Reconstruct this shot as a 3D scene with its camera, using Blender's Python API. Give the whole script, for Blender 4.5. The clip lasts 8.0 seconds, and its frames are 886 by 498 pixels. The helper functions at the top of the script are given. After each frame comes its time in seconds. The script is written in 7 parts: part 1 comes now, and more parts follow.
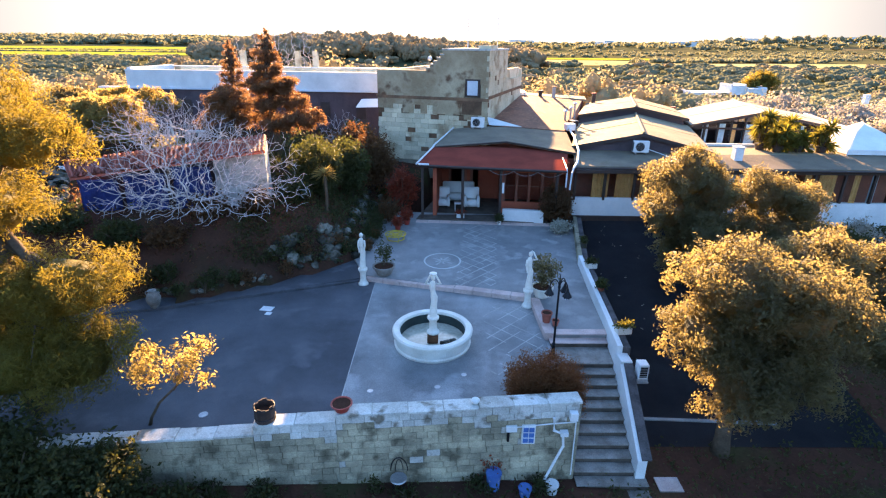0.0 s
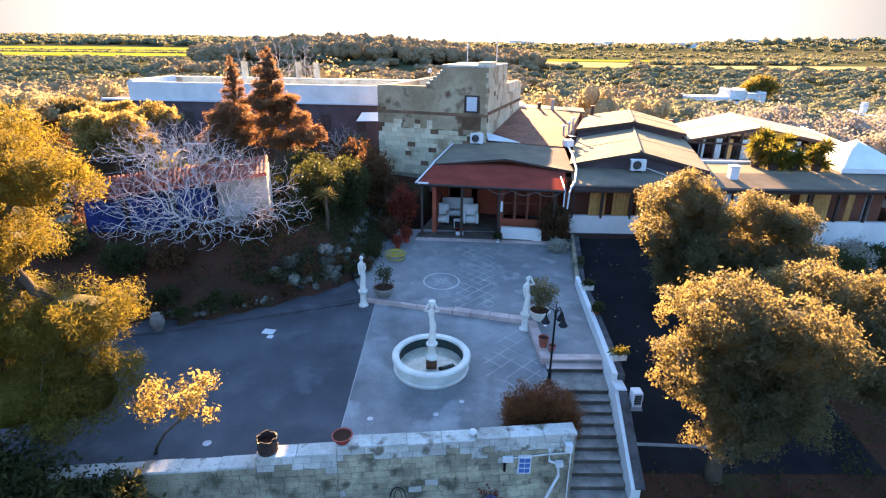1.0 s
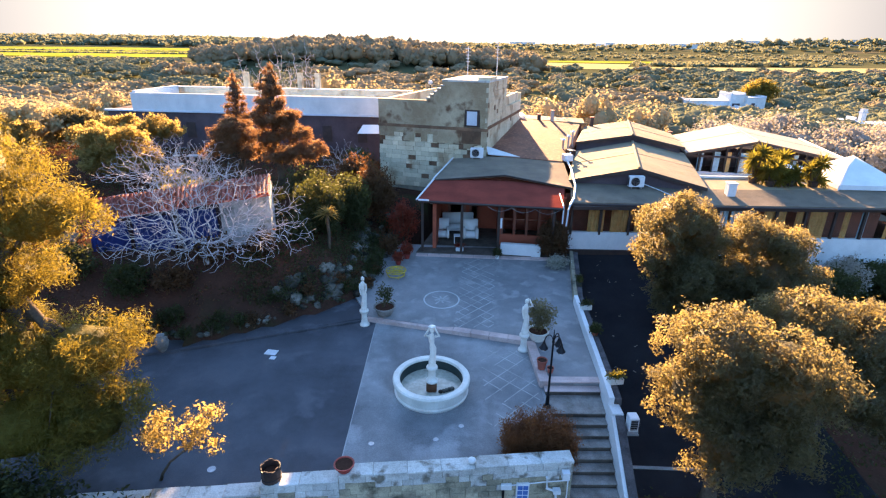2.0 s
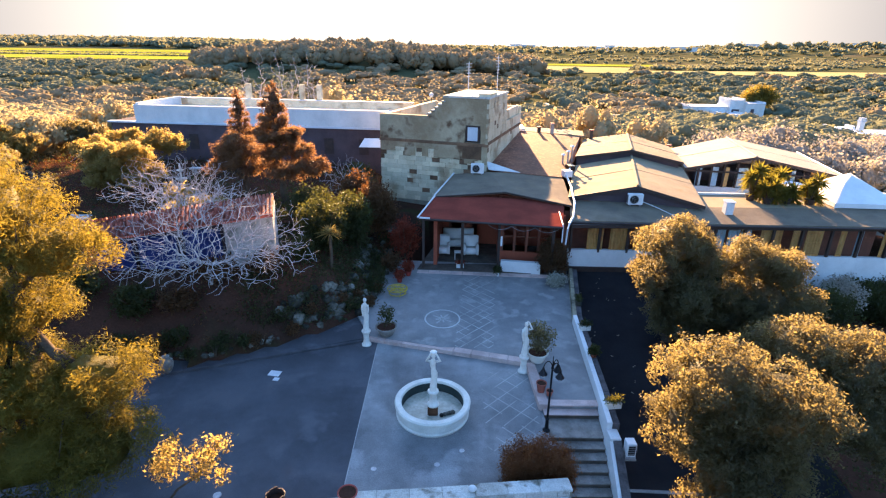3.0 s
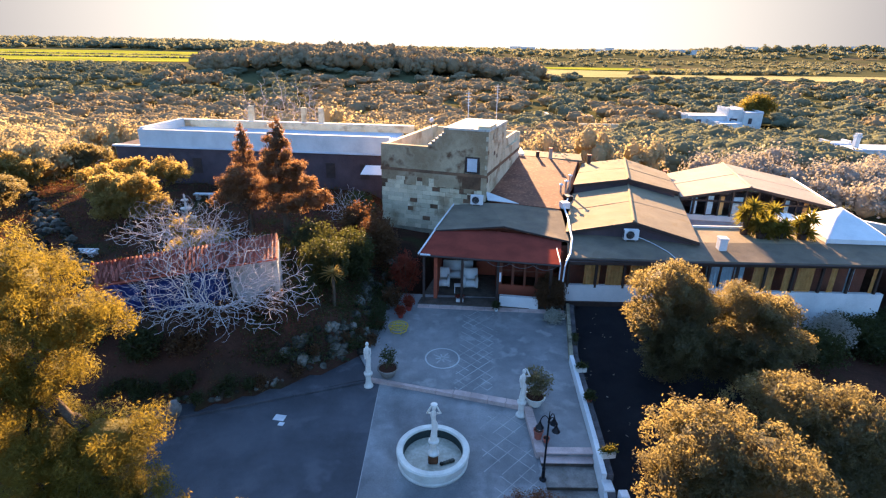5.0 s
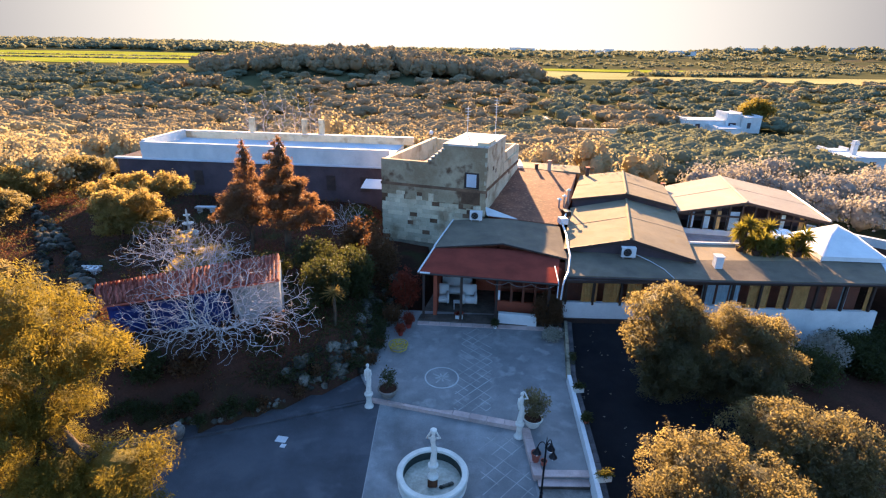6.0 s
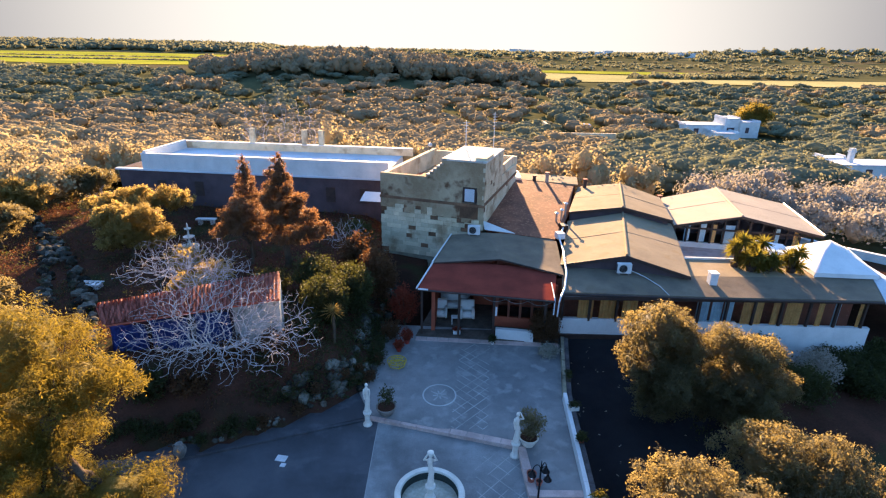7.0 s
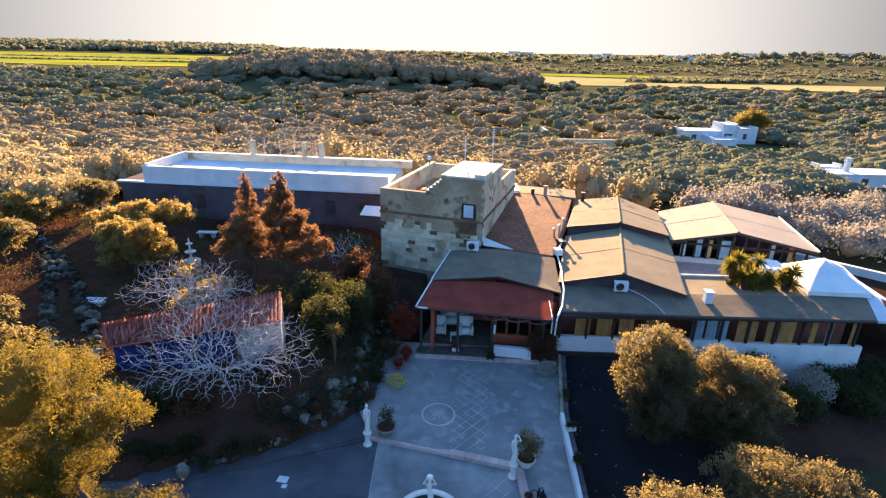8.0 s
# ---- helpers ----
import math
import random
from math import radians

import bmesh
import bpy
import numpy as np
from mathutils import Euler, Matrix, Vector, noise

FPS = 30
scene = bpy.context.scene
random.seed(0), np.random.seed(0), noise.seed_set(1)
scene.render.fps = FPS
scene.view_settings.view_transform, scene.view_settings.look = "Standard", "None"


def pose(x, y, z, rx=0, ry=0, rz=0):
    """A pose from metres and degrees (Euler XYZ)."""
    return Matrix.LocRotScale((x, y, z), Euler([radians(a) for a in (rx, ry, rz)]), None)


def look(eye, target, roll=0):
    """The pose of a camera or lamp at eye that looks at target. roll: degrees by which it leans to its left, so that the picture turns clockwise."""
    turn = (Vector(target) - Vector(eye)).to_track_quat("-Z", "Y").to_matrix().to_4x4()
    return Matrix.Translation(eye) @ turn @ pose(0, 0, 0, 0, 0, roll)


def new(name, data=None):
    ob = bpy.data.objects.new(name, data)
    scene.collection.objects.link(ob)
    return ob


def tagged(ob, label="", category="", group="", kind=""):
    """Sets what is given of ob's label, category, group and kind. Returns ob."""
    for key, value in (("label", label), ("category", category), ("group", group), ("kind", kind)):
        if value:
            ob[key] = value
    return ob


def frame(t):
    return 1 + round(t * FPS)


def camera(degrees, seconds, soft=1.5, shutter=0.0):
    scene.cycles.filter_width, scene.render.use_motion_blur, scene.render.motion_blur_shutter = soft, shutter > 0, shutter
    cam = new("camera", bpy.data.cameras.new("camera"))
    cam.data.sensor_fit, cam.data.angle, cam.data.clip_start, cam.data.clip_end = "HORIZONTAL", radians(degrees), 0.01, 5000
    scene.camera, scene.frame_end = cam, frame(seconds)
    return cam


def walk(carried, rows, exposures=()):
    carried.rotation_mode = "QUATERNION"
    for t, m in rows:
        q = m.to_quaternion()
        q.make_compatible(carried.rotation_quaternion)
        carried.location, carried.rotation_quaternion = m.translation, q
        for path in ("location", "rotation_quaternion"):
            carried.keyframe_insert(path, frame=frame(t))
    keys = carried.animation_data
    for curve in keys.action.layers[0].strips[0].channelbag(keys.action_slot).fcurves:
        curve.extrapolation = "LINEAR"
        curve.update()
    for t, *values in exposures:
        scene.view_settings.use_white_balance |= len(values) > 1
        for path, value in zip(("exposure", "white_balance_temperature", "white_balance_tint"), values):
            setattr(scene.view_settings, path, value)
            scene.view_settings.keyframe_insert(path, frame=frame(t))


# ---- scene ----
cam = camera(80.4, 8.0, 1.2)
EXPOSURE = 2.42
PATH = [
    (0, (0.397, 0.103, 9.438), (0.409, 1.965, 8.709), 0.5),
    (0.5, (0.425, 0.092, 9.883), (0.436, 1.954, 9.153), 0.5),
    (1, (0.432, 0.112, 10.41), (0.444, 1.976, 9.682), 0.6),
    (1.5, (0.44, 0.137, 10.869), (0.451, 2.0, 10.141), 0.6),
    (3, (0.371, 0.147, 12.204), (0.382, 2.013, 11.484), 0.8),
    (3.5, (0.317, 0.158, 12.693), (0.33, 2.024, 11.974), 0.8),
    (4, (0.302, 0.17, 13.24), (0.314, 2.036, 12.522), 0.8),
    (4.5, (0.304, 0.209, 13.706), (0.316, 2.076, 12.989), 0.9),
    (6, (0.292, 0.255, 15.245), (0.307, 2.123, 14.532), 1.0),
    (6.5, (0.318, 0.256, 15.718), (0.334, 2.124, 15.005), 1.0),
    (7, (0.357, 0.227, 16.224), (0.374, 2.096, 15.514), 1.1),
    (7.5, (0.364, 0.218, 16.705), (0.384, 2.088, 15.997), 1.2),
    (8, (0.303, 0.204, 17.279), (0.325, 2.075, 16.575), 1.3),
]
walk(cam, [(t, look(eye, target, roll)) for t, eye, target, roll in PATH],
     [(0.0, EXPOSURE + 0.96, 7100, 13), (4.0, EXPOSURE + 0.56, 6900, 13), (8.0, EXPOSURE + 0.22, 6500, 10)])

# ---- daylight ----
SUN_UP, SUN_SIDE = 13.5, -1.0
world = bpy.data.worlds.new("sky")
scene.world = world
world.use_nodes = True
wn = world.node_tree
sky = wn.nodes.new("ShaderNodeTexSky")
sky.sky_type = "NISHITA"
sky.sun_disc = False
sky.sun_elevation = radians(SUN_UP)
sky.sun_rotation = radians(SUN_SIDE)
sky.air_density, sky.dust_density, sky.ozone_density = 1.0, 0.8, 5.0
# dusty haze dulls the lowest sky all round and brightens below the sun
HAZE, HAZE_SUN = (0.72, 0.70, 0.74, 1), (2.1, 1.97, 1.8, 1)
sky_way = wn.nodes.new("ShaderNodeTexCoord")
height = wn.nodes.new("ShaderNodeSeparateXYZ")
low = wn.nodes.new("ShaderNodeMapRange")
low.interpolation_type = "SMOOTHSTEP"
low.inputs["From Min"].default_value, low.inputs["From Max"].default_value = 0.22, 0.08
near_sun = wn.nodes.new("ShaderNodeVectorMath")
near_sun.operation = "DOT_PRODUCT"
near_sun.inputs[1].default_value = (math.sin(radians(SUN_SIDE)), math.cos(radians(SUN_SIDE)), 0.0)
glow = wn.nodes.new("ShaderNodeMapRange")
glow.interpolation_type = "SMOOTHSTEP"
glow.inputs["From Min"].default_value, glow.inputs["From Max"].default_value = 0.70, 1.0
haze, air = wn.nodes.new("ShaderNodeMix"), wn.nodes.new("ShaderNodeMix")
haze.data_type = air.data_type = "RGBA"
haze.inputs[6].default_value, haze.inputs[7].default_value = HAZE, HAZE_SUN
wn.links.new(sky_way.outputs["Generated"], height.inputs[0])
wn.links.new(sky_way.outputs["Generated"], near_sun.inputs[0])
wn.links.new(height.outputs["Z"], low.inputs["Value"])
wn.links.new(near_sun.outputs["Value"], glow.inputs["Value"])
wn.links.new(glow.outputs["Result"], haze.inputs[0])
wn.links.new(low.outputs["Result"], air.inputs[0])
wn.links.new(sky.outputs[0], air.inputs[6])
wn.links.new(haze.outputs[2], air.inputs[7])
wn.links.new(air.outputs[2], wn.nodes["Background"].inputs[0])
wn.nodes["Background"].inputs[1].default_value = 0.085
sun = new("sun", bpy.data.lights.new("sun", "SUN"))
sun.data.energy, sun.data.angle, sun.data.color = 5.0, radians(0.6), (1.0, 0.64, 0.33)
sun_way = Vector((math.sin(radians(SUN_SIDE)) * math.cos(radians(SUN_UP)), math.cos(radians(SUN_SIDE)) * math.cos(radians(SUN_UP)), math.sin(radians(SUN_UP))))
sun.matrix_world = look(tuple(sun_way * 60), (0, 0, 0))


# ---- materials ----
def surface(name, base, second=None, rough=0.85, grain=40.0, patch=0.6, bump=0.3, metal=0.0, stain=0.5, by_piece=0.0, spots=None, spot_size=3.0, gloss=None, joined=False):
    """A worn surface: two colours mixed by patches, fine grain in colour and relief, optional third-colour stains; joined: the stains run on from piece to piece."""
    m = bpy.data.materials.new(name)
    m.use_nodes = True
    n, l = m.node_tree.nodes, m.node_tree.links
    bs = n["Principled BSDF"]
    bs.inputs["Roughness"].default_value, bs.inputs["Metallic"].default_value = rough, metal
    bs.inputs["Specular IOR Level"].default_value = gloss if gloss is not None else 0.05 if rough >= 0.9 else 0.12 if rough >= 0.85 else 0.4
    co = n.new("ShaderNodeTexCoord")
    co_out = n.new("ShaderNodeNewGeometry").outputs["Position"] if joined else co.outputs["Object"]
    big, fine = n.new("ShaderNodeTexNoise"), n.new("ShaderNodeTexNoise")
    big.inputs["Scale"].default_value, big.inputs["Detail"].default_value, big.inputs["Roughness"].default_value = patch, 6, 0.65
    fine.inputs["Scale"].default_value, fine.inputs["Detail"].default_value = grain, 4
    l.new(co_out, big.inputs["Vector"]), l.new(co_out, fine.inputs["Vector"])
    second = second or tuple(c * 0.6 for c in base)
    ramp = n.new("ShaderNodeValToRGB")
    ramp.color_ramp.elements[0].position, ramp.color_ramp.elements[1].position = 0.5 - 0.25 * stain, 0.5 + 0.25 * stain
    ramp.color_ramp.elements[0].color, ramp.color_ramp.elements[1].color = (*second, 1), (*base, 1)
    l.new(big.outputs["Fac"], ramp.inputs["Fac"])
    colour = ramp.outputs["Color"]
    if spots:
        third, cut, mix3 = n.new("ShaderNodeTexNoise"), n.new("ShaderNodeValToRGB"), n.new("ShaderNodeMixRGB")
        third.inputs["Scale"].default_value, third.inputs["Detail"].default_value = spot_size, 8
        cut.color_ramp.elements[0].position, cut.color_ramp.elements[1].position = 0.54, 0.66
        l.new(co_out, third.inputs["Vector"]), l.new(third.outputs["Fac"], cut.inputs["Fac"])
        mix3.inputs[2].default_value = (*spots, 1)
        l.new(cut.outputs["Color"], mix3.inputs[0]), l.new(colour, mix3.inputs[1])
        colour = mix3.outputs[0]
    grainy = n.new("ShaderNodeMixRGB")
    grainy.blend_type = "OVERLAY"
    grainy.inputs[0].default_value = 0.45
    l.new(colour, grainy.inputs[1]), l.new(fine.outputs["Fac"], grainy.inputs[2])
    colour = grainy.outputs[0]
    if by_piece:
        info, hsv, mr = n.new("ShaderNodeObjectInfo"), n.new("ShaderNodeHueSaturation"), n.new("ShaderNodeMapRange")
        mr.inputs["To Min"].default_value, mr.inputs["To Max"].default_value = 1 - by_piece, 1 + by_piece
        l.new(info.outputs["Random"], mr.inputs["Value"]), l.new(mr.outputs["Result"], hsv.inputs["Value"])
        l.new(colour, hsv.inputs["Color"])
        colour = hsv.outputs["Color"]
    l.new(colour, bs.inputs["Base Color"])
    bp = n.new("ShaderNodeBump")
    bp.inputs["Strength"].default_value, bp.inputs["Distance"].default_value = bump, 0.02
    l.new(fine.outputs["Fac"], bp.inputs["Height"]), l.new(bp.outputs["Normal"], bs.inputs["Normal"])
    return m


def foliage(name, base, second, glow, share=0.5, rough=0.6, gloss=0.22, relief=7.0, depth=0.12):
    """Leaves: colour varies from leaf to leaf, and light shines through them."""
    m = bpy.data.materials.new(name)
    m.use_nodes = True
    n, l = m.node_tree.nodes, m.node_tree.links
    bs, out = n["Principled BSDF"], n["Material Output"]
    bs.inputs["Roughness"].default_value = rough
    bs.inputs["Specular IOR Level"].default_value = gloss
    geo, co, noise_tex = n.new("ShaderNodeNewGeometry"), n.new("ShaderNodeTexCoord"), n.new("ShaderNodeTexNoise")
    noise_tex.inputs["Scale"].default_value = 0.7
    l.new(co.outputs["Object"], noise_tex.inputs["Vector"])
    avg = n.new("ShaderNodeMath")
    avg.operation = "ADD"
    half = n.new("ShaderNodeMath")
    half.operation = "MULTIPLY"
    half.inputs[1].default_value = 0.5
    l.new(geo.outputs["Random Per Island"], avg.inputs[0]), l.new(noise_tex.outputs["Fac"], avg.inputs[1])
    l.new(avg.outputs[0], half.inputs[0])
    ramp = n.new("ShaderNodeValToRGB")
    ramp.color_ramp.elements[0].position, ramp.color_ramp.elements[1].position = 0.25, 0.75
    ramp.color_ramp.elements[0].color, ramp.color_ramp.elements[1].color = (*second, 1), (*base, 1)
    l.new(half.outputs[0], ramp.inputs["Fac"]), l.new(ramp.outputs["Color"], bs.inputs["Base Color"])
    tr, mix = n.new("ShaderNodeBsdfTranslucent"), n.new("ShaderNodeMixShader")
    tr.inputs["Color"].default_value = (*glow, 1)
    tufts, bp = n.new("ShaderNodeTexNoise"), n.new("ShaderNodeBump")
    tufts.inputs["Scale"].default_value, tufts.inputs["Detail"].default_value, tufts.inputs["Roughness"].default_value = relief, 5, 0.7
    bp.inputs["Strength"].default_value, bp.inputs["Distance"].default_value = 0.9, depth
    l.new(co.outputs["Object"], tufts.inputs["Vector"]), l.new(tufts.outputs["Fac"], bp.inputs["Height"])
    l.new(bp.outputs["Normal"], bs.inputs["Normal"]), l.new(bp.outputs["Normal"], tr.inputs["Normal"])
    mix.inputs[0].default_value = share
    l.new(bs.outputs[0], mix.inputs[1]), l.new(tr.outputs[0], mix.inputs[2]), l.new(mix.outputs[0], out.inputs["Surface"])
    return m


def glass(name, tint, rough=0.05):
    m = bpy.data.materials.new(name)
    m.use_nodes = True
    bs = m.node_tree.nodes["Principled BSDF"]
    bs.inputs["Base Color"].default_value, bs.inputs["Roughness"].default_value = (*tint, 1), rough
    bs.inputs["Transmission Weight"].default_value = 1.0
    bs.inputs["IOR"].default_value = 1.09
    return m


# worn asphalt grey, lowered further to take in the pine's shadow
OLD_ASPHALT = surface("worn_shade_dark_asphalt", (0.098, 0.103, 0.115), (0.057, 0.060, 0.067), 0.85, 60, 0.22, 0.4, spots=(0.106, 0.110, 0.121), spot_size=0.9)
CONCRETE = surface("plaza_concrete", (0.262, 0.266, 0.262), (0.135, 0.137, 0.138), 0.75, 30, 0.32, 0.3, spots=(0.305, 0.308, 0.304), spot_size=0.62)
STEP_STONE = surface("worn_step_stone", (0.30, 0.275, 0.245), (0.16, 0.14, 0.12), 0.85, 30, 1.6, 0.4, joined=True)
# darker brown than the treads; serves the risers and the porch floor
RISER = surface("dark_brown_riser", (0.13, 0.105, 0.085), (0.075, 0.06, 0.05), 0.9, 30, 2.0, 0.4, joined=True)
TUFA_PALE = surface("limewashed_block", (0.60, 0.59, 0.55), (0.40, 0.385, 0.34), 0.9, 28, 1.2, 0.6, by_piece=0.12, spots=(0.20, 0.18, 0.145), spot_size=2.4, joined=True)
PAVING = surface("terrace_paving", (0.255, 0.25, 0.242), (0.165, 0.163, 0.162), 0.8, 45, 0.45, 0.35, spots=(0.285, 0.28, 0.265), spot_size=1.6)
ASPHALT = surface("asphalt", (0.050, 0.048, 0.052), (0.033, 0.032, 0.036), 0.9, 90, 0.4, 0.5)
FALLOW = surface("pale_fallow_field", (0.42, 0.37, 0.17), (0.32, 0.30, 0.13), 0.95, 0.6, 0.01, 0.2, gloss=0.0)
INLAY = surface("pale_inlay", (0.42, 0.415, 0.39), (0.27, 0.265, 0.25), 0.75, 60, 1.3, 0.2)
RING_INLAY = surface("white_ring_inlay", (0.56, 0.55, 0.52), (0.40, 0.395, 0.37), 0.75, 60, 1.3, 0.2)
KERB = surface("pinkish_kerb_stone", (0.62, 0.45, 0.40), (0.42, 0.30, 0.265), 0.8, 40, 1.2, 0.3, joined=True)
EARTH = surface("garden_earth", (0.090, 0.040, 0.027), (0.044, 0.025, 0.018), 0.95, 12, 0.25, 0.8, spots=(0.05, 0.045, 0.022), spot_size=0.35, gloss=0.0)
# meadow colour lightened to imitate haze over the far ground
MEADOW = surface("haze_paled_meadow", (0.11, 0.105, 0.052), (0.07, 0.075, 0.038), 0.95, 0.8, 0.012, 0.3, spots=(0.12, 0.10, 0.06), spot_size=0.004, gloss=0.0)
TUFA = surface("tufa_block", (0.47, 0.41, 0.285), (0.22, 0.195, 0.14), 0.92, 26, 0.9, 0.8, by_piece=0.16, spots=(0.13, 0.115, 0.08), spot_size=1.7, joined=True)
TUFA_OLD = surface("old_tower_stone", (0.74, 0.635, 0.45), (0.56, 0.465, 0.31), 0.92, 22, 0.45, 0.7, by_piece=0.18, spots=(0.40, 0.29, 0.18), spot_size=0.8, joined=True)
TUFA_DARK = surface("weathered_tower_stone", (0.23, 0.128, 0.075), (0.12, 0.072, 0.046), 0.92, 22, 0.8, 0.6, by_piece=0.4, joined=True)
PLASTER_OLD = surface("stained_tower_plaster", (0.50, 0.40, 0.26), (0.31, 0.225, 0.135), 0.95, 26, 0.55, 0.6, spots=(0.155, 0.088, 0.052), spot_size=1.1)
MORTAR = surface("lime_mortar", (0.34, 0.305, 0.225), (0.22, 0.195, 0.145), 0.95, 50, 0.8, 0.5)
WHITEWASH = surface("whitewash", (0.74, 0.74, 0.72), (0.55, 0.56, 0.55), 0.8, 40, 0.7, 0.2, stain=0.8)
# pale plaster greyed: the bare tree's shadow is put into its colour
PALE_PLASTER = surface("shade_greyed_plaster", (0.50, 0.51, 0.49), (0.34, 0.35, 0.34), 0.9, 40, 1.1, 0.3, spots=(0.24, 0.25, 0.23), spot_size=2.0)
WHITE_ROOF = surface("white_roof_coating", (0.62, 0.66, 0.70), (0.48, 0.53, 0.58), 0.7, 30, 0.3, 0.15)
STATUE = surface("cast_stone_white", (0.82, 0.78, 0.70), (0.62, 0.57, 0.50), 0.75, 60, 4.0, 0.35, stain=0.8)
BASIN = surface("fountain_stone", (0.80, 0.75, 0.66), (0.58, 0.54, 0.47), 0.75, 50, 1.5, 0.3, stain=0.8)
ALGAE = surface("green_basin_lining", (0.03, 0.045, 0.04), (0.018, 0.03, 0.028), 0.7, 30, 2.0, 0.3)
PALE_ROOF = surface("pale_roof_felt", (0.45, 0.385, 0.30), (0.35, 0.30, 0.235), 0.9, 55, 0.4, 0.3, stain=0.9)
TAN_ROOF = surface("tan_roof_felt", (0.33, 0.262, 0.172), (0.235, 0.188, 0.128), 0.9, 55, 0.5, 0.35, stain=0.9, spots=(0.27, 0.205, 0.125), spot_size=1.2)
# grey-brown felt, darkened in colour for the shade on the lean-to roof
GREY_ROOF = surface("shade_darkened_roof_felt", (0.225, 0.180, 0.130), (0.15, 0.122, 0.092), 0.9, 55, 0.5, 0.35, spots=(0.19, 0.15, 0.105), spot_size=1.4)
RED_ROOF = surface("red_brown_canopy_sheet", (0.265, 0.056, 0.038), (0.185, 0.042, 0.030), 0.9, 45, 0.6, 0.25, gloss=0.0)
BROWN_ROOF = surface("brown_roof_tile", (0.26, 0.105, 0.060), (0.15, 0.062, 0.040), 0.85, 9, 0.6, 0.8, spots=(0.33, 0.15, 0.085), spot_size=4.5)
TERRACOTTA = surface("terracotta", (0.48, 0.125, 0.08), (0.33, 0.09, 0.06), 0.8, 30, 2.0, 0.3, by_piece=0.25)
RED_PLASTIC = surface("red_painted_pot", (0.36, 0.045, 0.03), (0.24, 0.035, 0.025), 0.5, 30, 2.0, 0.1)
WOOD_DARK = surface("dark_stained_timber", (0.055, 0.033, 0.026), (0.035, 0.022, 0.018), 0.6, 25, 2.0, 0.3)
WOOD_RED = surface("red_brown_timber", (0.24, 0.075, 0.042), (0.16, 0.052, 0.032), 0.6, 25, 1.5, 0.3)
WALL_RED = surface("red_brown_render", (0.40, 0.10, 0.055), (0.29, 0.075, 0.045), 0.85, 40, 0.8, 0.3)
# plum wall colour with the shade on these walls painted in
WALL_DARK = surface("shaded_plum_render", (0.115, 0.085, 0.09), (0.08, 0.06, 0.066), 0.9, 35, 0.5, 0.3)
CURTAIN = surface("ochre_curtain", (0.90, 0.50, 0.18), (0.74, 0.38, 0.13), 0.85, 40, 2.5, 0.4)
CURTAIN_BLUE = surface("pale_blue_curtain", (0.60, 0.74, 0.78), (0.46, 0.60, 0.66), 0.85, 40, 2.5, 0.3)
GLASS = glass("window_glass", (0.93, 0.95, 0.96))
IRON = surface("black_iron", (0.018, 0.018, 0.022), (0.012, 0.012, 0.014), 0.45, 60, 4.0, 0.15, metal=0.6)
METAL_WHITE = surface("white_enamelled_metal", (0.72, 0.73, 0.73), (0.60, 0.61, 0.61), 0.4, 40, 2.0, 0.05)
METAL_GREY = surface("galvanised_metal", (0.42, 0.43, 0.44), (0.30, 0.31, 0.32), 0.45, 40, 2.0, 0.1, metal=0.7)
BLUE_PLASTIC = surface("blue_plastic", (0.06, 0.17, 0.42), (0.045, 0.12, 0.33), 0.45, 40, 2.0, 0.05)
TARP = surface("blue_tarpaulin", (0.035, 0.07, 0.30), (0.022, 0.045, 0.20), 0.55, 25, 1.3, 0.5)
CANVAS = surface("white_canvas", (0.78, 0.78, 0.76), (0.66, 0.67, 0.66), 0.7, 30, 0.5, 0.15)
YELLOW = surface("yellow_wire", (0.50, 0.36, 0.03), (0.36, 0.25, 0.025), 0.5, 30, 2.0, 0.1)
ROCK = surface("limestone_rock", (0.145, 0.135, 0.112), (0.036, 0.035, 0.025), 0.95, 14, 1.2, 1.0, spots=(0.030, 0.034, 0.014), spot_size=1.3, by_piece=0.7, joined=True)
BARK = surface("bark", (0.13, 0.095, 0.065), (0.075, 0.055, 0.04), 0.95, 18, 2.0, 0.9)
BARE_WOOD = surface("pale_bare_twig", (0.62, 0.57, 0.56), (0.38, 0.34, 0.33), 0.9, 20, 2.0, 0.4)
FIELD = surface("spring_field", (0.36, 0.36, 0.05), (0.22, 0.25, 0.035), 0.95, 0.6, 0.012, 0.2, gloss=0.0)
LEAF_PINE = foliage("pine_needles", (0.175, 0.140, 0.028), (0.062, 0.062, 0.018), (0.42, 0.31, 0.05), 0.38, 0.6, 0.1)
LEAF_OLIVE = foliage("evergreen_leaf", (0.122, 0.110, 0.058), (0.045, 0.047, 0.034), (0.44, 0.34, 0.13), 0.42, 0.5, 0.12)
LEAF_GOLD = foliage("golden_leaf", (0.205, 0.150, 0.050), (0.078, 0.064, 0.027), (0.62, 0.45, 0.14), 0.50, 0.6, 0.1)
LEAF_CEDAR = foliage("cedar_needle", (0.185, 0.105, 0.056), (0.110, 0.070, 0.040), (0.38, 0.19, 0.08), 0.45)
LEAF_DARK = foliage("dark_shrub_leaf", (0.055, 0.062, 0.022), (0.028, 0.036, 0.014), (0.12, 0.12, 0.025), 0.35)
LEAF_BROWN = foliage("brown_hedge_leaf", (0.135, 0.066, 0.030), (0.070, 0.042, 0.022), (0.22, 0.095, 0.03), 0.38)
LEAF_RED = foliage("red_shrub_leaf", (0.34, 0.062, 0.030), (0.17, 0.042, 0.024), (0.34, 0.045, 0.02), 0.35)
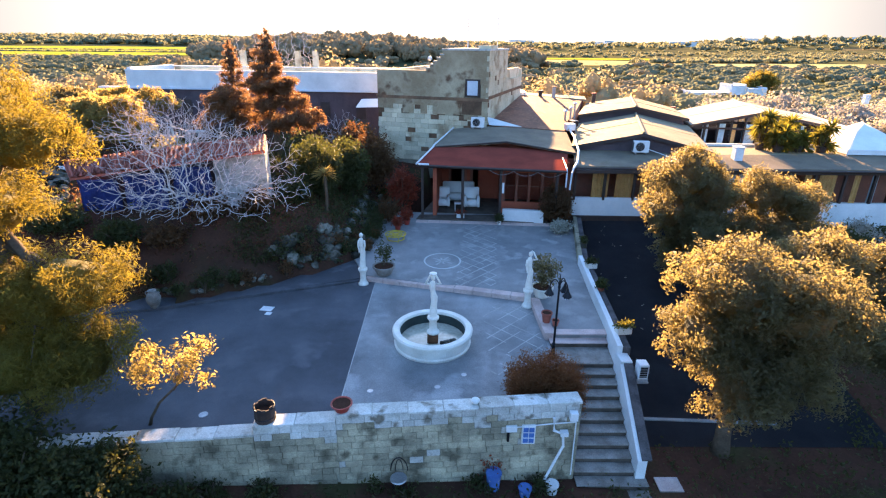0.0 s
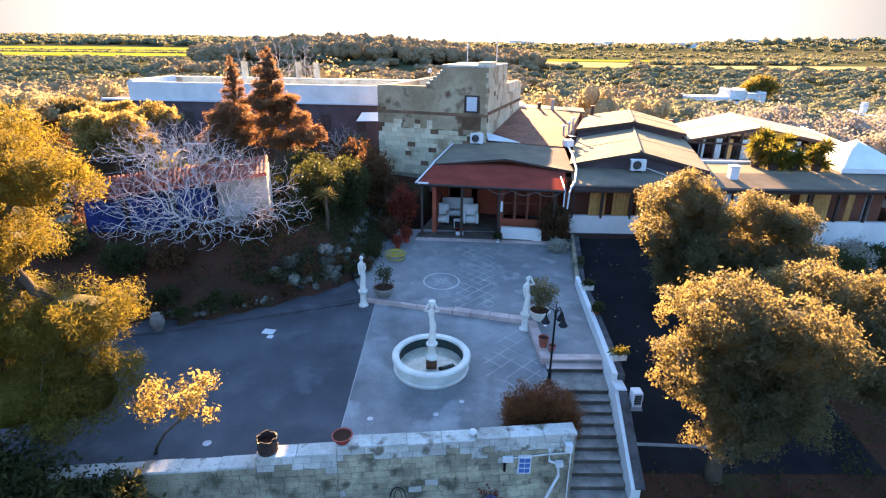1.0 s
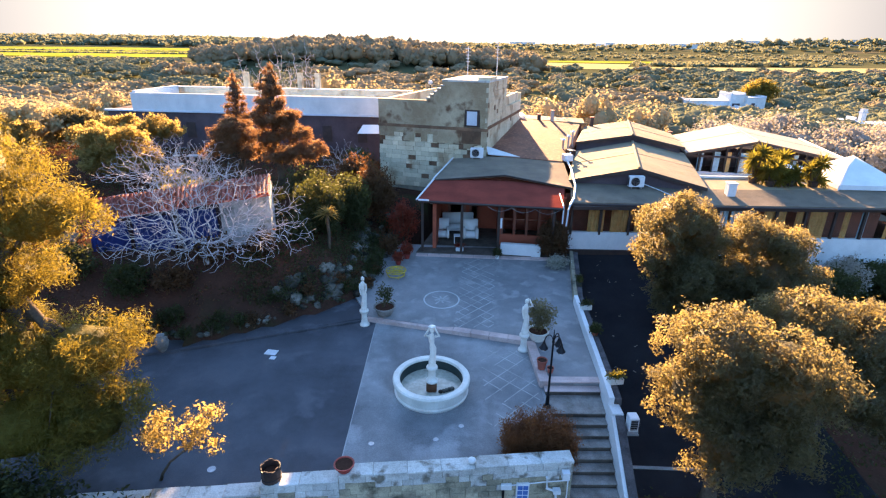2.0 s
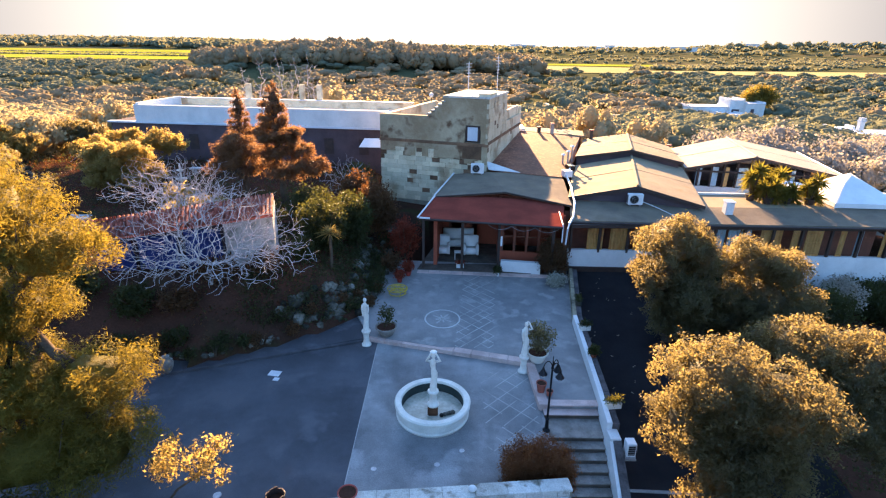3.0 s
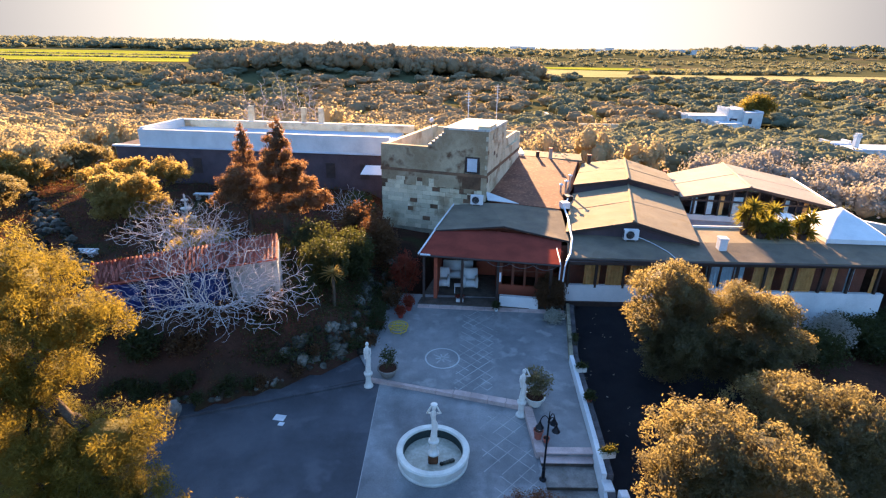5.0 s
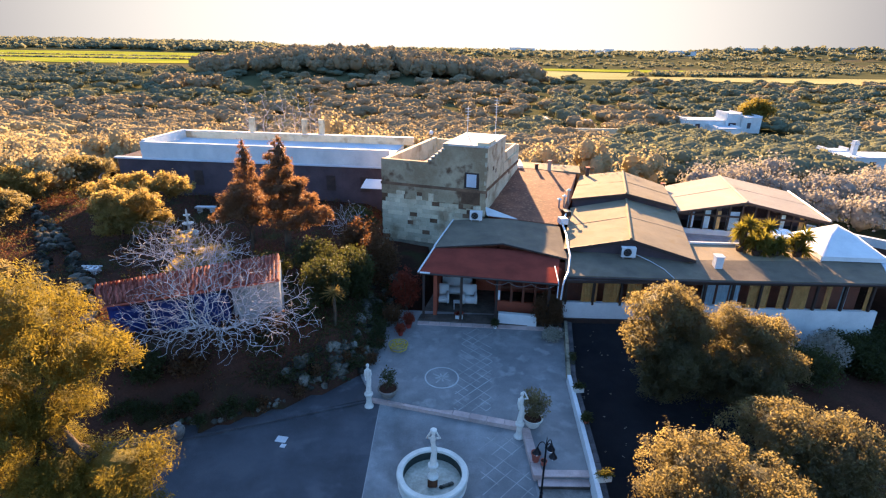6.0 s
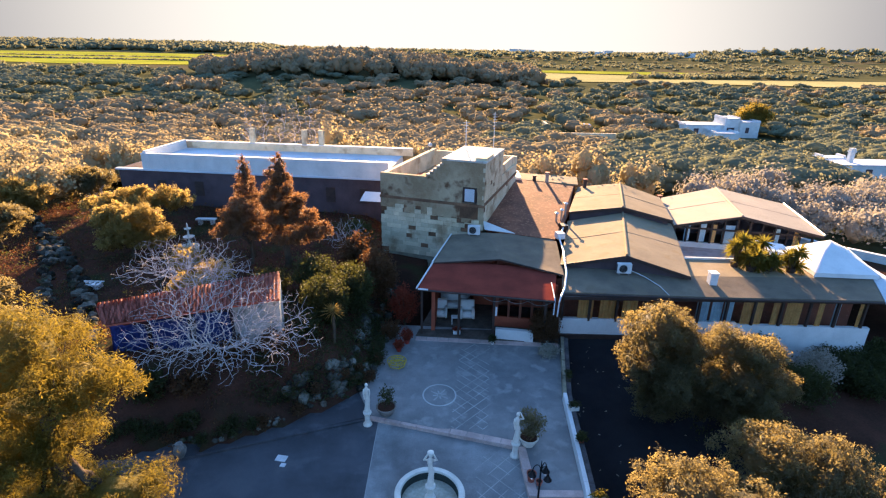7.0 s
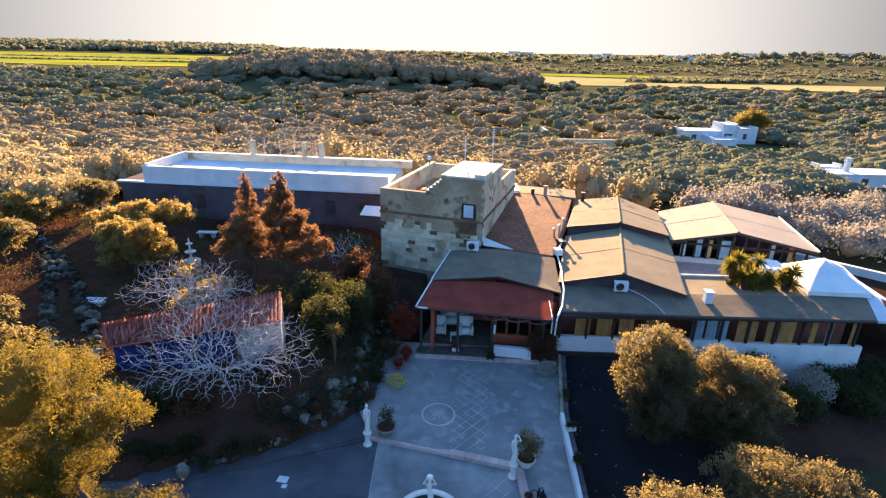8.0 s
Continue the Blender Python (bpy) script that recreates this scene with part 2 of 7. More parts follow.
LEAF_PALE = foliage("pale_winter_crown", (0.46, 0.372, 0.205), (0.38, 0.305, 0.17), (0.48, 0.375, 0.19), 0.38, 0.9, 0.0, 4.0, 0.06)
# grove and wood colours paled to imitate haze before distant crowns
LEAF_GROVE = foliage("haze_paled_grove_crown", (0.195, 0.205, 0.135), (0.165, 0.180, 0.122), (0.28, 0.265, 0.14), 0.36, 0.9, 0.0, 1.6, 0.06)
LEAF_WOOD = foliage("haze_paled_wood_crown", (0.33, 0.268, 0.165), (0.28, 0.228, 0.145), (0.40, 0.31, 0.17), 0.36, 0.9, 0.0, 1.6, 0.06)
LEAF_HEDGE = foliage("rusty_hedge_leaf", (0.19, 0.072, 0.028), (0.115, 0.052, 0.022), (0.34, 0.12, 0.035), 0.4)
COPING_DARK = surface("dark_grey_coping", (0.12, 0.11, 0.11), (0.06, 0.055, 0.055), 0.9, 30, 2.0, 0.7)
LEAF_BLOSSOM = foliage("grey_white_crown", (0.38, 0.345, 0.29), (0.30, 0.27, 0.23), (0.42, 0.36, 0.27), 0.34, 0.9, 0.0, 4.0, 0.06)
LEAF_WHITE = foliage("white_blossom", (0.62, 0.60, 0.52), (0.20, 0.21, 0.15), (0.5, 0.48, 0.38), 0.3, 0.8, 0.05)
LEAF_PALM = foliage("palm_frond", (0.10, 0.10, 0.024), (0.045, 0.055, 0.016), (0.32, 0.27, 0.04), 0.45)


# ---- building blocks ----
def part(name, bm, material, parent=None, label="", smooth=False):
    """One mesh object from a bmesh in world metres, under its thing or part."""
    me = bpy.data.meshes.new(name)
    bm.normal_update()
    at = Vector((0, 0, 0))
    up = parent
    while up is not None:
        at += up.location
        up = up.parent
    if at.length:
        bmesh.ops.translate(bm, verts=bm.verts, vec=-at)
    bm.to_mesh(me)
    bm.free()
    me.materials.append(material)
    if smooth:
        me.shade_smooth()
    ob = new(name, me)
    if parent is not None:
        ob.parent = parent
    if label:
        ob["label"] = label
    return ob


def thing(name, at, label, category, group="", kind=""):
    ob = new(name)
    ob.location = at
    ob.empty_display_size = 0.2
    return tagged(ob, label, category, group, kind)


def box(bm, x0, x1, y0, y1, z0, z1, turn=0.0, about=None):
    c = about or ((x0 + x1) / 2, (y0 + y1) / 2)
    r = Matrix.Translation((c[0], c[1], 0)) @ Matrix.Rotation(radians(turn), 4, "Z") @ Matrix.Translation((-c[0], -c[1], 0))
    vs = [bm.verts.new(r @ Vector((x, y, z))) for z in (z0, z1) for x, y in ((x0, y0), (x1, y0), (x1, y1), (x0, y1))]
    for f in ((3, 2, 1, 0), (4, 5, 6, 7), (0, 1, 5, 4), (1, 2, 6, 5), (2, 3, 7, 6), (3, 0, 4, 7)):
        bm.faces.new([vs[i] for i in f])
    return vs


def bevel(bm, width=0.02, segments=1):
    bmesh.ops.bevel(bm, geom=list(bm.edges), offset=width, segments=segments, affect="EDGES", clamp_overlap=True)


def prism(bm, outline, z0, top):
    """A solid over an outline (counter-clockwise, x, y); top is a height or a function of x, y."""
    f = top if callable(top) else (lambda x, y: top)
    lo = [bm.verts.new((x, y, z0)) for x, y in outline]
    hi = [bm.verts.new((x, y, f(x, y))) for x, y in outline]
    n = len(outline)
    for i in range(n):
        bm.faces.new((lo[i], lo[(i + 1) % n], hi[(i + 1) % n], hi[i]))
    bm.faces.new(hi), bm.faces.new(lo[::-1])
    bmesh.ops.triangulate(bm, faces=[g for g in bm.faces if len(g.verts) > 4])


def plate(bm, corners, thick):
    """A sheet through four (or three) corners, with its thickness below it."""
    hi = [bm.verts.new(c) for c in corners]
    lo = [bm.verts.new((c[0], c[1], c[2] - thick)) for c in corners]
    n = len(corners)
    bm.faces.new(hi), bm.faces.new(lo[::-1])
    for i in range(n):
        bm.faces.new((hi[i], lo[i], lo[(i + 1) % n], hi[(i + 1) % n]))
    bmesh.ops.recalc_face_normals(bm, faces=bm.faces)


def tube(bm, points, radii, sides=8, caps=True):
    pts = [Vector(p) for p in points]
    rings = []
    for i, p in enumerate(pts):
        d = (pts[min(i + 1, len(pts) - 1)] - pts[max(i - 1, 0)]).normalized()
        a = d.orthogonal().normalized()
        b = d.cross(a)
        r = radii[i] if hasattr(radii, "__len__") else radii
        rings.append([bm.verts.new(p + (a * math.cos(k * math.tau / sides) + b * math.sin(k * math.tau / sides)) * r) for k in range(sides)])
    for u, v in zip(rings, rings[1:]):
        off = min(range(sides), key=lambda o: (u[0].co - v[o].co).length)
        for k in range(sides):
            bm.faces.new((u[k], u[(k + 1) % sides], v[(k + 1 + off) % sides], v[(k + off) % sides]))
    if caps:
        bm.faces.new(rings[0][::-1]), bm.faces.new(rings[-1])


def lathe(bm, at, profile, sides=24):
    """A turned body round the upright through at: profile of (radius, height)."""
    rings = [[bm.verts.new((at[0] + r * math.cos(k * math.tau / sides), at[1] + r * math.sin(k * math.tau / sides), at[2] + h)) for k in range(sides)] for r, h in profile]
    for u, v in zip(rings, rings[1:]):
        for k in range(sides):
            bm.faces.new((u[k], u[(k + 1) % sides], v[(k + 1) % sides], v[k]))
    bm.faces.new(rings[0][::-1]), bm.faces.new(rings[-1])


def one(fill, *args, **kw):
    bm = bmesh.new()
    fill(bm, *args, **kw)
    return bm


def ball_template(sub):
    bm = bmesh.new()
    bmesh.ops.create_icosphere(bm, subdivisions=sub, radius=1.0)
    v = np.array([x.co[:] for x in bm.verts])
    f = np.array([[x.index for x in g.verts] for g in bm.faces])
    bm.free()
    return v, f


BALLS = {1: ball_template(1), 2: ball_template(2)}


def leaves(name, clumps, material, parent, size, per, spread, seed, narrow=0.45, label="", at=None, outward=None, cores=(), core_sub=2, jitter=0.45, lump=0.16):
    """Many single leaves in sprays round the given clump centres (n x 3), as one mesh; outward: the way each spray faces;
    cores: ragged dense hearts (x, y, z, rx, ry, rz) that the sprays clothe."""
    rng = np.random.default_rng(seed)
    c = np.repeat(np.asarray(clumps, float), per, axis=0)
    n = len(c)
    p = c + rng.normal(0, spread, (n, 3))
    if outward is None:
        a = rng.normal(0, 1, (n, 3))
        b = np.cross(a, rng.normal(0, 1, (n, 3)))
    else:
        face = np.repeat(np.asarray(outward, float), per, axis=0) + rng.normal(0, jitter, (n, 3))
        a = np.cross(face, rng.normal(0, 1, (n, 3)))
        b = np.cross(face, a)
    a /= np.linalg.norm(a, axis=1)[:, None] + 1e-9
    b /= np.linalg.norm(b, axis=1)[:, None] + 1e-9
    s = size * rng.uniform(0.6, 1.4, (n, 1))
    q = np.stack([p - a * s, p + b * s * narrow - a * s * 0.1, p + a * s, p - b * s * narrow + a * s * 0.1], axis=1).reshape(-1, 3)
    loops, starts = np.arange(4 * n), np.arange(0, 4 * n, 4)
    if len(cores):
        tv, tf = BALLS[core_sub]
        co = np.asarray(cores, float)
        wob = 1 + rng.uniform(-lump, lump, (len(co), len(tv), 1))
        cv = (co[:, None, :3] + tv[None] * wob * co[:, None, 3:]).reshape(-1, 3)
        cf = (tf[None] + (np.arange(len(co)) * len(tv))[:, None, None]).reshape(-1) + 4 * n
        starts = np.concatenate([starts, 4 * n + np.arange(0, len(cf), 3)])
        loops, q = np.concatenate([loops, cf]), np.concatenate([q, cv])
    if at is not None:
        q = q - np.asarray(at)
    me = bpy.data.meshes.new(name)
    me.vertices.add(len(q)), me.loops.add(len(loops)), me.polygons.add(len(starts))
    me.vertices.foreach_set("co", q.astype(np.float32).ravel())
    me.loops.foreach_set("vertex_index", loops.astype(np.int32))
    me.polygons.foreach_set("loop_start", starts.astype(np.int32))
    me.update(calc_edges=True)
    if lump < 0.14:
        me.polygons.foreach_set("use_smooth", np.arange(len(starts)) >= n)
    me.materials.append(material)
    ob = new(name, me)
    if parent is not None:
        ob.parent = parent
    if label:
        ob["label"] = label
    return ob


def split_lobes(lobes, seed, n=7, small=0.42):
    """Adds smaller lobes on the upper and outer skin of each lobe, for an uneven outline."""
    rng = np.random.default_rng(seed)
    out = [tuple(l[:3]) + tuple(0.80 * r for r in l[3:]) for l in lobes]
    for l in lobes:
        for _ in range(n):
            d = rng.normal(0, 1, 3)
            d /= np.linalg.norm(d)
            d[2] = abs(d[2]) * 0.9 - 0.25
            k = small * rng.uniform(0.6, 1.25)
            out.append((l[0] + d[0] * l[3] * 0.93, l[1] + d[1] * l[4] * 0.93, l[2] + d[2] * l[5] * 0.97, l[3] * k, l[4] * k, l[5] * k))
    return out


def crown_points(lobes, count, seed, inner=0.55, ways=False):
    """Clump centres in the outer part of ellipsoid lobes (x, y, z, rx, ry, rz), with a ragged skin."""
    rng = np.random.default_rng(seed)
    w = np.array([l[3] * l[4] + l[3] * l[5] for l in lobes])
    pick = rng.choice(len(lobes), count, p=w / w.sum())
    lob = np.array(lobes)[pick]
    d = rng.normal(0, 1, (count, 3))
    d /= np.linalg.norm(d, axis=1)[:, None]
    bumps = 1 + 0.13 * np.sin(d[:, 0] * 7 + pick) * np.sin(d[:, 1] * 6 + 2 * pick) + 0.10 * np.sin(d[:, 2] * 9 + pick * 3)
    r = (inner + (1.0 - inner) * rng.uniform(0, 1, count) ** 0.6) * bumps
    p = lob[:, :3] + d * lob[:, 3:] * r[:, None]
    return (p, d) if ways else p


def tree(name, base, trunk_top, lobes, leaf, label, seed, clumps=900, per=14, size=0.09, spread=0.16, trunk_r=0.18, inner=0.5, group="", narrow=0.45, bark=None, heart=0.46, bumps=7, bump_size=0.42):
    """A tapered, forking trunk with limbs into each lobe, and a crown of many leaves."""
    rng = random.Random(seed)
    root = thing(name, base, label, "tree", group)
    bm = bmesh.new()
    b, t = Vector(base), Vector(trunk_top)
    mid = b.lerp(t, 0.5) + Vector((rng.uniform(-0.15, 0.15), rng.uniform(-0.15, 0.15), 0))
    tube(bm, [b - Vector((0, 0, 0.15)), b.lerp(mid, 0.3), mid, t], [trunk_r * 1.5, trunk_r * 1.1, trunk_r * 0.9, trunk_r * 0.7], 9)
    part("trunk", bm, bark or BARK, root, smooth=True)
    for l in lobes[:10]:
        bm = bmesh.new()
        c = Vector(l[:3])
        start = b.lerp(t, rng.uniform(0.65, 1.0))
        knee = start.lerp(c, 0.5) + Vector((rng.uniform(-0.3, 0.3), rng.uniform(-0.3, 0.3), 0.2))
        tube(bm, [start, knee, c], [trunk_r * 0.5, trunk_r * 0.33, trunk_r * 0.12], 6)
        part("branch", bm, bark or BARK, root, smooth=True)
        for _ in range(3):
            bm = bmesh.new()
            e = c + Vector((rng.uniform(-1, 1) * l[3], rng.uniform(-1, 1) * l[4], rng.uniform(-0.5, 1) * l[5])) * 0.75
            tube(bm, [knee.lerp(c, rng.uniform(0.2, 1)), knee.lerp(e, 0.6) + Vector((0, 0, 0.1)), e], [trunk_r * 0.18, trunk_r * 0.1, trunk_r * 0.03], 5)
            part("branch", bm, bark or BARK, root, smooth=True)
    fine_lobes = split_lobes(lobes, seed, bumps, bump_size)
    p, d = crown_points(fine_lobes, clumps, seed, inner, True)
    leaves("crown", p, leaf, root, size, per, spread, seed + 1, narrow, at=base, outward=d, cores=[(l[0], l[1], l[2], l[3] * heart, l[4] * heart, l[5] * heart) for l in lobes])
    return root


def shrub(name, at, r, h, leaf, label, seed, clumps=160, per=12, size=0.06, spread=0.10, group="", category="shrub"):
    root = thing(name, at, label, category, group)
    rng = random.Random(seed)
    for _ in range(5):
        bm = bmesh.new()
        a = rng.uniform(0, math.tau)
        e = Vector((at[0] + math.cos(a) * r * 0.7, at[1] + math.sin(a) * r * 0.7, at[2] + h * rng.uniform(0.6, 0.95)))
        tube(bm, [Vector(at) - Vector((0, 0, 0.1)), Vector(at).lerp(e, 0.5) + Vector((0, 0, 0.1 * h)), e], [0.03, 0.02, 0.008], 5)
        part("stem", bm, BARK, root)
    lobes = [(at[0] + rng.uniform(-0.35, 0.35) * r, at[1] + rng.uniform(-0.35, 0.35) * r, at[2] + h * rng.uniform(0.45, 0.62), r * rng.uniform(0.65, 0.85), r * rng.uniform(0.65, 0.85), h * rng.uniform(0.38, 0.46)) for _ in range(4)]
    leaves("foliage", crown_points(lobes, clumps, seed, 0.35), leaf, root, size, per, spread, seed + 1, at=at)
    return root


# ---- ground, plaza, terrace ----
def ease(v):
    v = min(1.0, max(0.0, v))
    return v * v * (3 - 2 * v)


ROCK_LINE = [(-70, 2), (-24, 13), (-13.0, 17.3), (-10.6, 18.2), (-9.5, 17.85), (-8.0, 18.5), (-6.0, 19.75), (-3.6, 21.4), (-2.85, 23.0), (-2.5, 25.0), (-2.6, 29.0), (-1.2, 31.5)]


def behind_rocks(x, y):
    """Metres by which a point lies behind the line of rocks (minus: in front)."""
    best, side = 1e9, -1
    for (ax, ay), (bx, by) in zip(ROCK_LINE, ROCK_LINE[1:]):
        dx, dy = bx - ax, by - ay
        k = min(1, max(0, ((x - ax) * dx + (y - ay) * dy) / (dx * dx + dy * dy)))
        d = math.hypot(x - ax - k * dx, y - ay - k * dy)
        if d < best:
            best, side = d, 1 if dx * (y - ay) - dy * (x - ax) > 0 else -1
    return best * side


def ramp_z(y):
    return -1.72 + 2.34 * min(1, max(0, (y - 12.8) / 14.0))


def ground_z(x, y):
    front = -1.4 - 0.065 * min(6, max(-8, x))
    if x > 6.3:
        z = ramp_z(y)
        z += (-1.0 - z) * ease((x - 15) / 9) * ease((40 - y) / 8)
    else:
        z = front
    if x < 0 and y > 0:
        d = behind_rocks(x, y)
        if d > 0:
            z = 0.55 + (0.9 + 1.15 * ease((-3.5 - x) / 3.0)) * ease(d / (1.9 + 1.6 * ease((-4.5 - x) / 3.0))) + 0.12 * noise.noise((x * 0.5, y * 0.5, 0))
    if y > 44:
        far = -0.4 - 6.1 * ease((y - 50) / 110)
        z += (far - z) * ease((y - 46) / 10)
    if 100 < y < 900:
        z += 12.5 * math.exp(-((x + 68) / 100) ** 2 - ((y - 410) / 75) ** 2)
    if y > 900:
        z += (14 + 6 * ease((-x - 300) / 500) + 16 * ease((x - 700) / 500)) * ease((y - 1000) / 800)
    return z


def steps_out(lo, hi, fine, far_lo, far_hi, grow=1.22):
    out = list(np.arange(lo, hi + 1e-6, fine))
    s, v = fine, hi
    while v < far_hi:
        s *= grow
        v += s
        out.append(v)
    s, v = fine, lo
    while v > far_lo:
        s *= grow
        v -= s
        out.insert(0, v)
    return out


GX, GY = steps_out(-34, 34, 0.5, -4200, 4200), steps_out(6, 60, 0.5, -400, 4700)
bm = bmesh.new()
grid = [[bm.verts.new((x, y, ground_z(x, y))) for x in GX] for y in GY]
for r0, r1 in zip(grid, grid[1:]):
    for i in range(len(GX) - 1):
        bm.faces.new((r0[i], r0[i + 1], r1[i + 1], r1[i]))
for f in bm.faces:
    c = f.calc_center_median()
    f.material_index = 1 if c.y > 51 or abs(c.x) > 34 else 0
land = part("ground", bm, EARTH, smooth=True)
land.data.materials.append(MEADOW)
tagged(land, "dark reddish-brown garden earth running out to far fields", "ground", kind="structure")


def plaza_z(x, y):
    return 0.02 * (y - 12)


def terrace_z(x, y):
    return 0.287 + 0.04 * max(0, y - 18.42)


PLAZA = [(-2.42, 10.85), (4.1, 11.4), (4.0, 16.1), (3.9, 18.32), (-2.28, 19.99)]
PLAZA_OLD = [(-13.5, 9.9), (-2.42, 10.85), (-2.28, 19.99), (-2.7, 20.1), (-10.4, 17.4), (-13.5, 16.6)]
tagged(part("pavement", one(prism, PLAZA, -2.6, plaza_z), CONCRETE), "worn blue-grey concrete plaza with faint joints", "pavement", kind="structure")
TERRACE = [(-2.7, 20.22), (3.95, 18.42), (6.55, 18.42), (6.7, 21.7), (7.4, 26.6), (7.4, 27.6), (-2.5, 28.2), (-2.9, 25.0), (-4.3, 23.8)]
terrace = tagged(part("terrace_floor", one(prism, TERRACE, -2.6, terrace_z), PAVING), "grey paved upper terrace with pale inlaid lines", "terrace", kind="structure")
part("landing", one(prism, [(4.0, 15.66), (6.4, 15.66), (6.55, 18.42), (3.95, 18.42)], -2.6, terrace_z), PAVING, terrace)
SIDE = [(-13.5, 16.7), (-10.4, 17.5), (-2.7, 20.22), (-4.3, 23.8), (-6.6, 22.7), (-8.7, 21.0), (-10.7, 19.5), (-13.5, 18.0)]
part("side_path", one(prism, SIDE, -2.6, lambda x, y: 0.26 + 0.035 * (y - 20)), OLD_ASPHALT, terrace)

# inlaid lines of the paving
def strip(bm, a, b, w, zf, up=0.004, h=0.012):
    d = Vector((b[0] - a[0], b[1] - a[1]))
    n = Vector((-d.y, d.x)).normalized() * w / 2
    pts = [(a[0] + n.x, a[1] + n.y), (a[0] - n.x, a[1] - n.y), (b[0] - n.x, b[1] - n.y), (b[0] + n.x, b[1] + n.y)]
    hi = [bm.verts.new((x, y, zf(x, y) + up)) for x, y in pts]
    lo = [bm.verts.new((x, y, zf(x, y) - h)) for x, y in pts]
    bm.faces.new(hi), bm.faces.new(lo[::-1])
    for i in range(4):
        bm.faces.new((hi[i], lo[i], lo[(i + 1) % 4], hi[(i + 1) % 4]))


def lattice(zf, cx, half, y0, y1, step, w, keep):
    """Diamond lines inside a band of the paving; keep(i) drops worn ones."""
    bm, i = bmesh.new(), 0
    for sgn in (1, -1):
        for k in range(-12, 40):
            pts = []
            for j in range(220):
                y = y0 + (y1 - y0) * j / 219
                x = cx(y0) + sgn * ((y - y0) - k * step)
                pts.append((x, y, abs(x - cx(y)) < half))
            run = [p for p in pts if p[2]]
            if len(run) > 3:
                i += 1
                a, b = run[0], run[-1]
                parts = 3
                for s in range(parts):
                    u, v = s / parts, (s + 1) / parts
                    if keep(i * parts + s):
                        strip(bm, (a[0] + (b[0] - a[0]) * u, a[1] + (b[1] - a[1]) * u), (a[0] + (b[0] - a[0]) * v, a[1] + (b[1] - a[1]) * v), w, zf)
    return bm


rnd = random.Random(4)
part("inlay_lattice", lattice(terrace_z, lambda y: 1.85 + (y - 19.3) * 0.10, 0.85, 19.35, 26.2, 0.62, 0.04, lambda i: rnd.random() < (0.92 if i % 54 < 24 else 0.55)), INLAY, terrace, "pale diamond lattice inlay")
bm = bmesh.new()
C = (0.515, 21.7)
for k in range(48):
    a, b = k * math.tau / 48, (k + 1) * math.tau / 48
    strip(bm, (C[0] + 0.8 * math.cos(a), C[1] + 0.8 * math.sin(a)), (C[0] + 0.8 * math.cos(b), C[1] + 0.8 * math.sin(b)), 0.07, terrace_z)
part("inlay_ring", bm, RING_INLAY, terrace, "pale inlaid ring")
bm = bmesh.new()
for k in range(8):
    a = k * math.tau / 8 + 0.2
    r = 0.5 if k % 2 else 0.32
    strip(bm, (C[0] + 0.08 * math.cos(a), C[1] + 0.08 * math.sin(a)), (C[0] + r * math.cos(a), C[1] + r * math.sin(a)), 0.08, terrace_z)
part("inlay_star", bm, INLAY, terrace, "pale inlaid star")
pavement = bpy.data.objects["pavement"]
part("asphalt_yard", one(prism, PLAZA_OLD, -2.6, plaza_z), OLD_ASPHALT, pavement, "worn asphalt half of the plaza, darkened with shade")
part("inlay_lattice", lattice(plaza_z, lambda y: 2.95, 0.95, 13.6, 17.9, 0.75, 0.035, lambda i: rnd.random() < 0.55), INLAY, pavement, "worn pale lattice inlay")
part("joint", one(strip, (-2.40, 11.3), (-2.285, 19.9), 0.028, plaza_z), INLAY, pavement, "pale straight joint")

# kerb stones along the step between plaza and terrace
def along(a, b, n, gap=0.015):
    for i in range(n):
        u, v = i / n, (i + 1) / n
        g = gap / (2 * math.hypot(b[0] - a[0], b[1] - a[1]))
        yield (a[0] + (b[0] - a[0]) * (u + g), a[1] + (b[1] - a[1]) * (u + g)), (a[0] + (b[0] - a[0]) * (v - g), a[1] + (b[1] - a[1]) * (v - g))


def slab(bm, a, b, width, z0, z1, bev=0.012):
    """A straight block from a to b in plan, its width to the left of that way."""
    d = Vector((b[0] - a[0], b[1] - a[1])).normalized()
    n = Vector((-d.y, d.x)) * width
    q = [(a[0], a[1]), (b[0], b[1]), (b[0] + n.x, b[1] + n.y), (a[0] + n.x, a[1] + n.y)]
    vs = [bm.verts.new((x, y, z)) for z in (z0, z1) for x, y in q]
    for f in ((3, 2, 1, 0), (4, 5, 6, 7), (0, 1, 5, 4), (1, 2, 6, 5), (2, 3, 7, 6), (3, 0, 4, 7)):
        bm.faces.new([vs[i] for i in f])
    if bev:
        bevel(bm, bev)


kerb = tagged(new("kerb"), "pinkish stone kerb along the terrace step", "kerb", kind="structure")
for a, b, n in (((-2.72, 20.05), (3.9, 18.27), 9), ((3.88, 18.3), (3.98, 15.62), 4)):
    for u, v in along(a, b, n):
        part("kerb_stone", one(slab, u, v, 0.36, -0.2, 0.325), KERB, kerb)
# left kerb coloured as asphalt to paint in its dark shadow line
for u, v in along((-10.4, 17.36), (-2.75, 20.05), 10):
    part("kerb_stone", one(slab, u, v, 0.14, -0.2, 0.235), OLD_ASPHALT, kerb)
for u, v in along((-0.9, 26.5), (7.25, 25.95), 13):
    part("border_slab", one(slab, u, v, 0.42, 0.3, terrace_z(0, 26.4) + 0.02), KERB, kerb)

# ---- retaining wall of tufa blocks ----
def wall_y(x):
    return 11.2 + 0.0928 * (x - 4.05)


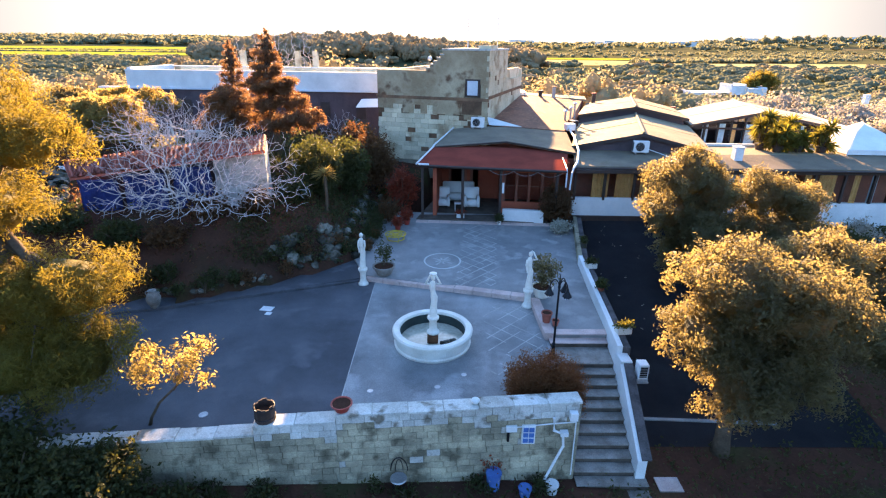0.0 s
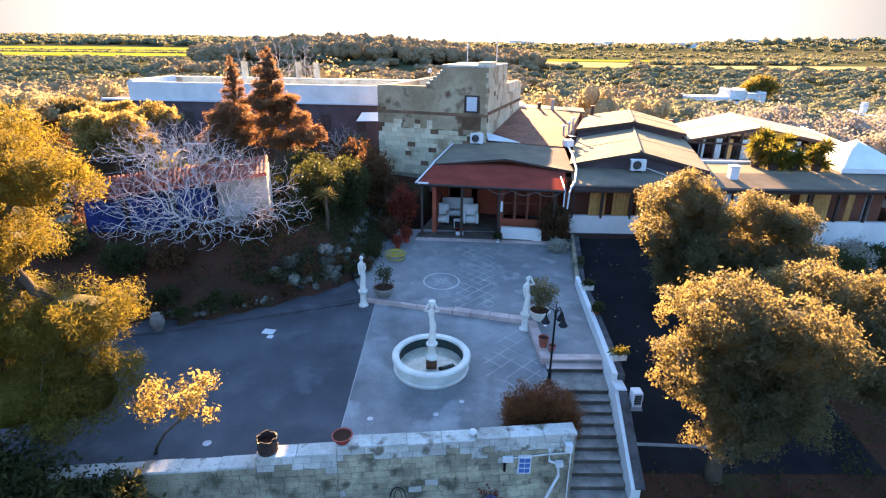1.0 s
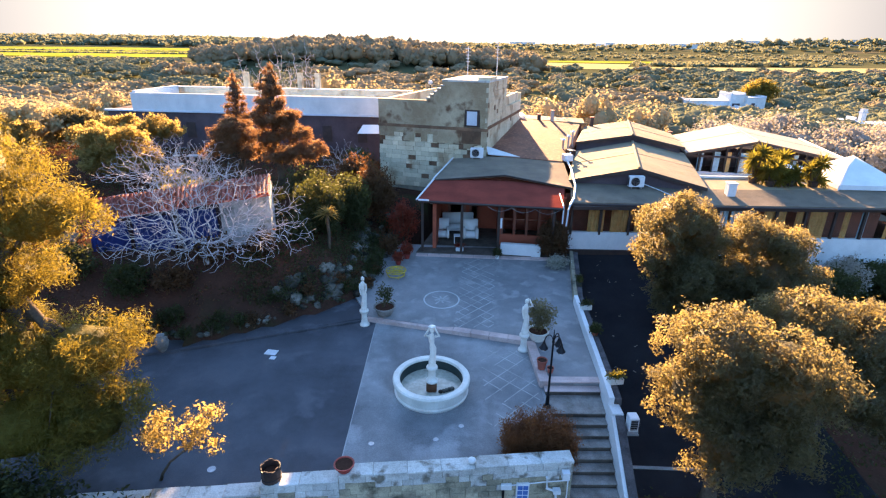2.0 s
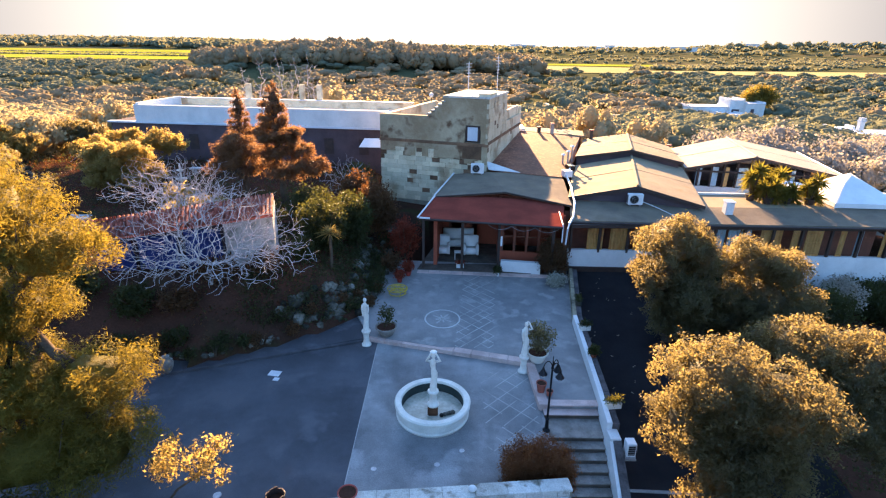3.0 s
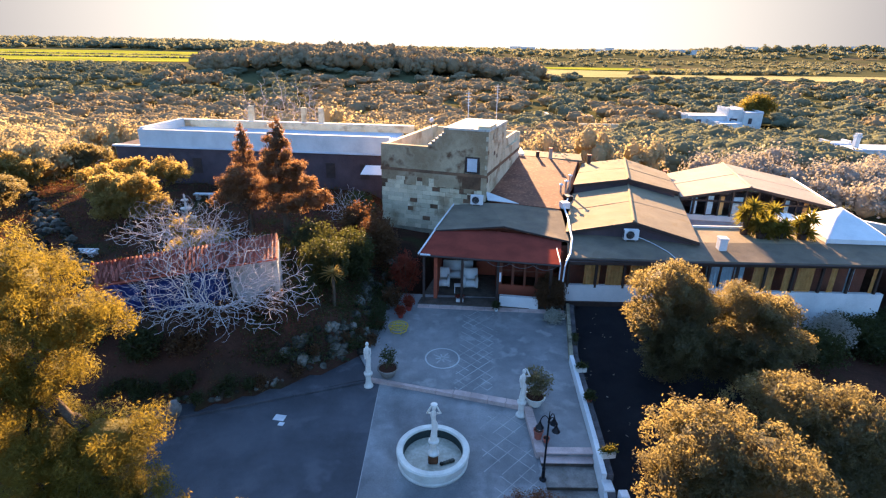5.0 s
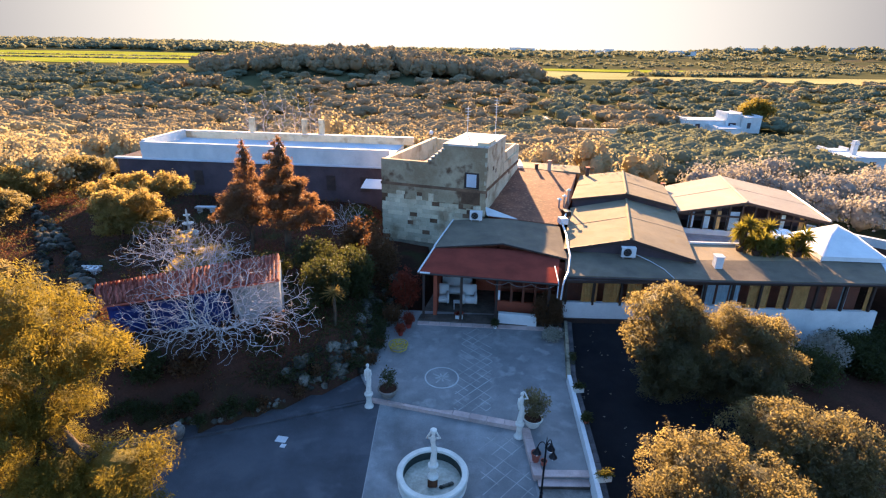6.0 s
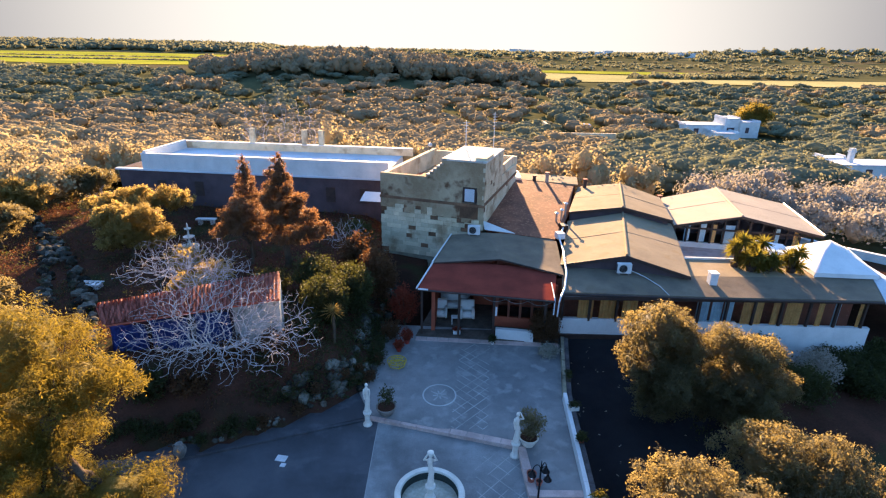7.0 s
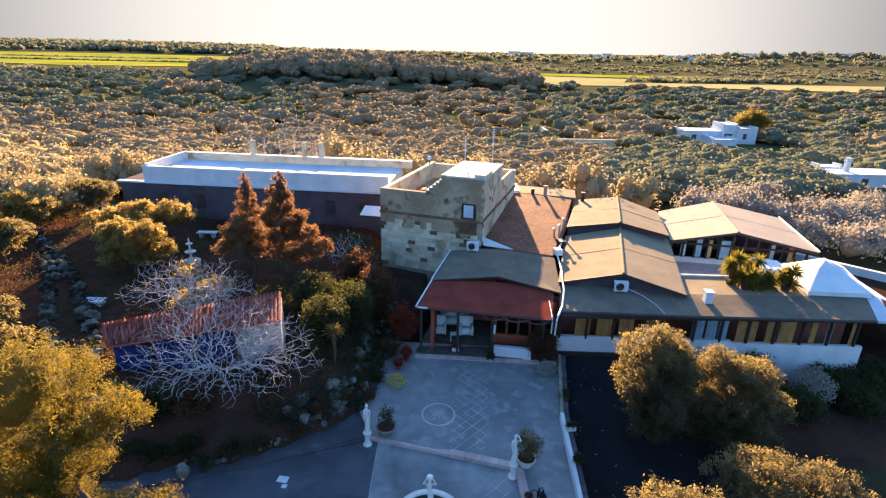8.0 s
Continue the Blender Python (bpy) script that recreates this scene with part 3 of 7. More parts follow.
wall = tagged(new("wall_front"), "retaining wall of weathered pale tufa blocks below the plaza", "wall", kind="structure")
bm = bmesh.new()
for x0, x1, top in ((-12.5, -4.15, 0.40), (-4.15, -2.15, 0.66), (-2.15, 4.1, 0.84)):
    prism(bm, [(x0, wall_y(x0) + 0.03), (x1, wall_y(x1) + 0.03), (x1, wall_y(x1) + 0.36), (x0, wall_y(x0) + 0.36)], -2.6, top - 0.002)
part("core", bm, MORTAR, wall)
for x0, x1, top in ((-12.5, -4.15, 0.40), (-4.15, -2.15, 0.66), (-2.15, 4.1, 0.84)):
    n = max(2, round((x1 - x0) / 0.9))
    for i in range(n):
        a, b = x0 + (x1 - x0) * i / n + 0.004, x0 + (x1 - x0) * (i + 1) / n - 0.004
        j = rnd.uniform(-0.012, 0.012)
        part("coping_stone", one(slab, (a, wall_y(a) - 0.035 + j), (b, wall_y(b) - 0.035 + j), 0.44, top, top + 0.07 + j), TUFA_PALE, wall)
COURSE = 0.198

# ---- stairs and their side wall ----
stairs = thing("stairs", (5.0, 11.0, -1.75), "worn concrete garden stairs between whitewashed side walls", "stairs", kind="structure")
treads = [(15.99, 0.287, KERB), (15.66, 0.13, KERB), (15.33, -0.03, STEP_STONE)]
y = 14.36
for i in range(11):
    treads.append((y, -0.03 - 0.157 * (i + 1), STEP_STONE))
    y -= 0.345
for i, (y1, z, m) in enumerate(treads[1:]):
    y0 = treads[i + 2][0] if i + 2 < len(treads) else y1 - 0.345
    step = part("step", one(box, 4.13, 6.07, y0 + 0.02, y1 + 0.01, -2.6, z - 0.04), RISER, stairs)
    bm = bmesh.new()
    box(bm, 4.12, 6.08, y0 - 0.02, y1, z - 0.04, z)
    bevel(bm, 0.012)
    part("tread", bm, m, step)
part("tread", one(box, 4.02, 6.2, 15.62, 15.95, 0.25, 0.293), KERB, stairs)
ya, za, yb, zb = 13.75, 0.36, 11.15, -0.98


def stair_wall_x(y):
    return 5.98 - 0.065 * (14.36 - y)


bm = bmesh.new()
xa, xb = stair_wall_x(ya), stair_wall_x(yb)
v = [bm.verts.new(p) for p in ((xa, ya, za - 0.01), (xa + 0.26, ya, za - 0.01), (xb + 0.26, yb, zb - 0.01), (xb, yb, zb - 0.01), (xa, ya, -2.6), (xa + 0.26, ya, -2.6), (xb + 0.26, yb, -2.6), (xb, yb, -2.6))]
for f in ((0, 4, 7, 3), (1, 2, 6, 5), (2, 3, 7, 6), (0, 1, 5, 4), (0, 3, 2, 1)):
    bm.faces.new([v[i] for i in f])
part("side_wall", bm, WHITEWASH, stairs, "whitewashed sloping side wall")
bm = bmesh.new()
plate(bm, [(xa + 0.11, ya, za + 0.03), (xa + 0.38, ya, za + 0.03), (xb + 0.38, yb, zb + 0.03), (xb + 0.11, yb, zb + 0.03)], 0.045)
part("side_coping", bm, COPING_DARK, stairs, "dark grey rough coping")
bm = bmesh.new()
box(bm, 5.96, 6.32, 13.74, 14.3, -2.6, 0.44)
bevel(bm, 0.02)
part("newel_block", bm, WHITEWASH, stairs, "whitewashed block at the head of the stairs")
bm = bmesh.new()
box(bm, 3.96, 4.13, 11.45, 16.0, -2.6, 0.03)
part("side_wall", bm, CONCRETE, stairs)

# parapet along the terrace's driveway side
parapet = tagged(new("parapet_wall"), "low whitewashed terrace parapet with rough stone top", "wall", kind="structure")
PAR = [(5.97, 14.25), (6.13, 16.0), (6.5, 21.5), (7.42, 26.5)]
for i, (a, b) in enumerate(zip(PAR, PAR[1:])):
    d = Vector((b[0] - a[0], b[1] - a[1])).normalized()
    n = Vector((d.y, -d.x))
    za, zb = terrace_z(*a), terrace_z(*b)
    white = i < 2
    for off, w, h, m in ((0.0, 0.18, 0.40, WHITEWASH if white else TUFA), (0.18, 0.24, 0.36, COPING_DARK)):
        bm = bmesh.new()
        q = [(a[0] + n.x * off, a[1] + n.y * off), (b[0] + n.x * off, b[1] + n.y * off), (b[0] + n.x * (off + w), b[1] + n.y * (off + w)), (a[0] + n.x * (off + w), a[1] + n.y * (off + w))]
        vs = [bm.verts.new((x, y, -2.6)) for x, y in q] + [bm.verts.new((q[k][0], q[k][1], (za, zb, zb, za)[k] + h)) for k in range(4)]
        for f in ((0, 1, 2, 3), (7, 6, 5, 4), (0, 4, 5, 1), (1, 5, 6, 2), (2, 6, 7, 3), (3, 7, 4, 0)):
            bm.faces.new([vs[k] for k in f])
        bmesh.ops.recalc_face_normals(bm, faces=bm.faces)
        bevel(bm, 0.015)
        part("inner_face" if off == 0 else "stone_top", bm, m, parapet)

# driveway
bm = bmesh.new()
rows = [[bm.verts.new((x, yy, ramp_z(yy) + 0.012)) for x in (6.7, 9.0, 11.5, 14.2)] for yy in np.arange(12.5, 27.01, 0.5)]
for r0, r1 in zip(rows, rows[1:]):
    for i in range(3):
        bm.faces.new((r0[i], r0[i + 1], r1[i + 1], r1[i]))
bmesh.ops.solidify(bm, geom=list(bm.faces), thickness=0.1)
tagged(part("road", bm, ASPHALT), "dark asphalt driveway climbing beside the terrace", "driveway", kind="structure")
tagged(part("path_edging", one(slab, (6.5, 13.55), (11.0, 13.35), 0.12, -1.85, -1.55), CONCRETE), "thin concrete edging across the earth", "edging", kind="structure")


# ---- tower ----
def turned(p, ang, u, v=0.0):
    c, s = math.cos(radians(ang)), math.sin(radians(ang))
    return (p[0] + u * c - v * s, p[1] + u * s + v * c)


TA = -18.85
FL = (-4.0, 38.05)
TW, TD = 7.9, 11.4
tower = thing("stone_tower", (0, 42, 1.5), "square old tower of weathered pale stone blocks", "tower")


def tower_box(u0, u1, v0, v1, z0, z1):
    bm = bmesh.new()
    prism(bm, [turned(FL, TA, *p) for p in ((u0, v0), (u1, v0), (u1, v1), (u0, v1))], z0, z1)
    return bm


part("core", tower_box(0.06, TW - 0.06, 0.06, TD, 0.5, 6.2), MORTAR, tower)
part("upper_room", tower_box(4.75, TW - 0.06, 0.06, 5.6, 6.2, 9.05), MORTAR, tower)
for u0, u1, z0, z1 in ((0, TW, 6.12, 7.0), (4.75, TW, 7.0, 9.05)):
    a = 6.3 if z0 < 7 else TW
    part("plaster_face", tower_box(u0, min(a, u1), -0.012, 0.06, z0, z1), PLASTER_OLD, tower, "stained brownish plaster")
part("plaster_face", tower_box(7.4, TW, -0.012, 0.06, 6.12, 7.0), PLASTER_OLD, tower)
part("plaster_patch", tower_box(6.15, 7.5, -0.045, 0.02, 5.05, 5.93), TUFA_DARK, tower, "dark red-brown patch under the window")
tr = random.Random(31)
u = 0.0
while u < TW - 0.05:
    w = min(tr.uniform(0.4, 0.85), TW - u)
    low = 5.55 - 0.28 * tr.randrange(0, 3) - (0.55 if u > 5.6 else 0.0) - (0.3 if u < 0.8 else 0.0)
    part("plaster_patch", tower_box(u, u + w, -0.035, 0.02, low, 5.93), PLASTER_OLD, tower)
    u += w
part("string_course", tower_box(-0.05, TW + 0.05, -0.06, 0.12, 5.92, 6.12), TUFA_DARK, tower)
part("string_course", tower_box(TW - 0.12, TW + 0.06, 0.12, TD, 6.05, 6.25), TUFA_DARK, tower)
part("parapet", tower_box(0.0, 3.6, 0.0, 0.35, 6.2, 7.78), PLASTER_OLD, tower)
part("parapet", tower_box(0.0, 0.35, 0.35, TD, 6.2, 7.72), TUFA_OLD, tower)
part("parapet", tower_box(0.35, TW, TD - 0.35, TD, 6.2, 7.6), TUFA_OLD, tower)
part("parapet", tower_box(TW - 0.35, TW - 0.17, 5.6, TD - 0.35, 6.2, 7.7), TUFA_OLD, tower)
for i in range(5):
    step = part("roof_step", tower_box(3.6 + 0.25 * i, 3.85 + 0.25 * i, -0.01, 0.9, 6.2, 7.92 + 0.21 * i), PLASTER_OLD, tower)
    part("tread", tower_box(3.58 + 0.25 * i, 3.87 + 0.25 * i, -0.04, 0.92, 7.92 + 0.21 * i, 7.99 + 0.21 * i), TUFA_PALE, step)
part("roof", tower_box(4.7, TW + 0.04, 0.0, 5.7, 9.05, 9.17), TUFA_PALE, tower, "pale limewashed flat top")
part("roof", tower_box(0.36, TW - 0.36, 0.36, TD - 0.36, 6.2, 6.25), PLASTER_OLD, tower, "stained sunken roof floor")
for u0, u1, v0, v1, z1 in ((1.2, 1.9, 4.2, 5.0, 6.85), (2.6, 3.0, 7.4, 8.3, 6.7), (3.2, 3.9, 2.2, 2.7, 6.6)):
    part("roof_box", tower_box(u0, u1, v0, v1, 6.25, z1), WALL_RED, tower, "rusty box on the roof floor")
part("roof_stub", tower_box(7.1, TW, 0.2, 2.2, 9.17, 9.36), TUFA_OLD, tower)
win = part("window", tower_box(6.35, 7.35, -0.07, 0.1, 6.2, 7.3), WOOD_DARK, tower, "small blue-grey shuttered window")
part("pane", tower_box(6.5, 7.2, -0.09, -0.05, 6.3, 7.2), WHITE_ROOF, win, "pale blue-grey shutter")


# ---- flat-roofed building ----
flat = thing("flat_roofed_building", (-16, 49, 2), "long low building with shade-darkened plum wall and white flat roof", "building")
FA, FB = (-28.4, 46.75), (-4.0, 44.1)
ang = math.degrees(math.atan2(FB[1] - FA[1], FB[0] - FA[0]))
FLEN = math.hypot(FB[0] - FA[0], FB[1] - FA[1])


def flat_box(u0, u1, v0, v1, z0, z1):
    bm = bmesh.new()
    prism(bm, [turned(FA, ang, *p) for p in ((u0, v0), (u1, v0), (u1, v1), (u0, v1))], z0, z1)
    return bm


part("wall", flat_box(0, FLEN, 0, 7.0, 0.5, 5.82), WALL_DARK, flat)
part("ledge", flat_box(-0.2, FLEN, -0.2, 0.3, 5.72, 5.86), WHITE_ROOF, flat, "thin white ledge")
part("parapet", flat_box(2.4, FLEN, -0.1, 0.22, 5.86, 7.25), WHITEWASH, flat, "tall whitewashed parapet band")
part("roof", flat_box(2.4, FLEN, 0.22, 7.0, 5.82, 6.6), WHITE_ROOF, flat)
part("parapet", flat_box(2.4, 2.7, 0.22, 6.6, 6.6, 7.4), WHITEWASH, flat)
part("parapet", flat_box(2.4, FLEN + 1, 6.6, 7.0, 6.6, 7.25), TUFA_OLD, flat)
part("coping", flat_box(2.3, FLEN + 1, 6.55, 7.05, 7.25, 7.32), WHITEWASH, flat)
for u in (9.3, 14.6, 16.3):
    bm = flat_box(u, u + 0.45, 6.7, 7.15, 6.6, 8.7)
    part("chimney", bm, TUFA_OLD, flat, "slim stone chimney")
for u in (3.5, 7.0, 19.0, 22.0):
    part("window", flat_box(u, u + 0.8, -0.04, 0.1, 3.6, 4.9), WOOD_DARK, flat)

# ---- roofs and walls of the restaurant ----
def gable(root, roof_mat, f, r, zr, thick=0.16):
    """Two pitched sheets from plan points: f = (left front, left back, right front, right back) with heights, r = (ridge front, ridge back)."""
    lf, lb, rf, rb = f
    rf_, rb_ = (*r[0], zr), (*r[1], zr)
    part("roof", one(plate, [lf, rf_, rb_, lb], thick), roof_mat, root)
    part("roof", one(plate, [rf_, rf, rb, rb_], thick), roof_mat, root)
    bm = bmesh.new()
    up = Vector((0, 0, 0.035))
    tube(bm, [Vector(rf_) + up * 0.2, Vector(rb_) + up * 0.2], 0.09, 8)
    part("ridge_cap", bm, roof_mat, root)
    for a, b in ((lf, rf_), (rf_, rf)):
        bm = bmesh.new()
        d = (Vector(b) - Vector(a)).normalized()
        n = Vector((0, -0.05, 0))
        va, vb = Vector(a), Vector(b)
        q = [va + n, vb + n, vb + n - Vector((0, 0, 0.2)), va + n - Vector((0, 0, 0.2))]
        q2 = [p - n * 0.9 for p in q]
        vs = [bm.verts.new(p) for p in q + q2]
        for g in ((0, 1, 2, 3), (7, 6, 5, 4), (0, 4, 5, 1), (1, 5, 6, 2), (2, 6, 7, 3), (3, 7, 4, 0)):
            bm.faces.new([vs[i] for i in g])
        part("fascia_board", bm, WOOD_DARK, root)
    for k in (0.5,):
        bm = bmesh.new()
        for a, b in ((lf, lb), (rf, rb)):
            pa, pr = Vector(a).lerp(Vector(b), k), Vector(rf_).lerp(Vector(rb_), k)
            tube(bm, [pa + Vector((0, 0, 0.005)), pr + Vector((0, 0, 0.005))], 0.014, 5)
        part("felt_seam", bm, GREY_ROOF, root)


def wall_between(bm, a, b, z0, za, zb, thick=0.2):
    """A wall from a to b in plan, with its top at za and zb."""
    d = Vector((b[0] - a[0], b[1] - a[1])).normalized()
    n = Vector((-d.y, d.x)) * thick
    vs = [bm.verts.new(p) for p in ((a[0], a[1], z0), (b[0], b[1], z0), (b[0] + n.x, b[1] + n.y, z0), (a[0] + n.x, a[1] + n.y, z0),
                                    (a[0], a[1], za), (b[0], b[1], zb), (b[0] + n.x, b[1] + n.y, zb), (a[0] + n.x, a[1] + n.y, za))]
    for f in ((3, 2, 1, 0), (4, 5, 6, 7), (0, 1, 5, 4), (1, 2, 6, 5), (2, 3, 7, 6), (3, 0, 4, 7)):
        bm.faces.new([vs[i] for i in f])


# porch building
porch = thing("reception_building", (3, 30, 0.5), "red-brown restaurant entrance building with a broad porch", "building")
bm = bmesh.new()
prism(bm, [(-0.9, 26.95), (7.35, 26.35), (8.3, 34), (1.0, 34.6)], -0.5, 0.66)
part("porch_floor", bm, RISER, porch)
part("canopy_roof", one(plate, [(-0.83, 27.15, 3.60), (6.7, 25.85, 3.60), (7.5, 29.3, 3.96), (0.1, 30.6, 4.0)], 0.10), RED_ROOF, porch, "red-brown canopy sheet")
GL, GM, GR = (-0.05, 30.1, 3.98), (4.15, 30.0, 4.33), (7.75, 28.5, 3.98)
part("roof", one(plate, [GL, GM, (3.6, 34.4, 4.50), (1.2, 34.2, 4.38)], 0.12), GREY_ROOF, porch)
part("roof", one(plate, [GM, GR, (8.25, 33.2, 4.36), (7.25, 34.2, 4.42), (3.6, 34.4, 4.50)], 0.12), GREY_ROOF, porch)
for a, b in ((GL, GM), (GM, GR)):
    bm = bmesh.new()
    tube(bm, [Vector(a) + Vector((0, -0.02, -0.05)), Vector(b) + Vector((0, -0.02, -0.05))], 0.05, 6)
    part("eave_board", bm, WOOD_DARK, porch)
part("gutter", one(tube, [(-0.85, 27.08, 3.54), (6.72, 25.78, 3.54)], 0.055, 8), WOOD_DARK, porch)
for a, b in (((-0.86, 27.1, 3.62), (0.02, 30.1, 4.0)), ((-0.02, 30.05, 4.03), (1.22, 34.2, 4.44))):
    part("verge_pipe", one(tube, [a, b], 0.05, 6), METAL_WHITE, porch, "white painted verge strip")
part("gutter_end", one(tube, [(-0.75, 27.0, 3.63), (-0.2, 26.9, 3.63)], 0.055, 8), METAL_WHITE, porch, "white pipe end")
bm = bmesh.new()
wall_between(bm, (0.3, 31.4), (7.9, 30.6), 0.6, 3.85, 3.85)
part("wall", bm, WALL_RED, porch)
bm = bmesh.new()
wall_between(bm, (0.3, 31.4), (0.0, 27.6), 0.6, 3.75, 3.5)
part("wall", bm, WALL_RED, porch)
bm = bmesh.new()
wall_between(bm, (3.85, 28.25), (7.3, 27.75), 0.6, 1.3, 1.3, 0.16)
part("wall", bm, WALL_RED, porch)
bm = bmesh.new()
wall_between(bm, (3.85, 28.25), (7.3, 27.75), 2.95, 3.6, 3.6, 0.16)
part("wall", bm, WALL_RED, porch)
bm = bmesh.new()
wall_between(bm, (3.85, 28.25), (4.05, 30.9), 0.6, 3.7, 3.8, 0.16)
part("wall", bm, WALL_RED, porch)
for i in range(6):
    u = i / 5
    x, yy = 3.85 + 3.4 * u, 28.25 - 0.49 * u
    part("window_post", one(box, x, x + 0.13, yy - 0.01, yy + 0.15, 1.3, 2.95), WOOD_RED, porch)
for i in range(5):
    x, yy = 3.98 + 0.68 * i, 28.32 - 0.098 * i
    w = part("window", one(box, x + 0.02, x + 0.53, yy, yy + 0.03, 1.32, 2.93), GLASS, porch)
    part("window_bar", one(box, x + 0.02, x + 0.53, yy - 0.03, yy, 2.15, 2.21), WOOD_RED, w)
for x, yy in ((-0.55, 27.2), (1.58, 27.0), (3.55, 26.75), (6.35, 26.2)):
    bm = bmesh.new()
    box(bm, x - 0.07, x + 0.07, yy - 0.07, yy + 0.07, 0.62, 3.5)
    bevel(bm, 0.015)
    part("post", bm, WOOD_DARK, porch)
part("beam", one(tube, [(-0.6, 27.25, 3.45), (6.5, 26.15, 3.45)], 0.07, 6), WOOD_DARK, porch)
for x in (0.9, 2.2):
    d = part("door", one(box, x, x + 1.1, 31.15, 31.22, 0.66, 2.8), WOOD_RED, porch, "glazed timber door")
    part("pane", one(box, x + 0.15, x + 0.95, 31.12, 31.15, 1.0, 2.65), GLASS, d)

# brown hipped roof between tower and halls
middle = thing("middle_wing", (7.5, 40, 0.5), "low wing with a brown tiled hipped roof beside the tower", "building")
part("roof", one(plate, [(3.5, 35.75, 4.52), (4.7, 34.45, 4.50), (7.1, 46.6, 5.45)], 0.1), BROWN_ROOF, middle)
part("roof", one(plate, [(4.7, 34.45, 4.50), (8.2, 33.5, 4.42), (10.3, 39.0, 4.45), (12.4, 46.2, 5.05), (7.1, 46.6, 5.45)], 0.1), BROWN_ROOF, middle)
bm = bmesh.new()
prism(bm, [(3.8, 36.2), (8.1, 34.0), (12.0, 46.0), (7.2, 46.4)], 0.0, 4.3)
part("wall", bm, WALL_RED, middle)
bm = bmesh.new()
prism(bm, [(6.9, 46.7), (7.7, 46.65), (7.8, 49.5), (7.0, 49.6)], 2.0, 5.62)
part("end_wall", bm, WHITEWASH, middle, "whitewashed end wall")
part("roof", one(plate, [(7.7, 46.75, 5.40), (12.8, 46.35, 5.12), (13.4, 49.3, 5.12), (7.8, 49.6, 5.40)], 0.12), TAN_ROOF, middle, "tan felt roof behind the ridge")
part("wall", one(prism, [(7.8, 46.9), (12.6, 46.5), (13.1, 49.0), (7.9, 49.4)], 1.0, 5.0), WALL_RED, middle)

# dining halls with gables
hall = thing("dining_hall", (14, 34, 0.5), "dining hall with tan pitched felt roof above a glazed front", "building")
G1 = ((7.8, 29.75, 4.15), (10.2, 38.5, 4.15), (15.1, 28.2, 4.12), (18.1, 38.2, 4.15))
gable(hall, TAN_ROOF, G1, ((11.65, 29.4), (14.3, 38.4)), 4.92)
bm = bmesh.new()
wall_between(bm, (8.1, 29.95), (11.7, 29.65), 0.2, 4.05, 4.78)
wall_between(bm, (11.7, 29.65), (14.9, 28.55), 0.2, 4.78, 4.05)
part("gable_wall", bm, WALL_DARK, hall)
bm = bmesh.new()
wall_between(bm, (14.9, 28.7), (17.8, 38.2), 0.2, 4.0, 4.0)
wall_between(bm, (10.3, 38.4), (8.1, 30.1), 0.2, 4.0, 4.0)
part("wall", bm, WALL_DARK, hall)
part("roof", one(plate, [(7.35, 26.95, 3.60), (15.15, 26.6, 3.60), (15.4, 28.9, 3.86), (8.0, 30.1, 3.9)], 0.12), GREY_ROOF, hall)
part("roof", one(plate, [(15.15, 26.6, 3.60), (25.2, 26.4, 3.60), (26.4, 28.9, 3.86), (15.4, 28.9, 3.86)], 0.12), GREY_ROOF, hall)
part("roof", one(plate, [(15.4, 28.9, 3.86), (21.9, 28.9, 3.86), (22.4, 31.4, 3.88), (16.1, 31.7, 3.88)], 0.12), TAN_ROOF, hall)
part("roof", one(plate, [(21.9, 28.9, 3.86), (26.4, 28.9, 3.86), (28.8, 34.4, 3.88), (22.9, 34.4, 3.88)], 0.12), TAN_ROOF, hall)
bm = bmesh.new()
wall_between(bm, (16.1, 31.62), (22.4, 31.32), 2.4, 4.0, 4.0, 0.14)
part("roof_edge", bm, WHITEWASH, hall, "thin whitewashed roof edge")
part("court_floor", one(plate, [(15.9, 31.7, 2.55), (27.6, 31.7, 2.55), (28.4, 36.2, 2.55), (17.6, 37.9, 2.55)], 0.12), KERB, hall)
part("gutter", one(tube, [(7.3, 26.88, 3.5), (15.15, 26.53, 3.5), (25.2, 26.33, 3.5)], 0.06, 8), WOOD_DARK, hall)
bm = bmesh.new()
plate(bm, [(25.22, 26.34, 3.60), (26.05, 26.30, 3.60), (27.25, 28.9, 3.90), (26.42, 28.9, 3.90)], 0.16)
part("verge", bm, WHITE_ROOF, hall, "pale roof verge")


def front_y(x):
    return 27.05 - 0.026 * (x - 7.4)


bm = bmesh.new()
wall_between(bm, (7.4, front_y(7.4)), (17.5, front_y(17.5)), -1.5, 1.88, 1.88, 0.25)
wall_between(bm, (17.5, front_y(17.5)), (25.1, front_y(25.1)), -1.5, 1.75, 1.75, 0.25)
part("plinth", bm, WHITEWASH, hall, "whitewashed plinth wall")
bm = bmesh.new()
wall_between(bm, (7.4, front_y(7.4) + 1.6), (25.1, front_y(25.1) + 1.6), 0.5, 3.6, 3.6)
part("inner_wall", bm, WOOD_RED, hall)
part("floor", one(box, 7.4, 25.1, 26.9, 29.0, 0.6, 0.9), WOOD_DARK, hall)
part("lintel", one(box, 7.4, 25.1, 26.62, 26.86, 3.28, 3.46), WOOD_DARK, hall)
xs = [7.45 + 1.55 * i for i in range(12)]
for i, x in enumerate(xs):
    yy = front_y(x)
    part("window_post", one(box, x, x + 0.12, yy - 0.02, yy + 0.12, 1.75, 3.3), WOOD_DARK, hall)
    if i < 11:
        part("window", one(box, x + 0.13, x + 1.54, yy + 0.05, yy + 0.07, 1.9, 3.28), GLASS, hall).visible_shadow = False
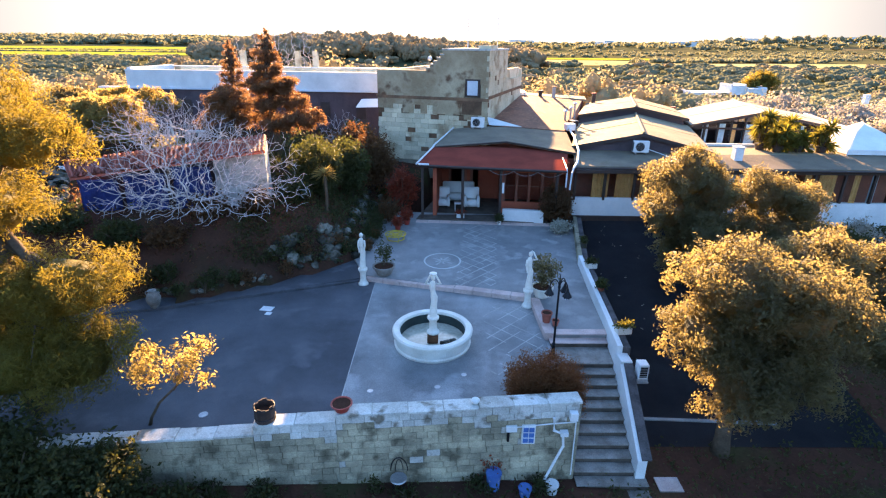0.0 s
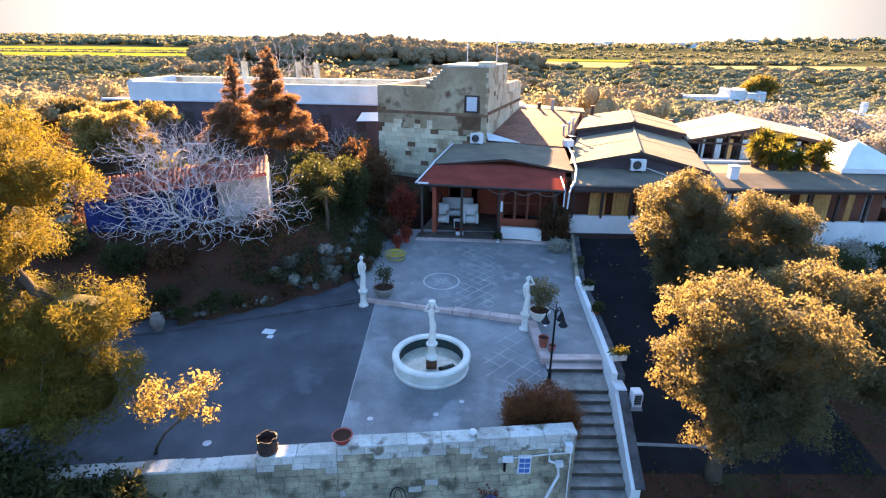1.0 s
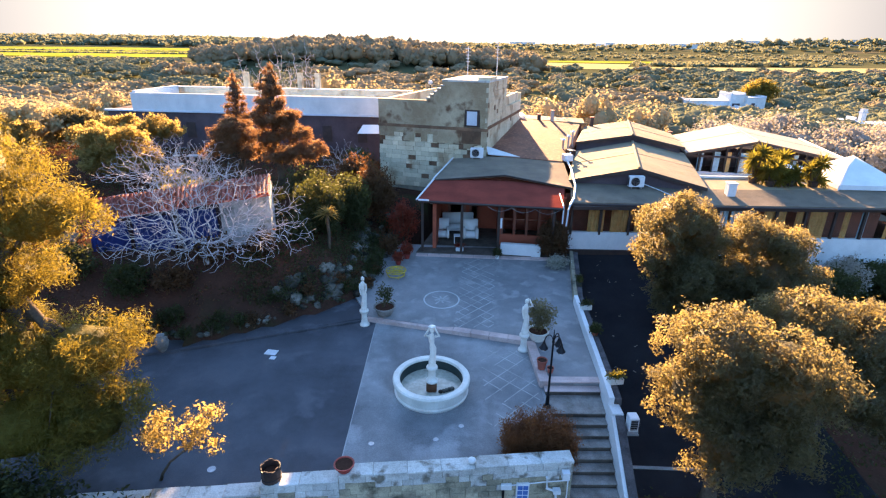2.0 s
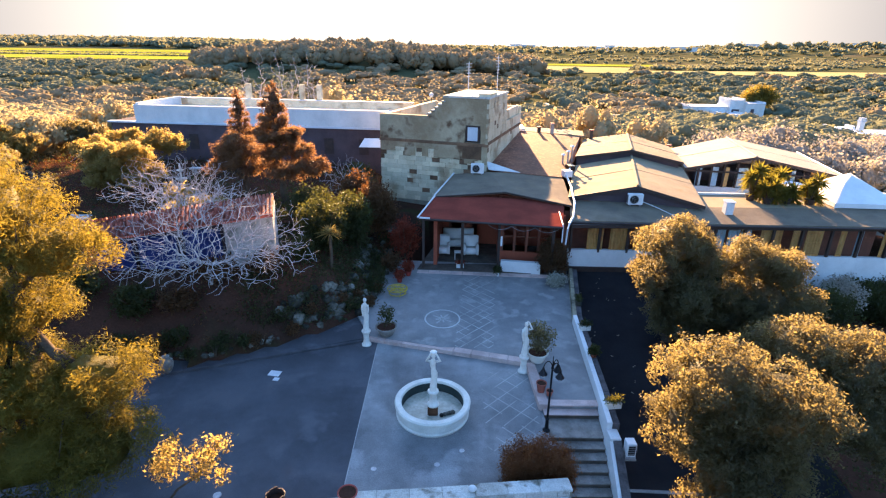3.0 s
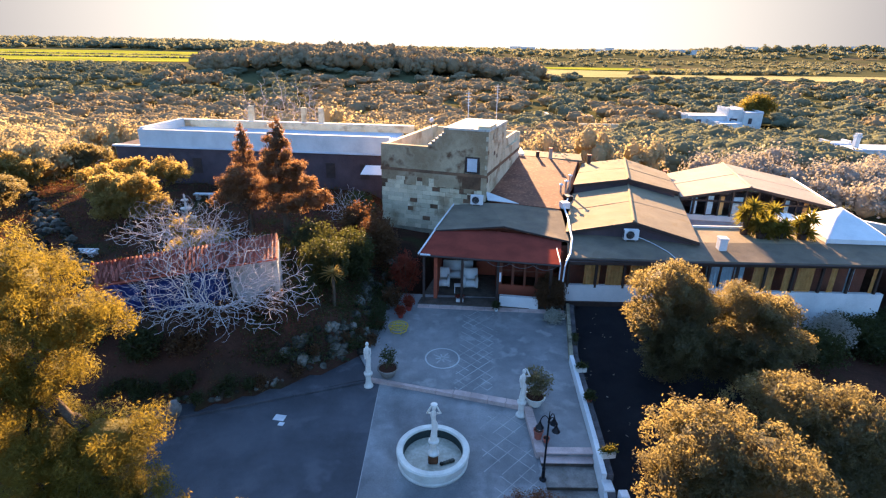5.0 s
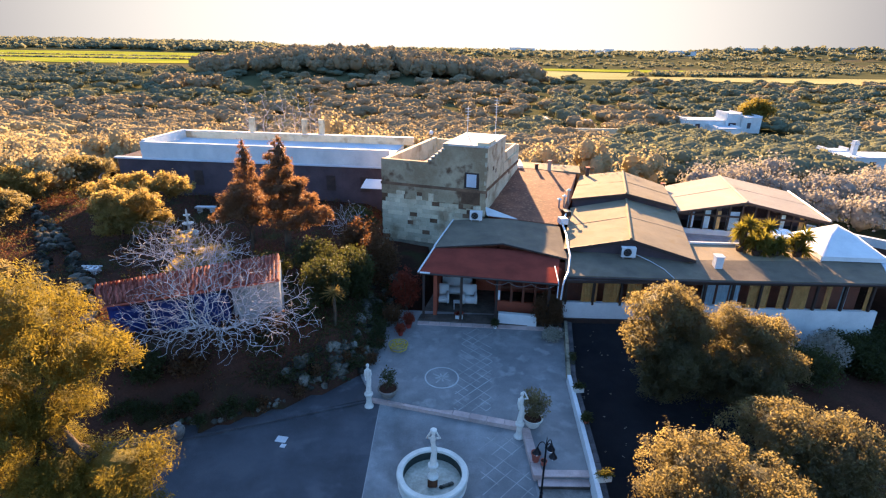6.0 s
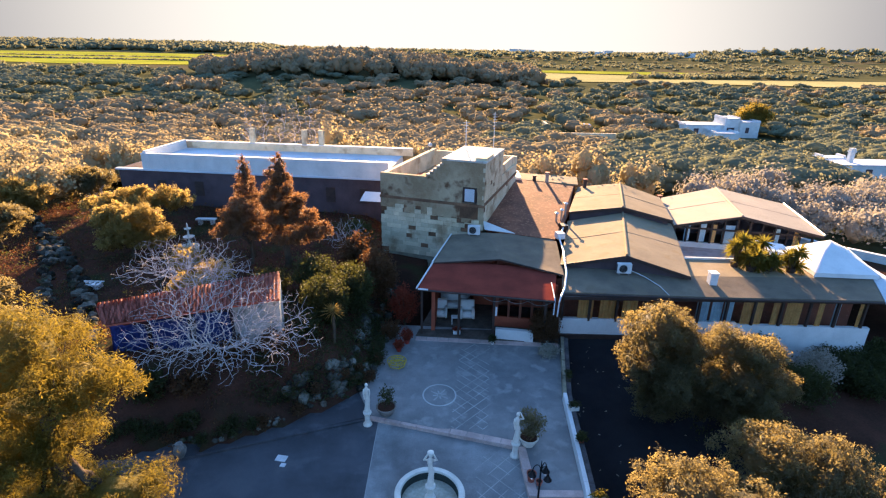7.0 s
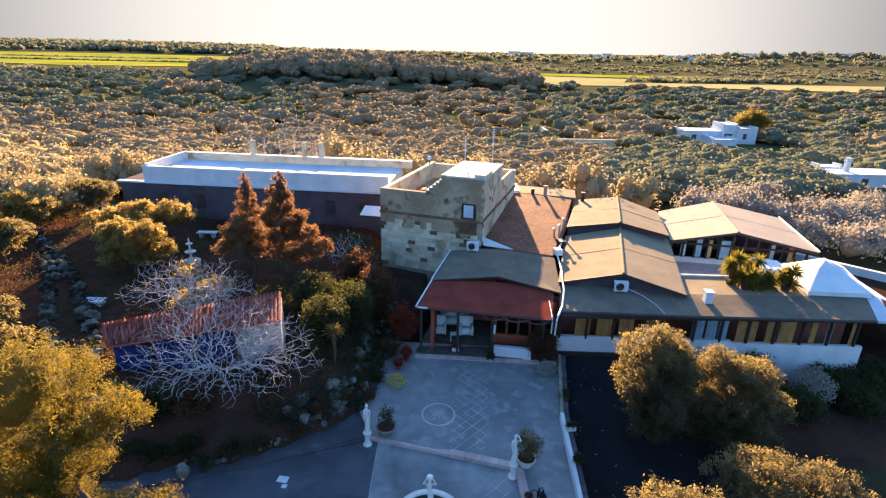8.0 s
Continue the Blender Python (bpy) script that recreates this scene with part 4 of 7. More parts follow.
hall_curtains = [(8.42, 9.3, 0), (9.65, 10.6, 0), (10.95, 11.8, 0), (12.6, 13.3, 0), (15.15, 15.85, 1), (16.0, 16.6, 1), (16.7, 17.25, 1), (17.75, 18.9, 0), (19.45, 19.85, 0), (20.2, 21.1, 0), (22.0, 22.35, 0), (22.9, 23.25, 1), (24.3, 24.5, 0)]
for a, b, blue in hall_curtains:
    bm = bmesh.new()
    n = int((b - a) / 0.05)
    cols = []
    for i in range(n + 1):
        x = a + (b - a) * i / n
        yy = front_y(x) + 0.15 + 0.03 * math.sin(i * 1.9)
        cols.append((bm.verts.new((x, yy, 1.5)), bm.verts.new((x, yy, 3.3))))
    for u, v in zip(cols, cols[1:]):
        bm.faces.new((u[0], v[0], v[1], u[1]))
    bmesh.ops.solidify(bm, geom=list(bm.faces), thickness=0.01)
    part("curtain", bm, CURTAIN_BLUE if blue else CURTAIN, hall, "pale blue curtain" if blue else "ochre curtain")

back_hall = thing("rear_hall", (14.5, 42, 0.5), "rear hall with tan pitched felt roof, raised above the next", "building")
G0 = ((10.35, 39.0, 4.75), (13.0, 47.0, 4.75), (17.7, 37.3, 4.72), (19.2, 43.6, 4.75))
gable(back_hall, TAN_ROOF, G0, ((14.2, 38.2), (16.4, 45.9)), 5.42)
bm = bmesh.new()
wall_between(bm, (10.5, 39.2), (14.2, 38.5), 0.5, 4.65, 5.28)
wall_between(bm, (14.2, 38.5), (17.5, 37.6), 0.5, 5.28, 4.6)
wall_between(bm, (17.5, 37.8), (19.0, 43.4), 0.5, 4.6, 4.6)
wall_between(bm, (13.0, 46.8), (10.6, 39.3), 0.5, 4.6, 4.6)
# rear wall set dark, painting in the shade below the gable
part("wall", bm, WALL_DARK, back_hall)

# glazed pavilion
pav = thing("glazed_pavilion", (24, 40, 0.5), "timber-framed glazed pavilion with pale shallow pitched roof", "building")
G3 = ((17.95, 37.5, 4.3), (19.9, 45.2, 4.3), (27.9, 35.5, 4.25), (30.1, 44.0, 4.3))
gable(pav, PALE_ROOF, G3, ((22.45, 36.65), (24.7, 45.3)), 5.3)
part("verge_pipe", one(tube, [(27.95, 35.5, 4.32), (30.1, 43.9, 4.36)], 0.07, 6), METAL_WHITE, pav, "white verge strip")
PA, PB = (18.2, 37.75), (27.5, 35.95)
bm = bmesh.new()
wall_between(bm, PA, PB, 0.5, 2.95, 2.95, 0.2)
part("sill_wall", bm, WHITEWASH, pav)
bm = bmesh.new()
wall_between(bm, (18.4, 40.5), (28.4, 38.8), 0.5, 4.2, 4.2, 0.2)
part("inner_wall", bm, WALL_DARK, pav)
part("floor", one(plate, [(18.2, 37.8, 2.8), (27.5, 36.0, 2.8), (28.4, 38.9, 2.8), (18.4, 40.6, 2.8)], 0.1), WOOD_DARK, pav)
for i in range(12):
    u = i / 11
    x, yy = PA[0] + (PB[0] - PA[0]) * u, PA[1] + (PB[1] - PA[1]) * u
    top = 4.15 + 1.0 * (1 - abs(x - 22.5) / 5.0)
    part("window_post", one(box, x - 0.06, x + 0.06, yy - 0.02, yy + 0.12, 2.95, top), WOOD_DARK, pav)
    if i < 11:
        x2, y2 = PA[0] + (PB[0] - PA[0]) * (i + 1) / 11, PA[1] + (PB[1] - PA[1]) * (i + 1) / 11
        bm = bmesh.new()
        wall_between(bm, (x + 0.06, yy + 0.04), (x2 - 0.06, y2 + 0.04), 2.95, top - 0.1, 4.05 + 1.0 * (1 - abs(x2 - 22.5) / 5.0), 0.02)
        part("window", bm, GLASS, pav).visible_shadow = False
bm = bmesh.new()
wall_between(bm, (PA[0], PA[1] - 0.03), (PB[0], PB[1] - 0.03), 4.0, 4.12, 4.12, 0.1)
part("transom", bm, WOOD_DARK, pav)
for a, b, m in ((19.0, 19.4, CURTAIN_BLUE), (20.0, 20.5, CURTAIN_BLUE), (20.9, 21.2, CURTAIN), (21.6, 22.5, CURTAIN_BLUE), (25.0, 25.5, CURTAIN_BLUE), (26.4, 26.8, CURTAIN)):
    yy = PA[1] + (PB[1] - PA[1]) * (a - PA[0]) / (PB[0] - PA[0]) + 0.25
    part("curtain", one(box, a, b, yy, yy + 0.04, 2.95, 4.35), m, pav)

# low wall of the yard beyond the pavilion
bm = bmesh.new()
wall_between(bm, (28.3, 38.6), (32.5, 34.7), 0.0, 3.05, 3.0, 0.35)
wall_between(bm, (32.5, 34.7), (40.0, 28.0), 0.0, 3.0, 2.7, 0.35)
tagged(part("yard_floor", one(plate, [(27.6, 36.2, 2.45), (26.6, 29.0, 2.45), (38.5, 27.6, 2.30), (40.0, 28.4, 2.30), (32.6, 35.0, 2.45), (28.3, 38.8, 2.45)], 0.3), EARTH), "dark reddish earth of the raised yard", "ground", kind="structure")
tagged(part("wall_yard", bm, WHITEWASH), "long low whitewashed yard wall beyond the pavilion", "wall", kind="structure")

# white marquee
tent = thing("marquee", (25.0, 31.0, 3.86), "white canvas marquee with a pointed top on the flat roof", "tent")
C4 = [(22.9, 28.95, 4.15), (26.6, 28.7, 4.15), (28.0, 33.2, 4.15), (23.4, 33.2, 4.15)]
TIP = (25.3, 31.6, 5.35)
bm = bmesh.new()
ring, tip = [bm.verts.new(c) for c in C4], bm.verts.new(TIP)
mids = [bm.verts.new(Vector(C4[i]).lerp(Vector(C4[(i + 1) % 4]), 0.5).lerp(Vector(TIP), 0.5) - Vector((0, 0, 0.16))) for i in range(4)]
for i in range(4):
    bm.faces.new((ring[i], ring[(i + 1) % 4], mids[i])), bm.faces.new((ring[(i + 1) % 4], tip, mids[i])), bm.faces.new((tip, ring[i], mids[i]))
bmesh.ops.subdivide_edges(bm, edges=bm.edges, cuts=2, smooth=0.3, use_grid_fill=True)
part("canopy", bm, CANVAS, tent, smooth=True)
for i in range(4):
    a, b = Vector(C4[i]), Vector(C4[(i + 1) % 4])
    bm = bmesh.new()
    wall_between(bm, a[:2], b[:2], 3.9, 4.17, 4.17, 0.02)
    part("valance", bm, CANVAS, tent)
    part("pole", one(tube, [(a.x, a.y, 3.8), (a.x, a.y, 4.15)], 0.04, 6), METAL_WHITE, tent)
bm = bmesh.new()
prism(bm, [(21.9, 32.2), (23.6, 31.9), (24.0, 34.0), (22.2, 34.3)], 3.85, lambda x, y: 4.35 - 0.1 * (x - 22))
part("side_canopy", bm, CANVAS, tent)
bm = bmesh.new()
plate(bm, [(26.65, 29.0, 4.05), (28.5, 29.2, 3.35), (29.0, 33.0, 3.35), (27.1, 33.2, 4.35)], 0.05)
part("side_canopy", bm, CANVAS, tent, "low white side canopy")
for x, y in ((28.4, 29.3), (28.9, 32.8)):
    part("pole", one(tube, [(x, y, 2.4), (x, y, 3.36)], 0.04, 6), METAL_WHITE, tent)

# ---- garden hut ----
HUT_ROOF = [(-15.0, 21.5, 4.09), (-7.1, 22.5, 5.10), (-7.8, 25.0, 5.35), (-15.9, 22.6, 4.47)]
hut = thing("garden_hut", (-10.8, 24, 2.9), "low garden hut with a red barrel-tile roof and pale end room", "hut")
bm = bmesh.new()
prism(bm, [(-9.5, 22.75), (-7.25, 22.85), (-7.75, 24.9), (-9.4, 24.3)], 1.2, lambda x, y: 4.70 + (y - 22.8) * 0.12 + 0.10 * (x + 9.5))
part("end_room", bm, PALE_PLASTER, hut, "pale plastered end room, greyed with tree shade")
bm = bmesh.new()
prism(bm, [(-14.9, 22.25), (-9.15, 23.0), (-9.1, 24.2), (-15.4, 22.65)], 1.2, lambda x, y: 3.95 + 0.11 * (x + 15))
part("wall", bm, WALL_DARK, hut)
part("roof_deck", one(plate, HUT_ROOF, 0.08), TERRACOTTA, hut)
for a, b, z in ((-14.9, -13.3, 3.98), (-13.1, -11.4, 4.2), (-11.1, -9.5, 4.45)):
    bm = bmesh.new()
    n = 14
    cols = []
    for i in range(n + 1):
        x = a + (b - a) * i / n
        cols.append([bm.verts.new((x, 21.72 + 0.12 * (x + 15) + 0.05 * math.sin(i * 1.7 + k), z - k * 0.28)) for k in range(8)])
    for u, v in zip(cols, cols[1:]):
        for k in range(7):
            bm.faces.new((u[k], u[k + 1], v[k + 1], v[k]))
    bmesh.ops.solidify(bm, geom=list(bm.faces), thickness=0.012)
    part("tarpaulin", bm, TARP, hut, "hanging blue tarpaulin", smooth=True)
part("eave_post", one(tube, [(-11.25, 22.1, 2.0), (-11.25, 22.1, 4.45)], 0.06, 6), WOOD_DARK, hut)


# ---- fountain, statues, lamp, pots on the plaza ----
FC = (0.17, 15.45)
PZ = plaza_z(*FC)
fountain = thing("fountain", (FC[0], FC[1], PZ), "round white stone fountain basin with shallow pale water", "fountain")
bm = bmesh.new()
lathe(bm, (FC[0], FC[1], PZ - 0.05), [(1.27, 0), (1.29, 0.10), (1.24, 0.14), (1.25, 0.42), (1.33, 0.46), (1.34, 0.55), (1.30, 0.60), (1.12, 0.60), (1.09, 0.56), (1.09, 0.12), (0.0, 0.10)], 56)
part("basin", bm, BASIN, fountain)
bm = bmesh.new()
ring = [[bm.verts.new((FC[0] + r * math.cos(k * math.tau / 56), FC[1] + r * math.sin(k * math.tau / 56), PZ + z)) for k in range(56)] for r, z in ((1.088, 0.09), (1.078, 0.10), (1.078, 0.44), (1.088, 0.46))]
for u, v in zip(ring, ring[1:]):
    for k in range(56):
        bm.faces.new((u[k], v[k], v[(k + 1) % 56], u[(k + 1) % 56]))
part("lining", bm, ALGAE, fountain, "dark green algae lining")
RUST = surface("rusty_block", (0.20, 0.085, 0.045), (0.11, 0.05, 0.03), 0.9, 30, 3.0, 0.6)
# beige of the floor and the bright sky's reflection are painted into this colour
WATER = surface("pale_reflecting_water", (0.52, 0.48, 0.38), (0.36, 0.34, 0.26), 0.12, 8, 1.2, 0.05)
bm = bmesh.new()
lathe(bm, (FC[0], FC[1], PZ), [(1.08, 0.05), (1.08, 0.13), (0.0, 0.131)], 48)
part("water", bm, WATER, fountain, "still water, pale with painted-in sky reflection")
bm = bmesh.new()
box(bm, FC[0] - 0.17, FC[0] + 0.19, FC[1] - 0.36, FC[1] + 0.04, PZ + 0.10, PZ + 0.45)
bevel(bm, 0.04, 2)
part("foot", bm, RUST, fountain, "rusty brown foot")
for k in range(5):
    bm = bmesh.new()
    a = (FC[0] + 0.32 + 0.1 * k, FC[1] - 0.36 + 0.045 * k)
    lathe(bm, (a[0], a[1], PZ + 0.12), [(0.05, 0), (0.085, 0.04), (0.06, 0.10), (0.01, 0.12)], 7)
    part("stone", bm, ROCK, fountain)


def figure(name, at, height, plinth, label, arm):
    """A classical standing figure on a plinth, as one plain mesh."""
    bm = bmesh.new()
    x, y, z = at
    h = height - plinth
    lathe(bm, (x, y, z), [(0.21, 0), (0.21, 0.06), (0.16, 0.09), (0.125, plinth * 0.35), (0.12, plinth * 0.7), (0.17, plinth * 0.86), (0.195, plinth * 0.9), (0.195, plinth)], 12)
    sway = 0.035
    body = [(0.17, 0.0, 0), (0.165, 0.10, 0), (0.14, 0.25, sway * 0.4), (0.135, 0.38, sway), (0.15, 0.48, sway * 0.8), (0.105, 0.58, 0), (0.125, 0.68, -sway * 0.5), (0.14, 0.76, -sway * 0.5), (0.09, 0.82, -sway * 0.3), (0.045, 0.85, 0)]
    prev = None
    for r, k, dx in body:
        r *= 0.72
        ring = [bm.verts.new((x + dx + r * 1.05 * math.cos(a) * (1 + 0.08 * math.sin(5 * a + k * 6)), y + r * 0.8 * math.sin(a) * (1 + 0.08 * math.sin(5 * a)), z + plinth + h * k)) for a in [i * math.tau / 14 for i in range(14)]]
        if prev:
            for i in range(14):
                bm.faces.new((prev[i], prev[(i + 1) % 14], ring[(i + 1) % 14], ring[i]))
        prev = ring
    bm.faces.new(prev)
    bmesh.ops.create_icosphere(bm, subdivisions=2, radius=0.085, matrix=Matrix.Translation((x, y - 0.01, z + plinth + h * 0.92)) @ Matrix.Diagonal((0.9, 1, 1.2, 1)))
    sh = z + plinth + h * 0.77
    for s in (-1, 1):
        p0 = Vector((x + s * 0.105, y, sh))
        if arm == "up" or (arm == "one" and s > 0):
            tube(bm, [p0, p0 + Vector((s * 0.13, -0.02, 0.02)), Vector((x + s * 0.10, y - 0.03, z + plinth + h * 0.97)), Vector((x + s * 0.02, y - 0.02, z + plinth + h * 1.0))], [0.045, 0.04, 0.032, 0.028], 7)
        else:
            tube(bm, [p0, p0 + Vector((s * 0.03, -0.02, -0.2)), p0 + Vector((-s * 0.005, -0.07, -0.40)), p0 + Vector((-s * 0.01, -0.09, -0.48))], [0.045, 0.038, 0.03, 0.025], 7)
    if arm == "up":
        lathe(bm, (x, y - 0.02, z + plinth + h * 0.985), [(0.06, 0), (0.12, 0.035), (0.125, 0.06), (0.03, 0.065)], 12)
    ob = part(name, bm, STATUE, smooth=True)
    shift = Vector((x, y, z))
    ob.data.transform(Matrix.Translation(-shift))
    ob.location = shift
    return tagged(ob, label, "statue", "garden statues")


figure("statue", (FC[0] + 0.02, FC[1] - 0.15, PZ + 0.445), 2.12, 0.60, "pale stone figure holding a dish above the fountain", "up")
figure("statue", (-2.75, 19.78, plaza_z(0, 19.78)), 2.28, 0.72, "pale stone figure on a slim pedestal at the step", "down")
figure("statue", (3.74, 17.95, plaza_z(0, 17.95)), 2.28, 0.72, "pale stone figure with raised arm on a slim pedestal", "one")

lamp = thing("garden_lamp", (4.06, 14.6, 0.03), "black iron garden lamp with three hanging lanterns", "lamp")
bm = bmesh.new()
lathe(bm, (4.06, 14.6, 0.03), [(0.13, 0), (0.13, 0.05), (0.07, 0.12), (0.055, 0.45), (0.07, 0.5), (0.038, 0.55), (0.032, 2.45), (0.05, 2.5), (0.025, 2.62), (0.01, 2.95)], 12)
part("pole", bm, IRON, lamp)
for turn in (180, -42, 40):
    dx, dy = math.cos(radians(turn)), math.sin(radians(turn))
    run = [(0.27 * (1 - math.cos(a)) / 1.8, 2.45 + 0.34 * math.sin(a)) for a in [i * math.pi / 9 for i in range(9)]]
    pts = [(4.06 + dx * r, 14.6 + dy * r, z) for r, z in run]
    arm = part("arm", one(tube, pts, 0.018, 6), IRON, lamp)
    e = pts[-1]
    bm = bmesh.new()
    lathe(bm, (e[0], e[1], e[2] - 0.28), [(0.13, 0), (0.15, 0.03), (0.10, 0.10), (0.05, 0.2), (0.03, 0.28)], 10)
    head = part("lantern", bm, IRON, lamp, "black bell-shaped lantern")
    bm = bmesh.new()
    lathe(bm, (e[0], e[1], e[2] - 0.36), [(0.03, 0), (0.085, 0.03), (0.10, 0.08), (0.02, 0.085)], 10)
    part("globe", bm, GLASS, head, "pale glass globe")


def pot(name, at, r, h, material, label, leaf=None, plant_h=0.9, plant_r=0.45, seed=1, group="potted plants", clumps=90):
    root = thing(name, at, label, "plant pot", group)
    bm = bmesh.new()
    lathe(bm, at, [(r * 0.62, 0), (r * 0.68, h * 0.1), (r * 0.9, h * 0.75), (r, h * 0.86), (r * 1.05, h * 0.88), (r * 1.05, h), (r * 0.93, h), (r * 0.88, h * 0.86), (0.0, h * 0.85)], 20)
    part("body", bm, material, root)
    bm = bmesh.new()
    lathe(bm, (at[0], at[1], at[2] + h * 0.84), [(r * 0.87, 0), (r * 0.87, h * 0.06), (0, h * 0.075)], 16)
    part("soil", bm, EARTH, root)
    if leaf:
        rng = random.Random(seed)
        top = at[2] + h
        for _ in range(6):
            bm = bmesh.new()
            a, k = rng.uniform(0, math.tau), rng.uniform(0.3, 1)
            tube(bm, [(at[0], at[1], top - 0.08), (at[0] + math.cos(a) * plant_r * 0.3 * k, at[1] + math.sin(a) * plant_r * 0.3 * k, top + plant_h * 0.5), (at[0] + math.cos(a) * plant_r * k, at[1] + math.sin(a) * plant_r * k, top + plant_h * rng.uniform(0.7, 1))], [0.014, 0.01, 0.004], 4)
            part("stem", bm, BARK, root)
        leaves("foliage", crown_points([(at[0], at[1], top + plant_h * 0.55, plant_r, plant_r, plant_h * 0.5)], clumps, seed, 0.25), leaf, root, 0.05, 12, 0.07, seed, at=at)
    return root


pot("flower_pot", (-1.95, 20.35, terrace_z(0, 20.35)), 0.46, 0.40, STEP_STONE, "wide grey stone pot with a thin leggy shrub", LEAF_DARK, 0.95, 0.42, 11, clumps=45)
pot("flower_pot", (4.38, 18.5, terrace_z(0, 18.5)), 0.42, 0.42, BASIN, "wide pale stone pot with a rounded green shrub", LEAF_OLIVE, 1.25, 0.6, 12, clumps=170)
pot("flower_pot", (4.17, 16.4, terrace_z(0, 16.4)), 0.19, 0.42, TERRACOTTA, "small terracotta urn on the kerb", None)
pot("flower_pot", (4.45, 16.2, terrace_z(0, 16.2)), 0.13, 0.22, TERRACOTTA, "very small terracotta pot", None)
pot("flower_bowl", (-2.02, 10.84, 0.91), 0.26, 0.21, RED_PLASTIC, "deep red round bowl on the tufa wall", None, group="")
pot("flower_pot", (-1.35, 26.2, terrace_z(0, 26.2)), 0.2, 0.3, RED_PLASTIC, "red pot beside the porch shrub", LEAF_RED, 0.5, 0.3, 15)
pot("flower_pot", (-1.75, 25.4, terrace_z(0, 25.4)), 0.17, 0.26, RED_PLASTIC, "small red pot by the rocks", LEAF_RED, 0.35, 0.22, 16)
pot("flower_pot", (3.5, 26.2, terrace_z(0, 26.2) + 0.02), 0.13, 0.24, METAL_WHITE, "small white pot at the porch edge", LEAF_DARK, 0.25, 0.14, 17)
pot("flower_pot", (6.57, 18.2, terrace_z(0, 18.2) + 0.355), 0.13, 0.2, TERRACOTTA, "small terracotta pot on the parapet", LEAF_DARK, 0.25, 0.14, 18)


def trough(at, length, label, leaf, seed, turn=0.0, mat=None):
    root = thing("planter", at, label, "planter", "planters")
    bm = bmesh.new()
    x, y, z = at
    box(bm, x - length / 2, x + length / 2, y - 0.13, y + 0.13, z, z + 0.22, turn, (x, y))
    bevel(bm, 0.015)
    part("body", bm, mat or BASIN, root)
    d = Vector((math.cos(radians(turn)), math.sin(radians(turn)), 0))
    pts = [tuple(Vector((x, y, z + 0.3)) + d * length * (k / 40 - 0.5) * 0.9) for k in range(41)]
    leaves("foliage", pts, leaf, root, 0.045, 10, 0.075, seed, at=at)


trough((6.42, 15.1, 0.645), 0.50, "pale stone trough with grassy plants on the parapet", LEAF_PALM, 31, 8)
trough((6.74, 20.3, 0.72), 0.46, "pale stone trough with sparse plants on the parapet", LEAF_DARK, 32, 8)
trough((7.0, 22.6, 0.815), 0.5, "grey stone trough on the parapet", LEAF_DARK, 34, 78, ROCK)
trough((1.5, 27.25, 0.66), 0.42, "white box planter with red flowers before the porch post", LEAF_RED, 33, 0, METAL_WHITE)

urn = thing("urn", (-10.2, 17.55, terrace_z(0, 18) - 0.10), "large pale clay jar beside the rocks", "jar")
bm = bmesh.new()
lathe(bm, (-10.2, 17.55, terrace_z(0, 18) - 0.11), [(0.11, 0), (0.14, 0.06), (0.24, 0.28), (0.26, 0.42), (0.20, 0.58), (0.12, 0.66), (0.15, 0.73), (0.12, 0.73), (0.09, 0.66)], 20)
part("body", bm, STEP_STONE, urn, smooth=True)
for s in (-1, 1):
    part("handle", one(tube, [(-10.2 + s * 0.12, 17.55, 0.20 + 0.66), (-10.2 + s * 0.26, 17.55, 0.20 + 0.63), (-10.2 + s * 0.23, 17.55, 0.20 + 0.46)], 0.02, 6), STEP_STONE, urn)

wheel = thing("wire_stand", (-1.75, 24.0, terrace_z(0, 24)), "round yellow wire plant stand on the terrace", "plant stand")
zt = terrace_z(0, 24) + 0.34
for r, zz in ((0.40, zt), (0.26, zt), (0.34, zt - 0.22)):
    part("hoop", one(tube, [(-1.75 + 1.25 * r * math.cos(k * math.tau / 24), 24.0 + 1.25 * r * math.sin(k * math.tau / 24), zz) for k in range(25)], 0.026, 5), YELLOW, wheel)
for k in range(4):
    a = k * math.pi / 4
    part("spoke", one(tube, [(-1.75 + 0.5 * math.cos(a), 24 + 0.5 * math.sin(a), zt), (-1.75 - 0.5 * math.cos(a), 24 - 0.5 * math.sin(a), zt)], 0.02, 5), YELLOW, wheel)
for k in range(4):
    a = k * math.pi / 2 + 0.4
    part("leg", one(tube, [(-1.75 + 0.5 * math.cos(a), 24 + 0.5 * math.sin(a), zt), (-1.75 + 0.34 * math.cos(a), 24 + 0.34 * math.sin(a), terrace_z(0, 24) - 0.01)], 0.018, 5), YELLOW, wheel)

cover = thing("manhole_cover", (-6.08, 17.6, plaza_z(0, 17.6)), "pale square manhole cover with a second small plate", "manhole cover")
for x, yy, w, d in ((-6.08, 17.65, 0.46, 0.34), (-5.92, 17.28, 0.22, 0.2)):
    bm = bmesh.new()
    box(bm, x - w / 2, x + w / 2, yy - d / 2, yy + d / 2, plaza_z(x, yy) - 0.02, plaza_z(x, yy) + 0.015, -10)
    bevel(bm, 0.005)
    part("plate", bm, METAL_WHITE, cover)
drain = thing("drain_cover", (-6.0, 11.75, 0.0), "small round metal drain cover in the concrete", "drain cover")
bm = bmesh.new()
lathe(bm, (-6.0, 11.75, -0.01), [(0.12, 0), (0.12, 0.02), (0.09, 0.024), (0.0, 0.024)], 18)
part("lid", bm, METAL_GREY, drain)
